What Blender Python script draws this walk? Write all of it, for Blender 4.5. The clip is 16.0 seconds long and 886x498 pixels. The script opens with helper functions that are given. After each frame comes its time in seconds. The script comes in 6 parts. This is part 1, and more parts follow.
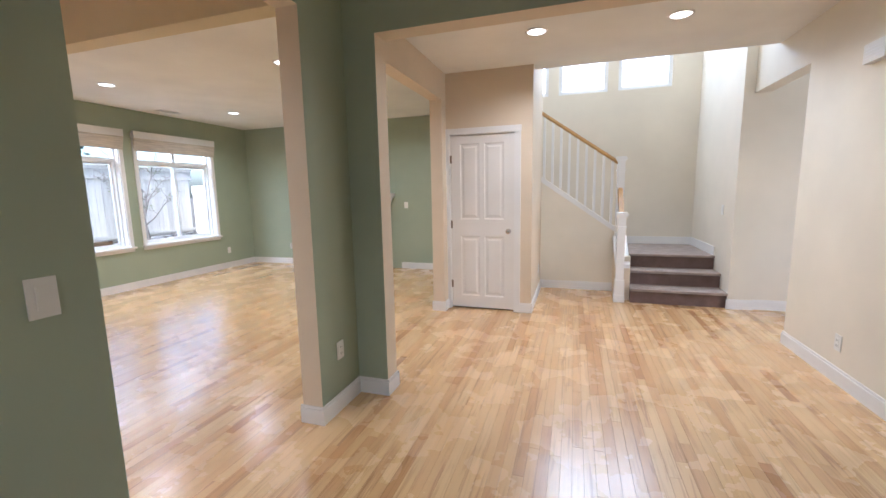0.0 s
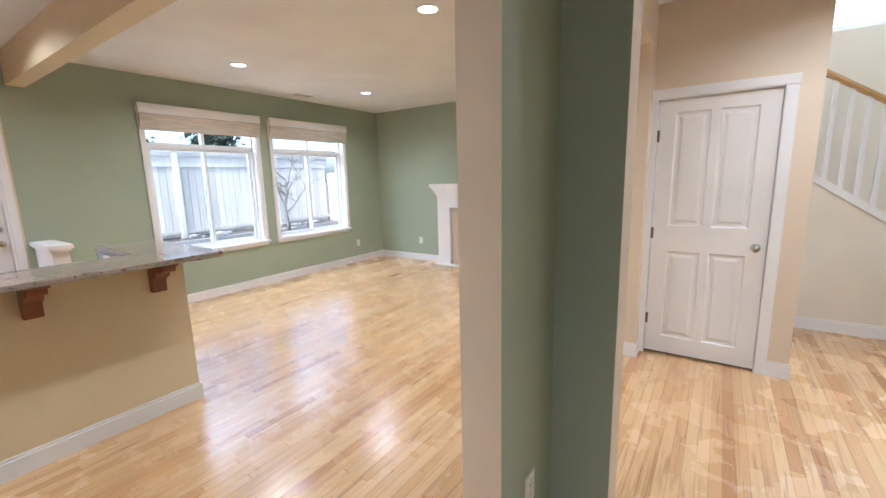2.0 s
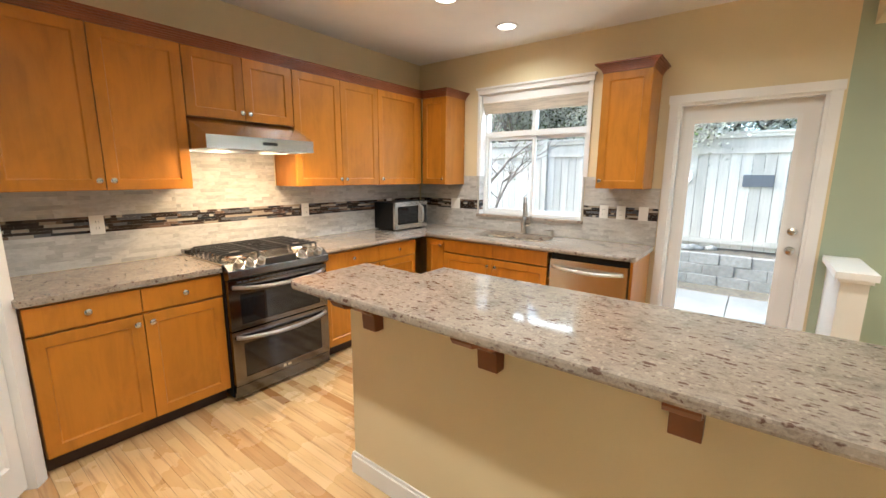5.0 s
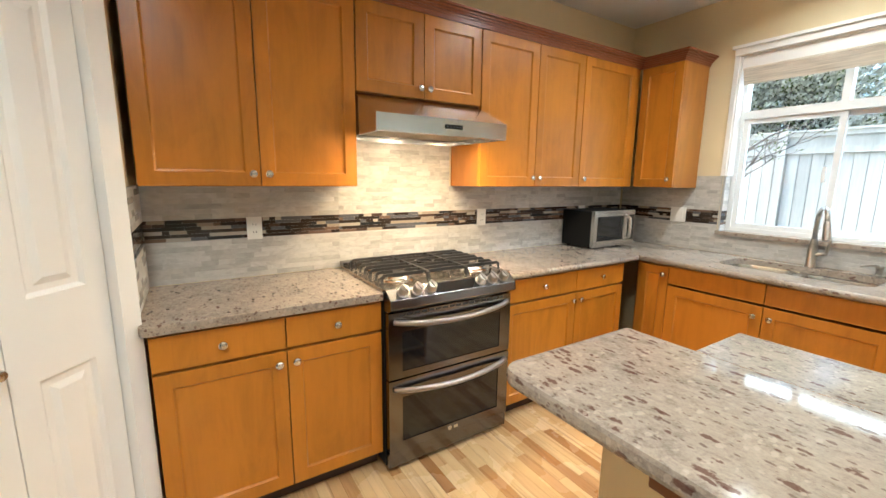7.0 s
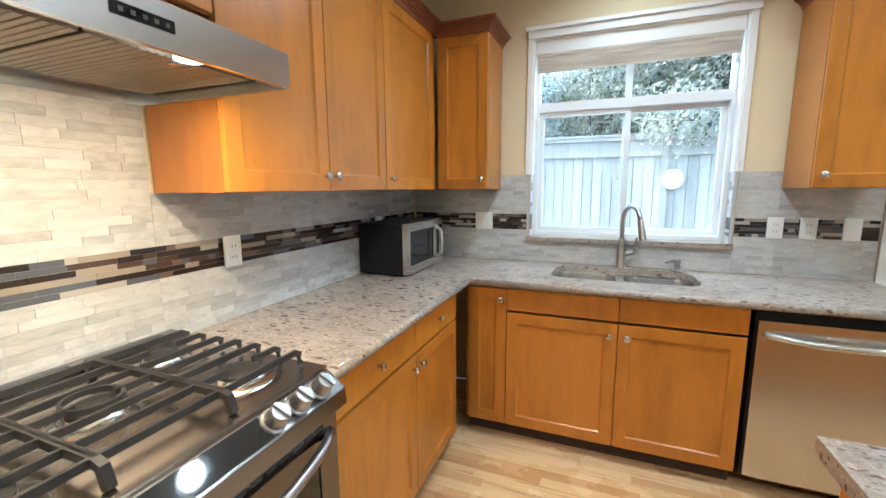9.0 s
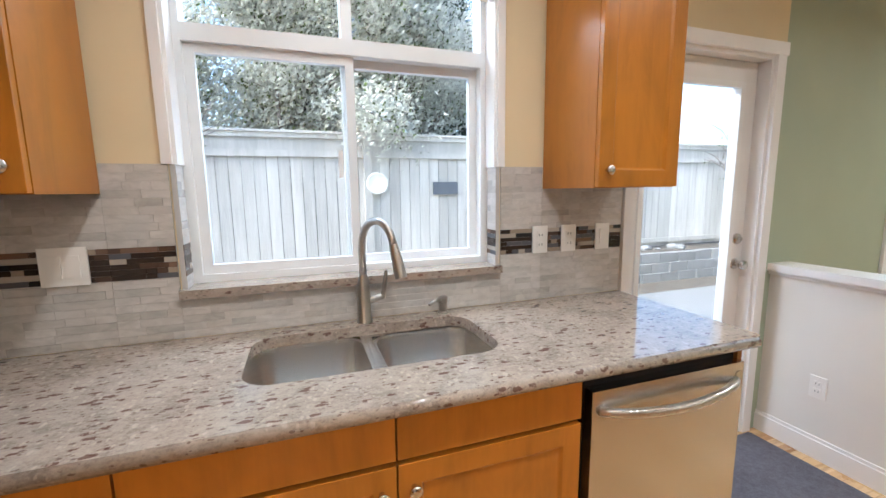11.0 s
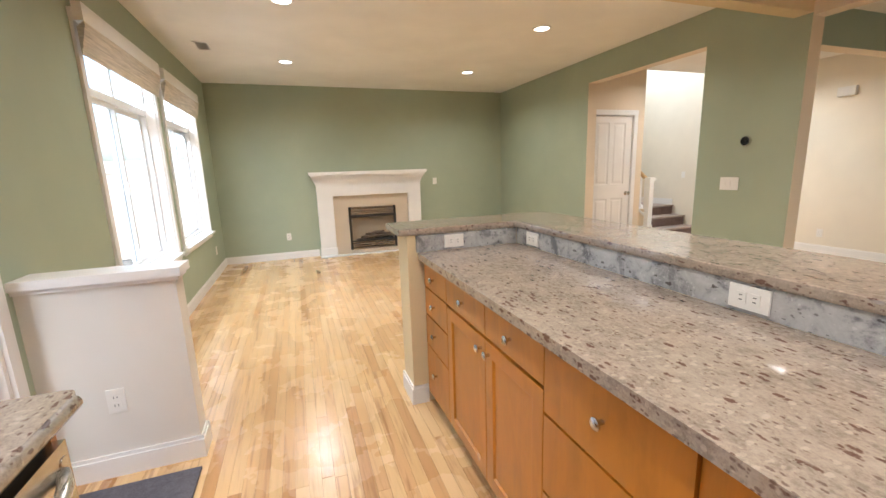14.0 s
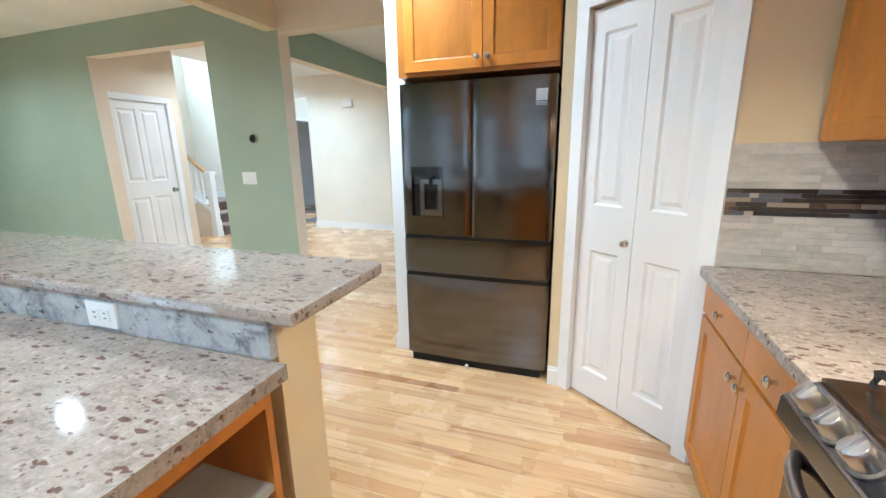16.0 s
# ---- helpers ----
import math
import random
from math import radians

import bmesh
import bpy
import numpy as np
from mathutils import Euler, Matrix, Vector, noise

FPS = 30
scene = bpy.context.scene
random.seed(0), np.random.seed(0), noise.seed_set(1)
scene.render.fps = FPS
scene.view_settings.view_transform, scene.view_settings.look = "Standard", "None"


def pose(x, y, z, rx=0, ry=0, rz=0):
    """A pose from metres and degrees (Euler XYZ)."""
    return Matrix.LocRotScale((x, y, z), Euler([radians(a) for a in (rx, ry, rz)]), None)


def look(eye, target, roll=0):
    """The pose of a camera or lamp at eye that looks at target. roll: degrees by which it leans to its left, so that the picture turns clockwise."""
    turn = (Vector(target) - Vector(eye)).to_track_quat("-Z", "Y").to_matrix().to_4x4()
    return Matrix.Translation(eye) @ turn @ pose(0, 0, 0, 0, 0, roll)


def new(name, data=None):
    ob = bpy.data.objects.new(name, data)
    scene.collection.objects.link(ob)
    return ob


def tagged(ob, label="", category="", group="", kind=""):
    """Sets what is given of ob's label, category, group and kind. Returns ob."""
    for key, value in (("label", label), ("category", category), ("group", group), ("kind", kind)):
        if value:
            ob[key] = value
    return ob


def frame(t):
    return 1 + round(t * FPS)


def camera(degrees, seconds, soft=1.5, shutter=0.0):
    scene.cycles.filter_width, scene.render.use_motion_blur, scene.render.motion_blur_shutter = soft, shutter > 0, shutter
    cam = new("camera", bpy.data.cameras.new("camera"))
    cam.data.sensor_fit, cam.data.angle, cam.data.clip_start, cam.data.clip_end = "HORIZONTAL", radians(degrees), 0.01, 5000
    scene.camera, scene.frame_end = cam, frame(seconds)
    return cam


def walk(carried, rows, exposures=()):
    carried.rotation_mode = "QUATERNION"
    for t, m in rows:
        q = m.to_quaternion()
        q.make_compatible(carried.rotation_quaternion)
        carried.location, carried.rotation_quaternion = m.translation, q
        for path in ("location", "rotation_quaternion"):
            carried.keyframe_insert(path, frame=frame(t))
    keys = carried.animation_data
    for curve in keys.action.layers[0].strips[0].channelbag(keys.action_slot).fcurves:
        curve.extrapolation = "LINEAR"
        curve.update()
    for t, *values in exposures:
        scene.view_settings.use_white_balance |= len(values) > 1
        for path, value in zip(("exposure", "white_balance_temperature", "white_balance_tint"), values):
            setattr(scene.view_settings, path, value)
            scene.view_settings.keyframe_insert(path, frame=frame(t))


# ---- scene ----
cam = camera(95.1, 16.0, soft=1.5)
PATH = [
    (0, (-0.023, 0.016, 1.412), (-0.633, 1.9, 1.132), -1.1),
    (0.5, (-0.309, 0.095, 1.417), (-0.813, 2.009, 1.131), -1.1),
    (1, (-0.521, 0.364, 1.425), (-1.076, 2.262, 1.126), -1.1),
    (1.5, (-0.765, 0.656, 1.456), (-1.504, 2.486, 1.136), -1.1),
    (2, (-0.97, 0.998, 1.504), (-2.083, 2.623, 1.158), -1.4),
    (2.5, (-1.218, 1.299, 1.421), (-2.806, 2.476, 1.115), -1.9),
    (2.7, (-1.327, 1.363, 1.391), (-3.068, 2.304, 1.101), -1.8),
    (3, (-1.492, 1.451, 1.465), (-3.381, 2.035, 1.16), -1.1),
    (3.5, (-1.806, 1.607, 1.455), (-3.782, 1.636, 1.15), -0.7),
    (4, (-2.163, 1.563, 1.458), (-4.089, 1.138, 1.128), -0.3),
    (4.5, (-2.483, 1.545, 1.465), (-4.267, 0.71, 1.121), 0.2),
    (5, (-2.737, 1.545, 1.51), (-4.297, 0.347, 1.15), 0.4),
    (5.2, (-2.799, 1.498, 1.484), (-4.262, 0.182, 1.132), 0.5),
    (7.3, (-3.173, 0.424, 1.441), (-4.218, -1.248, 1.1), 0.7),
    (7.5, (-3.209, 0.295, 1.43), (-4.331, -1.328, 1.101), 0.6),
    (8, (-3.368, -0.006, 1.418), (-4.739, -1.429, 1.106), 0.3),
    (8.5, (-3.558, -0.252, 1.41), (-5.195, -1.36, 1.106), -0.0),
    (9, (-3.781, -0.394, 1.422), (-5.619, -1.123, 1.121), -0.3),
    (9.2, (-3.896, -0.435, 1.422), (-5.788, -1.007, 1.12), -0.3),
    (11.3, (-5.104, -0.48, 1.404), (-6.906, 0.342, 1.123), -1.0),
    (11.5, (-5.16, -0.431, 1.406), (-6.903, 0.509, 1.124), -1.2),
    (12, (-5.301, -0.338, 1.419), (-6.806, 0.947, 1.125), -1.5),
    (12.5, (-5.367, -0.212, 1.41), (-6.486, 1.417, 1.1), -1.8),
    (13, (-5.379, -0.051, 1.398), (-5.946, 1.839, 1.069), -1.8),
    (13.5, (-5.36, -0.059, 1.381), (-5.299, 1.908, 1.026), -1.9),
    (14, (-5.341, -0.157, 1.386), (-4.689, 1.694, 0.999), -1.9),
    (14.5, (-5.303, -0.255, 1.349), (-4.169, 1.341, 0.941), -1.7),
    (15, (-5.212, -0.362, 1.349), (-3.724, 0.902, 0.913), -1.3),
    (15.2, (-5.172, -0.406, 1.376), (-3.58, 0.714, 0.918), -1.5),
    (15.5, (-5.039, -0.496, 1.402), (-3.329, 0.427, 0.931), -1.5),
    (16, (-4.785, -0.596, 1.399), (-2.949, 0.042, 0.929), -0.9),
]
EXPOSURE = [
    (0.0, 3.4, 5300, 12), (1.5, 3.45, 5250, 10), (2.5, 3.5, 5150, 10), (3.0, 3.5, 4950, 4), (3.5, 3.5, 5000, 5), (4.5, 3.72, 5700, 4), (5.2, 3.78, 5800, 1), (7.3, 3.85, 5500, -2),
    (8.5, 3.75, 5050, -3), (9.2, 3.65, 4800, -4), (11.5, 3.35, 5750, 8), (12.5, 3.25, 5900, 8), (13.0, 3.4, 5700, 6), (13.5, 3.5, 5900, 9), (14.0, 3.55, 6000, 9), (14.5, 3.65, 5200, 5), (15.5, 3.75, 4650, -2), (16.0, 3.95, 4600, -2),
]
walk(cam, [(t, look(eye, target, roll)) for t, eye, target, roll in PATH], EXPOSURE)

# ---- world, sun and lamps ----
world = bpy.data.worlds.new("sky")
scene.world = world
world.use_nodes = True
_wn = world.node_tree.nodes
_sky = _wn.new("ShaderNodeTexSky")
_sky.sky_type = "NISHITA"
_sky.sun_disc = False
_sky.sun_elevation, _sky.sun_rotation = radians(48), radians(167)
_sky.air_density, _sky.dust_density = 1.0, 4.0
world.node_tree.links.new(_sky.outputs[0], _wn["Background"].inputs[0])
_wn["Background"].inputs[1].default_value = 0.06

_sun = new("sun", bpy.data.lights.new("sun", "SUN"))
_sun.data.energy, _sun.data.angle, _sun.data.color = 0.5, radians(15), (1.0, 0.97, 0.93)
_sun.matrix_world = look((4, -18, 21), (0, 0, 0))


def window_light(x, y, z, w, h, energy, target):
    """An area lamp added by an opening to stand in for sky light."""
    d = bpy.data.lights.new("window_light", "AREA")
    d.shape, d.size, d.size_y, d.energy, d.color = "RECTANGLE", w, h, energy, (0.90, 0.96, 1.0)
    ob = new("window_light", d)
    ob.matrix_world = look((x, y, z), target)


window_light(-7.25, 3.74, 2.75, 1.4, 0.7, 6, (-4.6, 3.74, 0.6))
window_light(-7.25, 5.36, 2.75, 1.4, 0.7, 6, (-4.6, 5.36, 0.6))
window_light(-7.25, -0.33, 2.75, 1.1, 0.7, 4, (-4.9, -0.33, 0.8))
window_light(-7.25, 1.41, 2.65, 0.8, 0.7, 3.5, (-4.9, 1.41, 0.3))
# added lamp outside the unseen dining window, brightens the pillar from behind
window_light(0.2, -3.1, 2.2, 0.9, 0.8, 3.0, (0.0, 0.5, 0.8))
# added lamp at an unseen opening, brightens the hall
window_light(4.8, 4.1, 1.55, 1.3, 1.2, 4.0, (2.4, 4.6, 1.0))
for _x in (-0.83, 0.065, 0.95):
    window_light(_x, 7.06, 4.1, 0.6, 0.9, 3.2, (_x + 0.2, 4.2, 1.6))

# ---- materials ----
def mat(name, base=(0.8, 0.8, 0.8), rough=0.5, metal=0.0, **kw):
    m = bpy.data.materials.new(name)
    m.use_nodes = True
    b = m.node_tree.nodes["Principled BSDF"]
    b.inputs["Base Color"].default_value = (*base, 1)
    b.inputs["Roughness"].default_value = rough
    b.inputs["Metallic"].default_value = metal
    for k, v in kw.items():
        b.inputs[k.replace("_", " ")].default_value = v
    return m


class Tree:
    """Short hand for wiring a material's nodes."""

    def __init__(self, m):
        self.m, self.t = m, m.node_tree
        self.b = self.t.nodes["Principled BSDF"]

    def n(self, kind, inputs=None, **attrs):
        nd = self.t.nodes.new("ShaderNode" + kind)
        for k, v in attrs.items():
            setattr(nd, k, v)
        for k, v in (inputs or {}).items():
            if isinstance(v, bpy.types.NodeSocket):
                self.t.links.new(v, nd.inputs[k])
            else:
                nd.inputs[k].default_value = v
        return nd

    def coords(self, scale=(1, 1, 1), rot=(0, 0, 0), offset=None):
        geo = self.n("NewGeometry")
        mp = self.n("Mapping", {"Vector": geo.outputs["Position"], "Scale": scale, "Rotation": rot})
        if offset is not None:
            self.t.links.new(offset, mp.inputs["Location"])
        return mp.outputs[0]

    def noise(self, vec, scale, detail=4, rough=0.55, dist=0.0):
        return self.n("TexNoise", {"Vector": vec, "Scale": scale, "Detail": detail, "Roughness": rough, "Distortion": dist}).outputs["Fac"]

    def ramp(self, fac, stops):
        r = self.n("ValToRGB", {"Fac": fac})
        e = r.color_ramp.elements
        while len(e) < len(stops):
            e.new(0.5)
        for el, (p, c) in zip(e, stops):
            el.position, el.color = p, (*c, 1)
        return r.outputs["Color"]

    def mix(self, fac, a, b, mode="MIX"):
        mx = self.n("Mix", {}, data_type="RGBA", blend_type=mode)
        for i, v in ((0, fac), (6, a), (7, b)):
            if isinstance(v, bpy.types.NodeSocket):
                self.t.links.new(v, mx.inputs[i])
            else:
                mx.inputs[i].default_value = (*v, 1) if isinstance(v, tuple) else v
        return mx.outputs[2]

    def maths(self, op, a, b=0.0):
        md = self.n("Math", {}, operation=op)
        for i, v in enumerate((a, b)):
            if isinstance(v, bpy.types.NodeSocket):
                self.t.links.new(v, md.inputs[i])
            else:
                md.inputs[i].default_value = v
        return md.outputs[0]

    def span(self, v, lo, hi):
        return self.n("MapRange", {"Value": v, "To Min": lo, "To Max": hi}).outputs[0]

    def put(self, name, v):
        self.t.links.new(v, self.b.inputs[name])

    def bump(self, h, strength=0.2, dist=0.002):
        self.put("Normal", self.n("Bump", {"Height": h, "Strength": strength, "Distance": dist}).outputs[0])


def paint(name, base, rough=0.6, relief=0.12):
    """Rolled wall paint: faint roller texture and slight unevenness."""
    m = mat(name, base, rough)
    t = Tree(m)
    v = t.coords()
    big = t.noise(v, 1.3, 3)
    dark = tuple(c * 0.93 for c in base)
    lite = tuple(min(1, c * 1.04) for c in base)
    t.put("Base Color", t.ramp(big, [(0.3, dark), (0.7, lite)]))
    t.put("Roughness", t.span(t.noise(v, 9, 3), rough - 0.08, rough + 0.08))
    t.bump(t.noise(v, 260, 3), relief, 0.0012)
    return m


GREEN = paint("sage_green_paint", (0.365, 0.415, 0.305))
OFFW = paint("off_white_paint", (0.74, 0.71, 0.66))
CREAM = paint("cream_paint", (0.72, 0.60, 0.38))
BEIGE = paint("beige_paint", (0.72, 0.605, 0.46))
# lighter copy of the beige: brightness of the lit walls put into the paint
BEIGE_LIT = paint("beige_paint_lit", (0.78, 0.715, 0.60))
CEIL = paint("ceiling_paint", (0.85, 0.83, 0.79), 0.8, 0.3)
TRIM = paint("white_trim_paint", (0.82, 0.80, 0.78), 0.32, 0.04)
DOORW = paint("white_door_paint", (0.80, 0.77, 0.74), 0.35, 0.06)


def wood(name, base, rough=0.32, stretch=(26, 26, 1.6), vary=0.08, dark=0.80):
    """Stained wood with grain along the axis that is least stretched."""
    m = mat(name, base, rough)
    t = Tree(m)
    rnd = t.n("ObjectInfo").outputs["Random"]
    off = t.n("CombineXYZ", {"X": t.maths("MULTIPLY", rnd, 7.3), "Y": t.maths("MULTIPLY", rnd, 3.1), "Z": t.maths("MULTIPLY", rnd, 11.7)}).outputs[0]
    v = t.coords(stretch, offset=off)
    g = t.noise(v, 1.0, 6, 0.6, 0.6)
    cl = t.noise(t.coords((6.0, 6.0, 2.4), offset=off), 1.0, 4, 0.6, 0.8)
    f = t.maths("ADD", t.maths("MULTIPLY", g, 0.32), t.maths("MULTIPLY", cl, 0.72))
    c = t.ramp(f, [(0.32, tuple(x * dark for x in base)), (0.55, base), (0.78, tuple(min(1, x * 1.14) for x in base))])
    hsv = t.n("HueSaturation", {"Color": c, "Value": t.span(rnd, 1 - vary, 1 + vary)})
    t.put("Base Color", hsv.outputs[0])
    t.put("Roughness", t.span(g, rough - 0.06, rough + 0.10))
    t.bump(g, 0.06, 0.001)
    t.b.inputs["Specular IOR Level"].default_value = 0.35
    t.b.inputs["Coat Weight"].default_value = 0.32
    t.b.inputs["Coat Roughness"].default_value = 0.24
    return m


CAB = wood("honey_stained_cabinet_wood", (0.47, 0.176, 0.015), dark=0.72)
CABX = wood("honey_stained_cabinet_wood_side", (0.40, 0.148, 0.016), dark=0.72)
DARKWOOD = wood("dark_stained_wood", (0.20, 0.062, 0.022), 0.35)
CROWN = wood("reddish_crown_wood", (0.27, 0.085, 0.035), 0.35, (3, 3, 26))
RAIL = wood("oak_handrail", (0.52, 0.30, 0.11), 0.35, (2, 20, 20))
# near-black that paints the shade of recesses and gaps
KICK = mat("recess_shade", (0.045, 0.022, 0.012), 0.6)


def stone(name, base, grey, brown, many=0.5, size=0.30, veil=0.30):
    """Polished granite: speckled ground, soft clouds, and separate long dark flecks. veil: weight of the clouds."""
    m = mat(name, base, 0.1)
    t = Tree(m)
    p = t.coords((1, 1, 1), (0.1, 0.05, 0.5))
    cloud = t.noise(p, 9 if veil > 0.5 else 6, 5, 0.6, 0.8)
    fine = t.noise(p, 150, 4, 0.75)
    mid = t.noise(t.coords((1, 0.55, 1), (0.15, 0.1, 0.6)), 62, 4, 0.7, 0.5)
    f = t.maths("ADD", t.maths("MULTIPLY", cloud, veil), t.maths("ADD", t.maths("MULTIPLY", mid, 0.6 * (1 - veil)), t.maths("MULTIPLY", fine, 0.4 * (1 - veil))))
    c = t.ramp(f, [(0.40, grey), (0.50, base), (0.62, tuple(min(1, x * 1.22) for x in base))])
    wob = t.n("TexNoise", {"Vector": p, "Scale": 95.0, "Detail": 2.0}).outputs["Color"]
    for scale, stretch, share, rad, colour, amount in ((66.0, (1.0, 0.42, 1.0), many, size, brown, 0.82), (120.0, (0.9, 0.5, 0.9), many * 0.9, size * 0.9, tuple(x * 0.8 for x in brown), 0.6), (80.0, (0.6, 1.0, 0.8), many, size, tuple(min(1, x * 1.6) for x in base), 0.4)):
        q = t.n("VectorMath", {0: wob, 1: (0.5, 0.5, 0.5)}, operation="SUBTRACT").outputs[0]
        q = t.n("VectorMath", {0: q, "Scale": 0.7 / scale}, operation="SCALE").outputs[0]
        q = t.n("VectorMath", {0: t.coords(stretch, (0.15, 0.1, 0.6)), 1: q}, operation="ADD").outputs[0]
        vo = t.n("TexVoronoi", {"Vector": q, "Scale": scale, "Randomness": 1.0})
        rnd = t.n("SeparateColor", {"Color": vo.outputs["Color"]})
        lim = t.maths("MULTIPLY", rnd.outputs[1], rad)
        edge = t.maths("SUBTRACT", lim, vo.outputs["Distance"])
        spot = t.n("MapRange", {"Value": edge, "From Min": -0.07, "From Max": 0.07}).outputs[0]
        pick = t.maths("LESS_THAN", rnd.outputs[0], share)
        c = t.mix(t.maths("MULTIPLY", t.maths("MULTIPLY", spot, pick), amount), c, colour)
    t.put("Base Color", c)
    t.put("Roughness", t.span(fine, 0.04, 0.10))
    return m


GRANITE = stone("cream_granite", (0.33, 0.272, 0.222), (0.225, 0.182, 0.148), (0.105, 0.046, 0.033), 0.42, 0.50)
GRANITE_EDGE = stone("grey_granite_upstand", (0.40, 0.40, 0.40), (0.17, 0.175, 0.185), (0.07, 0.058, 0.055), 0.20, 0.42, 0.75)
SHELF = wood("grey_shelf_laminate", (0.34, 0.32, 0.28), 0.3, (2, 40, 40))


def brushed(name, base, rough, axis, relief=0.015):
    m = mat(name, base, rough, 1.0)
    t = Tree(m)
    s = [900, 900, 900]
    s[axis] = 3
    n = t.noise(t.coords(tuple(s)), 1.0, 3)
    t.put("Roughness", t.span(n, rough - 0.04, rough + 0.06))
    t.bump(n, relief, 0.0004)
    return m


SINKSTEEL = mat("satin_sink_steel", (0.60, 0.575, 0.54), 0.27, 1.0)
STEEL = brushed("brushed_stainless_steel", (0.60, 0.58, 0.55), 0.27, 1, 0.003)
STEELX = brushed("brushed_stainless_steel_long", (0.60, 0.58, 0.55), 0.24, 0)
DARKSTEEL = brushed("black_stainless_steel", (0.17, 0.161, 0.156), 0.135, 2, 0.004)
_t = Tree(DARKSTEEL)
_t.b.inputs["Anisotropic"].default_value = 0.85
_t.put("Tangent", _t.n("Tangent", direction_type="RADIAL", axis="Z").outputs[0])
DARKSTEELX = brushed("black_stainless_steel_trim", (0.25, 0.243, 0.24), 0.22, 0)
CHROME = mat("satin_nickel", (0.62, 0.60, 0.57), 0.22, 1.0)
SATIN = mat("brushed_nickel_faucet", (0.46, 0.43, 0.39), 0.33, 1.0)
HANDLE = mat("satin_dark_handle", (0.44, 0.39, 0.36), 0.30, 1.0)
KNOB = mat("dark_steel_knob", (0.40, 0.38, 0.36), 0.28, 1.0)
HOOD = brushed("satin_hood_steel", (0.64, 0.63, 0.62), 0.22, 0)
# tan tint puts the worktop's warm reflection into the mesh colour
FILTER = mat("filter_mesh_reflection", (0.30, 0.25, 0.19), 0.45, 1.0)
COOK = brushed("cooktop_steel", (0.60, 0.52, 0.43), 0.22, 0, 0.004)
BRONZE = mat("bronze_hinge", (0.22, 0.17, 0.12), 0.35, 1.0)
IRON = mat("cast_iron", (0.022, 0.019, 0.017), 0.45)
BLACKGLASS = mat("black_glass", (0.012, 0.012, 0.013), 0.05)
BLACKP = mat("black_plastic", (0.008, 0.008, 0.008), 0.5, Specular_IOR_Level=0.25)
PLATE = mat("white_plastic", (0.80, 0.78, 0.74), 0.3)
SLOT = mat("dark_slot", (0.05, 0.05, 0.05), 0.5)


def cloth(name, base, su, sv, relief=0.4):
    m = mat(name, base, 0.85)
    t = Tree(m)
    a = t.noise(t.coords(su), 1.0, 4)
    b = t.noise(t.coords(sv), 1.0, 4)
    f = t.maths("MULTIPLY", t.maths("ADD", a, b), 0.5)
    t.put("Base Color", t.ramp(f, [(0.32, tuple(c * 0.62 for c in base)), (0.62, tuple(min(1, c * 1.12) for c in base))]))
    t.bump(f, relief, 0.003)
    return m


BLIND = cloth("woven_shade", (0.66, 0.59, 0.50), (10, 6, 300), (40, 4, 60))
MATM = cloth("charcoal_mat_pile", (0.105, 0.098, 0.115), (130, 130, 130), (38, 38, 38), 1.0)
# one carpet in two copies: shaded risers darker, lit treads lighter
CARPET = cloth("stair_carpet_shaded", (0.165, 0.105, 0.088), (320, 320, 320), (9, 9, 9), 0.8)
CARPETL = cloth("stair_carpet_lit", (0.36, 0.29, 0.25), (320, 320, 320), (9, 9, 9), 0.8)


def pane_glass(name):
    m = bpy.data.materials.new(name)
    m.use_nodes = True
    nt = m.node_tree
    nt.nodes.remove(nt.nodes["Principled BSDF"])
    tr, gl = nt.nodes.new("ShaderNodeBsdfTransparent"), nt.nodes.new("ShaderNodeBsdfGlossy")
    tr.inputs[0].default_value = (0.95, 0.975, 0.97, 1)
    gl.inputs["Roughness"].default_value = 0.02
    fr, mx = nt.nodes.new("ShaderNodeFresnel"), nt.nodes.new("ShaderNodeMixShader")
    fr.inputs[0].default_value = 1.45
    for a, b in ((fr.outputs[0], mx.inputs[0]), (tr.outputs[0], mx.inputs[1]), (gl.outputs[0], mx.inputs[2]), (mx.outputs[0], nt.nodes["Material Output"].inputs[0])):
        nt.links.new(a, b)
    return m


GLASS = pane_glass("window_glass")
CLEAR = bpy.data.materials.new("clear_glass_back")
CLEAR.use_nodes = True
_n = CLEAR.node_tree
_n.nodes.remove(_n.nodes["Principled BSDF"])
_n.links.new(_n.nodes.new("ShaderNodeBsdfTransparent").outputs[0], _n.nodes["Material Output"].inputs[0])


def glow(name, colour, strength):
    m = mat(name, colour, 0.5)
    b = m.node_tree.nodes["Principled BSDF"]
    b.inputs["Emission Color"].default_value = (*colour, 1)
    b.inputs["Emission Strength"].default_value = strength
    return m


LENS = glow("lamp_lens", (1.0, 0.93, 0.82), 0.6)

# ---- mesh helpers ----
def box(bm, x0, x1, y0, y1, z0, z1, mi=0):
    vs = [bm.verts.new((x, y, z)) for x in (x0, x1) for y in (y0, y1) for z in (z0, z1)]
    fs = [bm.faces.new([vs[i] for i in q]) for q in ((0, 1, 3, 2), (4, 6, 7, 5), (0, 4, 5, 1), (2, 3, 7, 6), (0, 2, 6, 4), (1, 5, 7, 3))]
    for f in fs:
        f.material_index = mi
    return fs


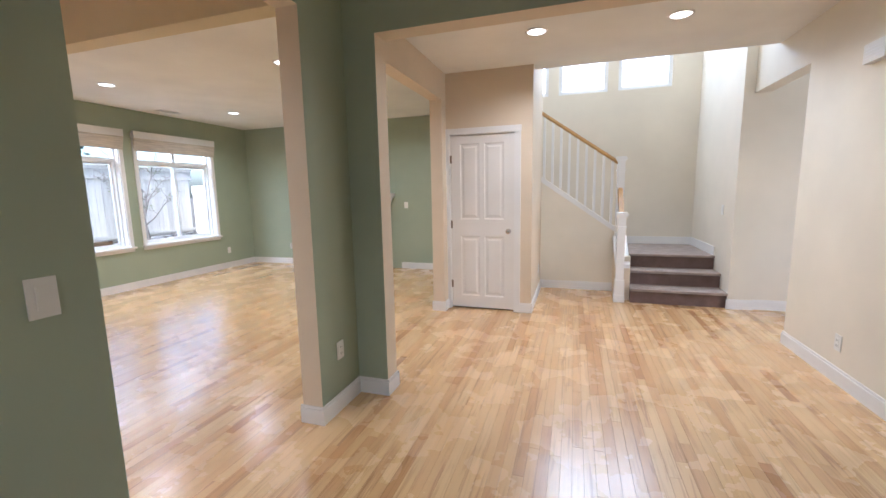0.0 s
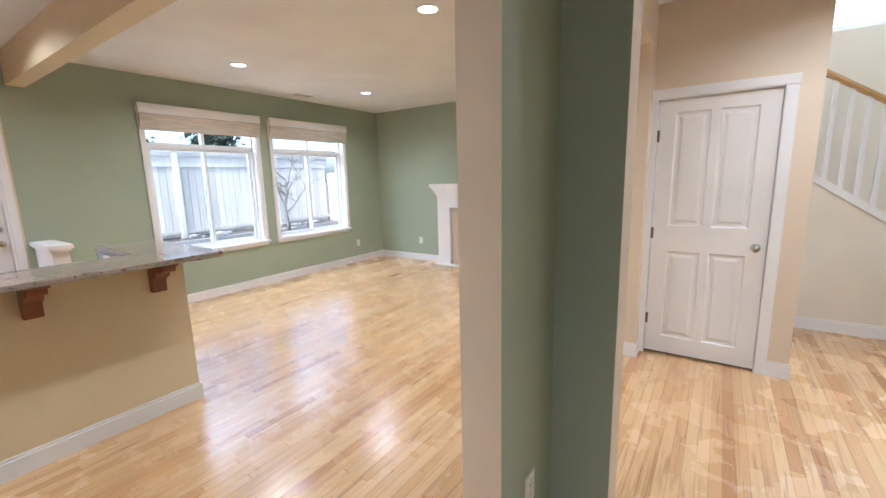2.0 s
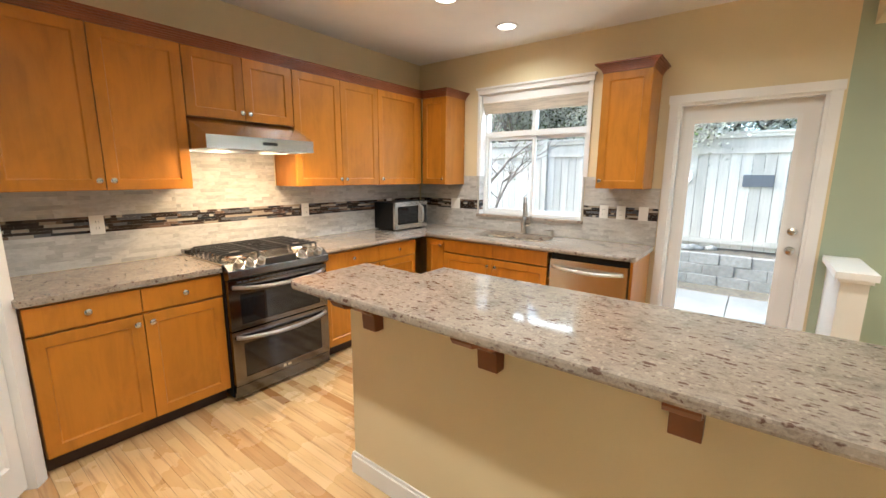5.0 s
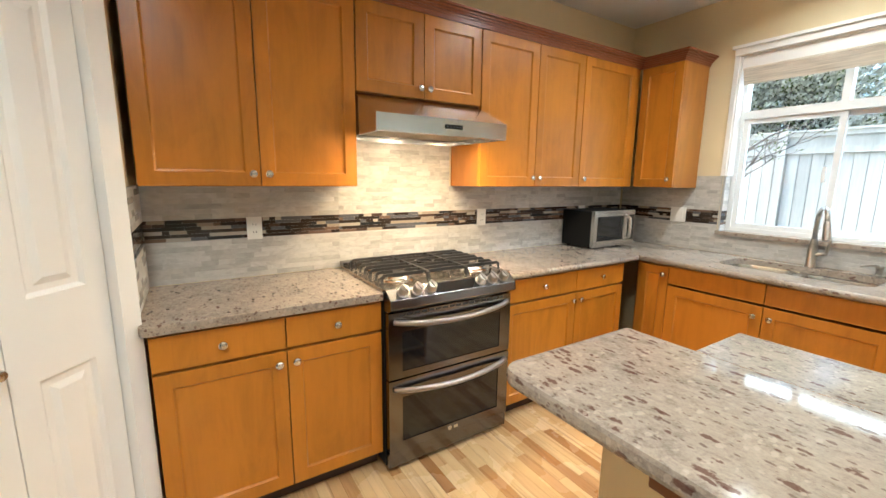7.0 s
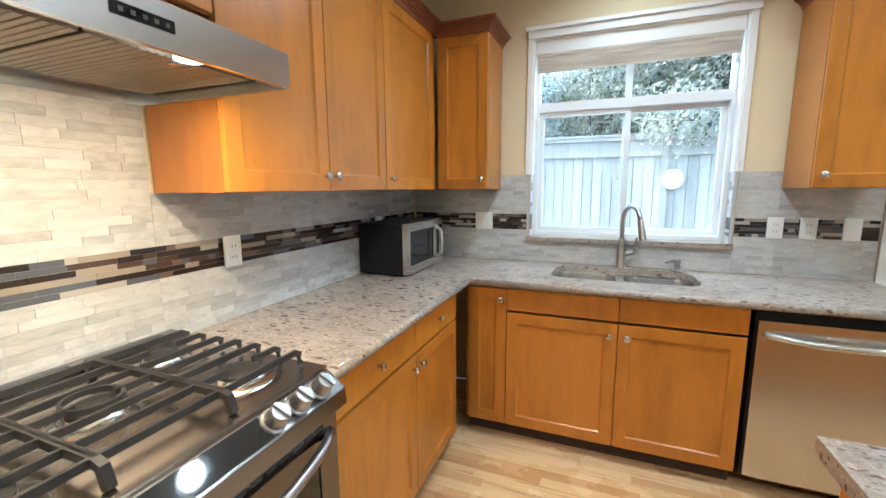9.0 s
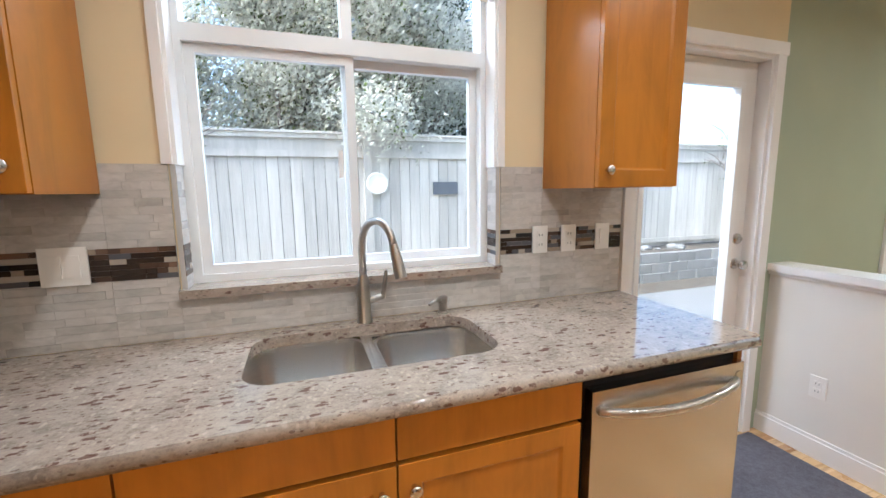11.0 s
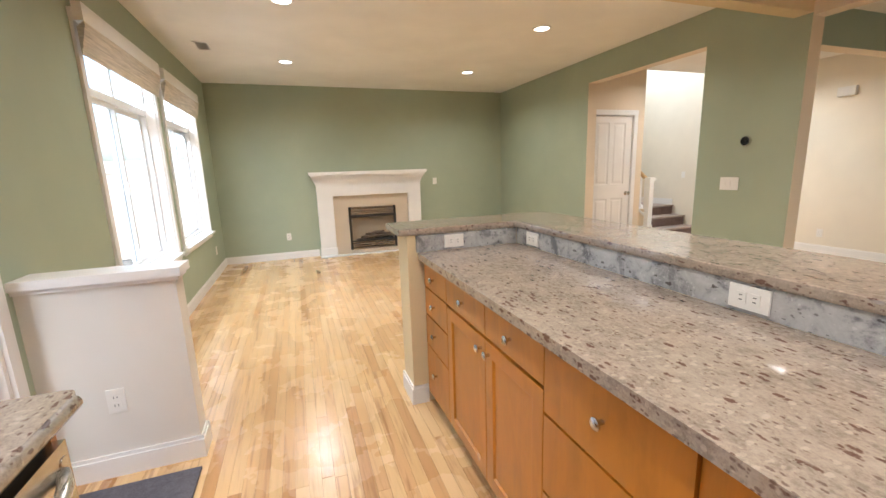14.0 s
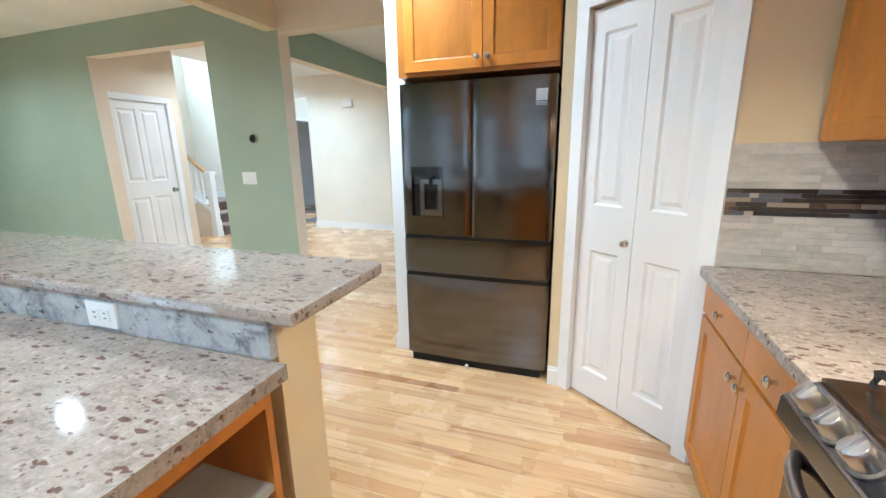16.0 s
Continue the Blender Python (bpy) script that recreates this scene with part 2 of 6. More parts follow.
def link(name, bm, mats, parent=None, label="", bevel=0.0, smooth=False):
    """One bmesh as one mesh object, under a thing or a part."""
    if bevel:
        bmesh.ops.bevel(bm, geom=[e for e in bm.edges if e.is_manifold and e.calc_face_angle(0) > 0.6], offset=bevel, segments=2, profile=0.6, affect="EDGES", clamp_overlap=True)
    me = bpy.data.meshes.new(name)
    bm.to_mesh(me)
    bm.free()
    for m in (mats if isinstance(mats, (list, tuple)) else [mats]):
        me.materials.append(m)
    if smooth:
        me.shade_smooth()
        if smooth is not True:
            me.set_sharp_from_angle(angle=radians(smooth))
    ob = new(name, me)
    if parent is not None:
        ob.parent = parent
    if label:
        ob["label"] = label
    return ob


def part(name, bm, material, parent, label="", bevel=0.0, smooth=False):
    return link(name, bm, material, parent, label, bevel, smooth)


def boxes(name, bs, mats, parent=None, label="", bevel=0.0):
    bm = bmesh.new()
    for b in bs:
        box(bm, *b)
    return link(name, bm, mats, parent, label, bevel)


SIDES = {"+x": (1, 0, 0), "-x": (-1, 0, 0), "+y": (0, 1, 0), "-y": (0, -1, 0), "-z": (0, 0, -1), "+z": (0, 0, 1)}


def wall(name, bs, material, label, sides=None):
    """A wall of butted boxes, each side in its own paint."""
    mats = [material]
    bm = bmesh.new()
    for b in bs:
        for f in box(bm, *b):
            f.normal_update()
            for k, m in (sides or {}).items():
                if f.normal.dot(Vector(SIDES[k])) > 0.9:
                    if m not in mats:
                        mats.append(m)
                    f.material_index = mats.index(m)
    ob = link(name, bm, mats)
    return tagged(ob, label, "wall", kind="structure")


def holed(x0, x1, ya, yb, za, zb, holes):
    """Boxes of a wall that runs along y, round openings (y0, y1, z0, z1) given in order."""
    out, y = [], ya
    for a, b, c, d in holes:
        out.append((x0, x1, y, a, za, zb))
        if c > za:
            out.append((x0, x1, a, b, za, c))
        if d < zb:
            out.append((x0, x1, a, b, d, zb))
        y = b
    out.append((x0, x1, y, yb, za, zb))
    return out


def swap(bs):
    return [(c, d, a, b, e, f) for a, b, c, d, e, f in bs]


# ---- the shell ----
H = 2.74
XW, YR, YF = -6.5, -1.70, 6.94   # window wall, range wall, fireplace wall
W1, W2, KW = (3.06, 4.42, 0.66, 2.33), (4.68, 6.04, 0.66, 2.33), (-0.855, 0.275, 1.09, 2.33)
KD = (0.98, 1.85, 0.0, 2.07)

wall("wall_west_kitchen", holed(XW - 0.16, XW, YR - 0.15, 1.93, 0, H, [KW, KD]), CREAM, "cream painted kitchen wall with a window and a glazed door")
wall("wall_west_living", holed(XW - 0.16, XW, 1.93, YF, 0, H, [W1, W2]), GREEN, "sage green living room wall with two windows")
wall("wall_north_living", [(XW - 0.16, -1.45, YF, YF + 0.15, 0, H)], GREEN, "sage green living room wall behind the fireplace")
wall("wall_range", [(XW, -1.45, YR - 0.15, YR, 0, H)], CREAM, "cream painted kitchen wall behind the range")
wall("wall_living_foyer", holed(-1.60, -1.46, 2.45, YF, 0, H, [(2.84, 4.49, 0, 2.43)]), BEIGE, "painted wall with a cased opening between living room and foyer",
     {"-x": GREEN, "+x": BEIGE})
wall("wall_pillar", [(-1.60, -1.46, 2.0, 2.45, 0, H)], BEIGE, "painted end of the wall between dining and living room", {"-x": GREEN, "+x": GREEN})
wall("wall_stub", [(-1.46, -1.235, 2.45, 2.60, 0, 2.40)], BEIGE, "short painted wall beside the foyer opening", {"-y": GREEN})
wall("header_foyer", [(-1.46, 1.95, 2.45, 2.60, 2.40, H)], BEIGE, "painted header over the opening to the foyer", {"-y": GREEN})
wall("wall_stub_right", [(1.67, 1.95, 2.45, 2.60, 0, 2.40)], BEIGE, "short painted wall beside the foyer opening", {"-y": GREEN})
wall("header_dining", [(-1.60, -1.46, 0.885, 2.0, 2.42, H)], BEIGE, "painted header over the opening to the dining room", {"+x": GREEN})
wall("beam", [(XW, -1.60, 2.0, 2.13, 2.44, H)], CREAM, "cream painted ceiling beam between kitchen and living room")
wall("wall_dining_west", [(-1.60, -1.46, -2.6, 0.885, 0, H)], GREEN, "sage green dining room wall")
wall("wall_fridge", [(-2.31, -1.60, 0.50, 0.62, 0, H)], TRIM, "white painted wall beside the refrigerator")
# the opening here is for the added dining room window
wall("wall_dining_south", [(-1.60, -0.3, -2.75, -2.6, 0, H), (0.7, 2.0, -2.75, -2.6, 0, H), (-0.3, 0.7, -2.75, -2.6, 0, 1.1), (-0.3, 0.7, -2.75, -2.6, 2.1, H)], GREEN, "sage green dining room wall")
wall("wall_dining_east", [(1.88, 2.02, -2.6, 2.45, 0, H)], GREEN, "sage green dining room wall")
wall("wall_foyer_east", holed(1.80, 1.95, 2.60, 5.3801, 0, 5.2, [(4.28, 5.38, 0, 2.40)])[:-1] + [(1.70, 1.95, 5.38, 7.05, 0, 5.2)], BEIGE_LIT, "beige foyer wall, lightened as the lit side, with a tall opening to the hall")
wall("wall_closet", [(-1.46, -0.47, 4.65, 4.77, 2.07, H), (-1.46, -1.42, 4.65, 4.77, 0, 2.07), (-0.665, -0.47, 4.65, 4.77, 0, 2.07), (-0.59, -0.47, 4.77, 5.98, 0, 5.2)],
     BEIGE, "beige painted closet wall")
wall("wall_stairwell_north", swap(holed(7.05, 7.20, -1.5, 1.95, 0, 5.2, [(-1.20, -0.46, 2.90, 4.60), (-0.30, 0.43, 2.90, 4.60), (0.58, 1.32, 2.90, 4.60)])), BEIGE_LIT, "beige stairwell wall with a row of high windows")
wall("wall_stairwell_west", [(-1.6, -1.46, 4.77, 7.2, H, 5.2)], BEIGE_LIT, "beige stairwell wall")
wall("wall_stairwell_upper", [(-1.6, 1.80, 4.75, 4.87, H + 0.25, 5.2)], BEIGE_LIT, "beige wall above the foyer ceiling")
# hall beyond the foyer
wall("wall_hall_north", [(1.95, 2.50, 5.42, 5.54, 0, H), (2.5, 3.5, 5.42, 5.54, 2.1, H), (3.5, 4.6, 5.42, 5.54, 0, H)], BEIGE_LIT, "beige hall wall with a doorway")
# opening added out of view so that light reaches the hall
wall("wall_hall_east", holed(4.6, 4.72, 3.0, 8.2, 0, H, [(3.4, 4.8, 0.9, 2.2)]), BEIGE_LIT, "beige hall wall")
wall("wall_hall_south", [(1.95, 4.72, 2.9, 3.0, 0, H)], BEIGE, "beige hall wall")
wall("wall_room_north", [(1.95, 4.72, 8.1, 8.2, 0, H)], BEIGE, "beige wall of the room beyond the hall")

# pantry corner: a slanted wall with a folding door in it
PA, PB = Vector((-2.467, -0.53)), Vector((-2.935, -1.11))
_bm = bmesh.new()
_len = (PB - PA).length
for _b in ((0, 0.05, -0.1, 0, 0, H), (_len - 0.06, _len, -0.1, 0, 0, H), (0.05, _len - 0.06, -0.1, 0, 2.06, H)):
    box(_bm, *_b)
_ob = link("wall_pantry", _bm, CREAM)
tagged(_ob, "cream painted slanted pantry wall with a doorway", "wall", kind="structure")
_u = (PA - PB) / _len
PANTRY = Matrix(((_u.x, -_u.y, 0, PB.x), (_u.y, _u.x, 0, PB.y), (0, 0, 1, 0), (0, 0, 0, 1)))
_ob.matrix_world = PANTRY
wall("wall_pantry_side", [(-2.935, -2.82, YR, -1.11, 0, H)], CREAM, "cream painted short wall at the end of the worktop")
wall("wall_pantry_fridge", [(-2.467, -1.60, -0.53, -0.455, 0, H)], CREAM, "cream painted wall between refrigerator and pantry")


def ceiling(name, bs, label):
    return tagged(boxes(name, bs, CEIL), label, "ceiling", kind="structure")


ceiling("ceiling", [(XW - 0.16, -1.60, YR - 0.15, YF + 0.15, H, H + 0.25)], "white painted kitchen and living room ceiling")
ceiling("ceiling_dining", [(-1.60, 2.02, -2.75, 2.60, H, H + 0.25)], "white painted dining room ceiling")
ceiling("ceiling_foyer", [(-1.60, 1.80, 2.60, 4.87, H, H + 0.25)], "pale painted foyer ceiling")
ceiling("ceiling_stairwell", [(-1.6, 1.95, 4.75, 7.2, 5.2, 5.35)], "white stairwell ceiling")
ceiling("ceiling_hall", [(1.95, 4.72, 2.9, 8.2, H, H + 0.15)], "pale painted hall ceiling")

# ---- trim, windows and doors ----
def lathe(bm, prof, seg=16, m=None):
    """A turned shape about z from (radius, height) pairs, closed at both ends."""
    m = m or Matrix()
    rings = [[bm.verts.new(m @ Vector((r * math.cos(2 * math.pi * i / seg), r * math.sin(2 * math.pi * i / seg), z))) for i in range(seg)] for r, z in prof]
    for a, b in zip(rings, rings[1:]):
        for i in range(seg):
            bm.faces.new((a[i], a[(i + 1) % seg], b[(i + 1) % seg], b[i]))
    bm.faces.new(rings[0][::-1])
    bm.faces.new(rings[-1])


def tube(bm, pts, r, seg=10):
    """A round bar along points; r one radius or one for each point."""
    pts = [Vector(p) for p in pts]
    rs = r if isinstance(r, (list, tuple)) else [r] * len(pts)
    rings, up = [], None
    for i, p in enumerate(pts):
        d = (pts[min(i + 1, len(pts) - 1)] - pts[max(i - 1, 0)]).normalized()
        if up is None:
            up = d.orthogonal().normalized()
        up = (up - d * up.dot(d)).normalized()
        side = d.cross(up)
        rings.append([bm.verts.new(p + (up * math.cos(2 * math.pi * k / seg) + side * math.sin(2 * math.pi * k / seg)) * rs[i]) for k in range(seg)])
    for a, b in zip(rings, rings[1:]):
        for k in range(seg):
            bm.faces.new((a[k], a[(k + 1) % seg], b[(k + 1) % seg], b[k]))
    bm.faces.new(rings[0][::-1])
    bm.faces.new(rings[-1])


def prism(bm, poly, a, b, axes="xz"):
    """A flat outline, given in two axes, drawn out from a to b along the third."""
    ax = ["xyz".index(c) for c in axes]
    third = 3 - sum(ax)

    def at(p, t):
        v = [0, 0, 0]
        v[ax[0]], v[ax[1]], v[third] = p[0], p[1], t
        return bm.verts.new(v)

    lo, hi = [at(p, a) for p in poly], [at(p, b) for p in poly]
    n = len(poly)
    for i in range(n):
        bm.faces.new((lo[i], lo[(i + 1) % n], hi[(i + 1) % n], hi[i]))
    bm.faces.new(lo[::-1])
    bm.faces.new(hi)
    bmesh.ops.recalc_face_normals(bm, faces=bm.faces)


def empty(name, m=None):
    ob = new(name)
    ob.empty_display_size = 0.1
    if m is not None:
        ob.matrix_world = m
    return ob


BB_H, BB_T = 0.115, 0.014


def baseboard(name, runs):
    """Skirting runs (x0, y0, x1, y1, nx, ny): a wall line and the way it faces."""
    bm = bmesh.new()
    for x0, y0, x1, y1, nx, ny in runs:
        lo, hi = (min(x0, x1), min(y0, y1)), (max(x0, x1), max(y0, y1))
        for t, za, zb in ((BB_T, 0, BB_H - 0.018), (BB_T * 0.55, BB_H - 0.018, BB_H)):
            if nx:
                a, b = sorted((x0, x0 + nx * t))
                box(bm, a, b, lo[1], hi[1], za, zb)
            else:
                a, b = sorted((y0, y0 + ny * t))
                box(bm, lo[0], hi[0], a, b, za, zb)
    return tagged(link(name, bm, TRIM), "white painted wooden baseboard", "baseboard", kind="structure")


baseboard("baseboard_living", [(XW, 2.116, XW, YF, 1, 0), (XW, YF, -5.07, YF, 0, -1), (-3.08, YF, -1.60, YF, 0, -1), (-1.60, 4.49, -1.60, YF, -1, 0), (-1.60, 2.0, -1.60, 2.84, -1, 0)])
baseboard("baseboard_pillar", [(-1.614, 2.0, -1.446, 2.0, 0, -1), (-1.46, 2.0, -1.46, 2.436, 1, 0), (-1.46, 2.45, -1.221, 2.45, 0, -1), (-1.235, 2.45, -1.235, 2.60, 1, 0), (-1.446, 2.60, -1.221, 2.60, 0, 1), (-1.46, 2.614, -1.46, 2.84, 1, 0), (-1.60, 2.84, -1.46, 2.84, 0, 1)])
baseboard("baseboard_foyer", [(-1.614, 4.49, -1.446, 4.49, 0, -1), (-1.46, 4.49, -1.46, 4.636, 1, 0), (-0.60, 4.65, -0.456, 4.65, 0, -1), (-0.47, 4.65, -0.47, 5.96, 1, 0), (-0.47, 5.98, 0.60, 5.98, 0, -1),
                              (1.80, 2.60, 1.80, 4.294, -1, 0), (1.80, 4.28, 1.95, 4.28, 0, 1), (1.686, 5.38, 1.95, 5.38, 0, -1), (1.67, 2.45, 1.67, 2.60, -1, 0), (1.95, 5.42, 2.44, 5.42, 0, -1)])
baseboard("baseboard_dining", [(-1.46, -2.6, -1.46, 0.885, 1, 0), (-1.60, 0.885, -1.446, 0.885, 0, 1), (1.88, -2.6, 1.88, 2.45, -1, 0), (-1.46, -2.6, 1.88, -2.6, 0, 1), (1.67, 2.45, 1.88, 2.45, 0, -1)])
baseboard("baseboard_kitchen", [(-2.324, 0.62, -1.60, 0.62, 0, 1), (-2.31, 0.50, -2.31, 0.62, -1, 0), (-2.467, -0.53, -2.467, -0.455, -1, 0), (-2.935, -1.125, -2.935, -1.11, -1, 0)])


def casing(y0, y1, z0, z1, w, sill=False):
    """White boards round an opening in the west wall."""
    bm = bmesh.new()
    x0, x1 = XW, XW + 0.018
    box(bm, x0, x1, y0 - w, y0, z0, z1)
    box(bm, x0, x1, y1, y1 + w, z0, z1)
    box(bm, x0, x1 + 0.004, y0 - w - 0.008, y1 + w + 0.008, z1, z1 + w)
    if sill:
        box(bm, x0, x1 + 0.035, y0 - w - 0.015, y1 + w + 0.015, z0 - 0.028, z0)
        box(bm, x0, x1, y0 - w, y1 + w, z0 - 0.075, z0 - 0.028)
    return bm


def pane(x0, x1, y0, y1, z0, z1, face="+x"):
    bm = bmesh.new()
    for f in box(bm, x0, x1, y0, y1, z0, z1):
        f.normal_update()
        f.material_index = 1 if f.normal.dot(Vector(SIDES[face])) > 0.9 else 0
    return bm


def sash(bm, x0, x1, y0, y1, z0, z1, w):
    box(bm, x0, x1, y0, y0 + w, z0, z1)
    box(bm, x0, x1, y1 - w, y1, z0, z1)
    box(bm, x0, x1, y0 + w, y1 - w, z0, z0 + w)
    box(bm, x0, x1, y0 + w, y1 - w, z1 - w, z1)


VINYL = mat("white_vinyl", (0.80, 0.81, 0.82), 0.35)


def slider(name, hole, label, xin, with_trim=True, transom=0.36):
    """A sliding window with a row of lights above it."""
    y0, y1, z0, z1 = hole
    ym, zt = (y0 + y1) / 2, z1 - transom
    root = tagged(empty(name, Matrix.Translation((xin, ym, z0))), label, "window", kind="structure")
    inv = root.matrix_world.inverted()

    def add(nm, bm, m, bevel=0.0):
        ob = part(nm, bm, m, root, bevel=bevel)
        ob.matrix_parent_inverse = inv
        return ob

    bm = bmesh.new()
    sash(bm, xin - 0.075, xin, y0, y1, z0, z1, 0.034)
    box(bm, xin - 0.075, xin, y0 + 0.034, y1 - 0.034, zt - 0.028, zt + 0.028)
    box(bm, xin - 0.07, xin - 0.01, ym - 0.02, ym + 0.02, zt + 0.028, z1 - 0.034)
    add("window_frame", bm, VINYL)
    for k, (a, b, dx) in enumerate(((y0 + 0.034, ym + 0.022, -0.03), (ym - 0.022, y1 - 0.034, -0.06))):
        bm = bmesh.new()
        sash(bm, xin + dx - 0.012, xin + dx + 0.014, a, b, z0 + 0.034, zt - 0.028, 0.032)
        add("sash", bm, VINYL, 0.003)
        bm = pane(xin + dx - 0.003, xin + dx + 0.003, a + 0.03, b - 0.03, z0 + 0.064, zt - 0.058)
        add("pane", bm, [CLEAR, GLASS]).visible_shadow = False
    for a, b in ((y0 + 0.032, ym - 0.018), (ym + 0.018, y1 - 0.032)):
        bm = pane(xin - 0.045, xin - 0.039, a, b, zt + 0.026, z1 - 0.032)
        add("pane", bm, [CLEAR, GLASS]).visible_shadow = False
    bm = bmesh.new()
    box(bm, xin - 0.018, xin + 0.006, ym - 0.05, ym - 0.032, (z0 + zt) / 2 - 0.05, (z0 + zt) / 2 + 0.05)
    add("latch", bm, VINYL, 0.004)
    if with_trim:
        add("window_casing", casing(y0, y1, z0, z1, 0.055, True), TRIM, 0.003)
        bm = bmesh.new()
        box(bm, xin, XW, y0 - 0.001, y0 + 0.012, z0, z1)
        box(bm, xin, XW, y1 - 0.012, y1 + 0.001, z0, z1)
        box(bm, xin, XW, y0 + 0.012, y1 - 0.012, z1 - 0.012, z1 + 0.001)
        box(bm, xin, XW, y0 + 0.012, y1 - 0.012, z0 - 0.001, z0 + 0.012)
        add("window_jamb", bm, TRIM)
    return root


slider("window_1", W1, "white vinyl sliding window with painted casing", XW - 0.075)
slider("window_2", W2, "white vinyl sliding window with painted casing", XW - 0.075)
slider("window_3", KW, "white vinyl kitchen window over the sink", XW - 0.085, False, 0.40)


def shade(hole, drop, label, x):
    """A roman shade drawn up under its valance: stacked folds."""
    y0, y1, z0, z1 = hole
    root = tagged(empty("window_shade", Matrix.Translation((x, (y0 + y1) / 2, z1))), label, "window shade", "raised window shades")
    inv = root.matrix_world.inverted()
    bm = bmesh.new()
    box(bm, x - 0.02, x + 0.03, y0, y1, z1 - 0.07, z1 + 0.035)
    part("headrail", bm, TRIM, root, "white valance", 0.004).matrix_parent_inverse = inv
    n = 5
    for i in range(n):
        zt = z1 - 0.068 - i * 0.008
        zb = z1 - 0.07 - drop * (i + 1) / n
        bm = bmesh.new()
        xo = x + 0.024 - 0.008 * i
        prism(bm, [(xo - 0.004, zt), (xo + 0.003, zt), (xo + 0.008, (zt + zb) / 2), (xo + 0.003, zb), (xo - 0.004, zb + 0.004)], y0 + 0.006, y1 - 0.006, "xz")
        part("fold", bm, BLIND, root).matrix_parent_inverse = inv
    return root


shade((3.005, 4.475, 0, 2.385), 0.19, "beige woven roman shade drawn up over the window", XW + 0.042)
shade((4.625, 6.095, 0, 2.385), 0.19, "beige woven roman shade drawn up over the window", XW + 0.042)
shade((-0.84, 0.26, 0, 2.315), 0.11, "beige woven shade drawn up over the sink", XW - 0.04)

# kitchen window surround
_bm = bmesh.new()
box(_bm, XW - 0.085, XW + 0.03, -0.87, 0.29, 1.068, 1.097)
tagged(link("window_sill_stone", _bm, GRANITE, bevel=0.004), "granite sill below the kitchen window", "window sill", kind="structure")
_bm = bmesh.new()
box(_bm, XW, XW + 0.02, -0.885, 0.315, 2.33, 2.375)
box(_bm, XW, XW + 0.035, -0.90, 0.33, 2.375, 2.395)
box(_bm, XW, XW + 0.012, -0.885, -0.855, 1.50, 2.33)
box(_bm, XW, XW + 0.012, 0.275, 0.305, 1.50, 2.33)
box(_bm, XW - 0.085, XW, -0.855, -0.843, 1.50, 2.33)
box(_bm, XW - 0.085, XW, 0.263, 0.275, 1.50, 2.33)
box(_bm, XW - 0.085, XW, -0.843, 0.263, 2.318, 2.33)
tagged(link("trim_kitchen_window", _bm, TRIM, bevel=0.003), "white trim round the kitchen window", "trim", kind="structure")


def local(root):
    """Parts drawn in world places, put under a placed root."""
    inv = root.matrix_world.inverted()

    def add(nm, bm, m, parent=None, label="", bevel=0.0, smooth=False):
        ob = part(nm, bm, m, parent or root, label, bevel, smooth)
        ob.matrix_parent_inverse = inv if parent is None else Matrix()
        return ob

    return add


# glazed back door
root = tagged(empty("door_1", Matrix.Translation((XW - 0.05, 1.415, 0))), "white glazed back door, shut, with nickel knob and deadbolt", "door", kind="structure")
add = local(root)
add("door_casing", casing(KD[0], KD[1], 0, KD[3], 0.062), TRIM, bevel=0.003)
bm = bmesh.new()
box(bm, XW - 0.16, XW, KD[0], KD[0] + 0.02, 0, KD[3])
box(bm, XW - 0.16, XW, KD[1] - 0.02, KD[1], 0, KD[3])
box(bm, XW - 0.16, XW, KD[0] + 0.02, KD[1] - 0.02, KD[3] - 0.02, KD[3])
box(bm, XW - 0.16, XW, KD[0] + 0.02, KD[1] - 0.02, 0, 0.02)
add("door_jamb", bm, TRIM)
bm = bmesh.new()
ya, yb, xa, xb = KD[0] + 0.022, KD[1] - 0.022, XW - 0.11, XW - 0.065
ga, gb, gz0, gz1 = 1.085, 1.715, 0.26, 1.925
box(bm, xa, xb, ya, ga, 0.022, 2.048)
box(bm, xa, xb, gb, yb, 0.022, 2.048)
box(bm, xa, xb, ga, gb, 0.022, gz0)
box(bm, xa, xb, ga, gb, gz1, 2.048)
add("door_leaf", bm, DOORW)
bm = bmesh.new()
sash(bm, xb, xb + 0.012, ga - 0.02, gb + 0.02, gz0 - 0.02, gz1 + 0.02, 0.03)
add("glazing_bead", bm, TRIM, bevel=0.004)
bm = pane(xa + 0.018, xa + 0.026, ga, gb, gz0, gz1)
add("pane", bm, [CLEAR, GLASS]).visible_shadow = False


def knob(x, y, z, face, scale=1.0):
    """A round door knob on its rose, facing +x, -x, +y or -y."""
    bm = bmesh.new()
    rot = {"+x": Matrix.Rotation(radians(90), 4, "Y"), "-x": Matrix.Rotation(radians(-90), 4, "Y"), "-y": Matrix.Rotation(radians(90), 4, "X"), "+y": Matrix.Rotation(radians(-90), 4, "X")}[face]
    lathe(bm, [(0.030 * scale, 0), (0.032 * scale, 0.004), (0.028 * scale, 0.009), (0.012 * scale, 0.012), (0.011 * scale, 0.030 * scale), (0.022 * scale, 0.038 * scale), (0.028 * scale, 0.050 * scale), (0.024 * scale, 0.062 * scale), (0.008 * scale, 0.066 * scale)], 18,
          Matrix.Translation((x, y, z)) @ rot)
    return bm


add("door_knob", knob(xb, 1.775, 0.985, "+x"), CHROME, smooth=40)
bm = bmesh.new()
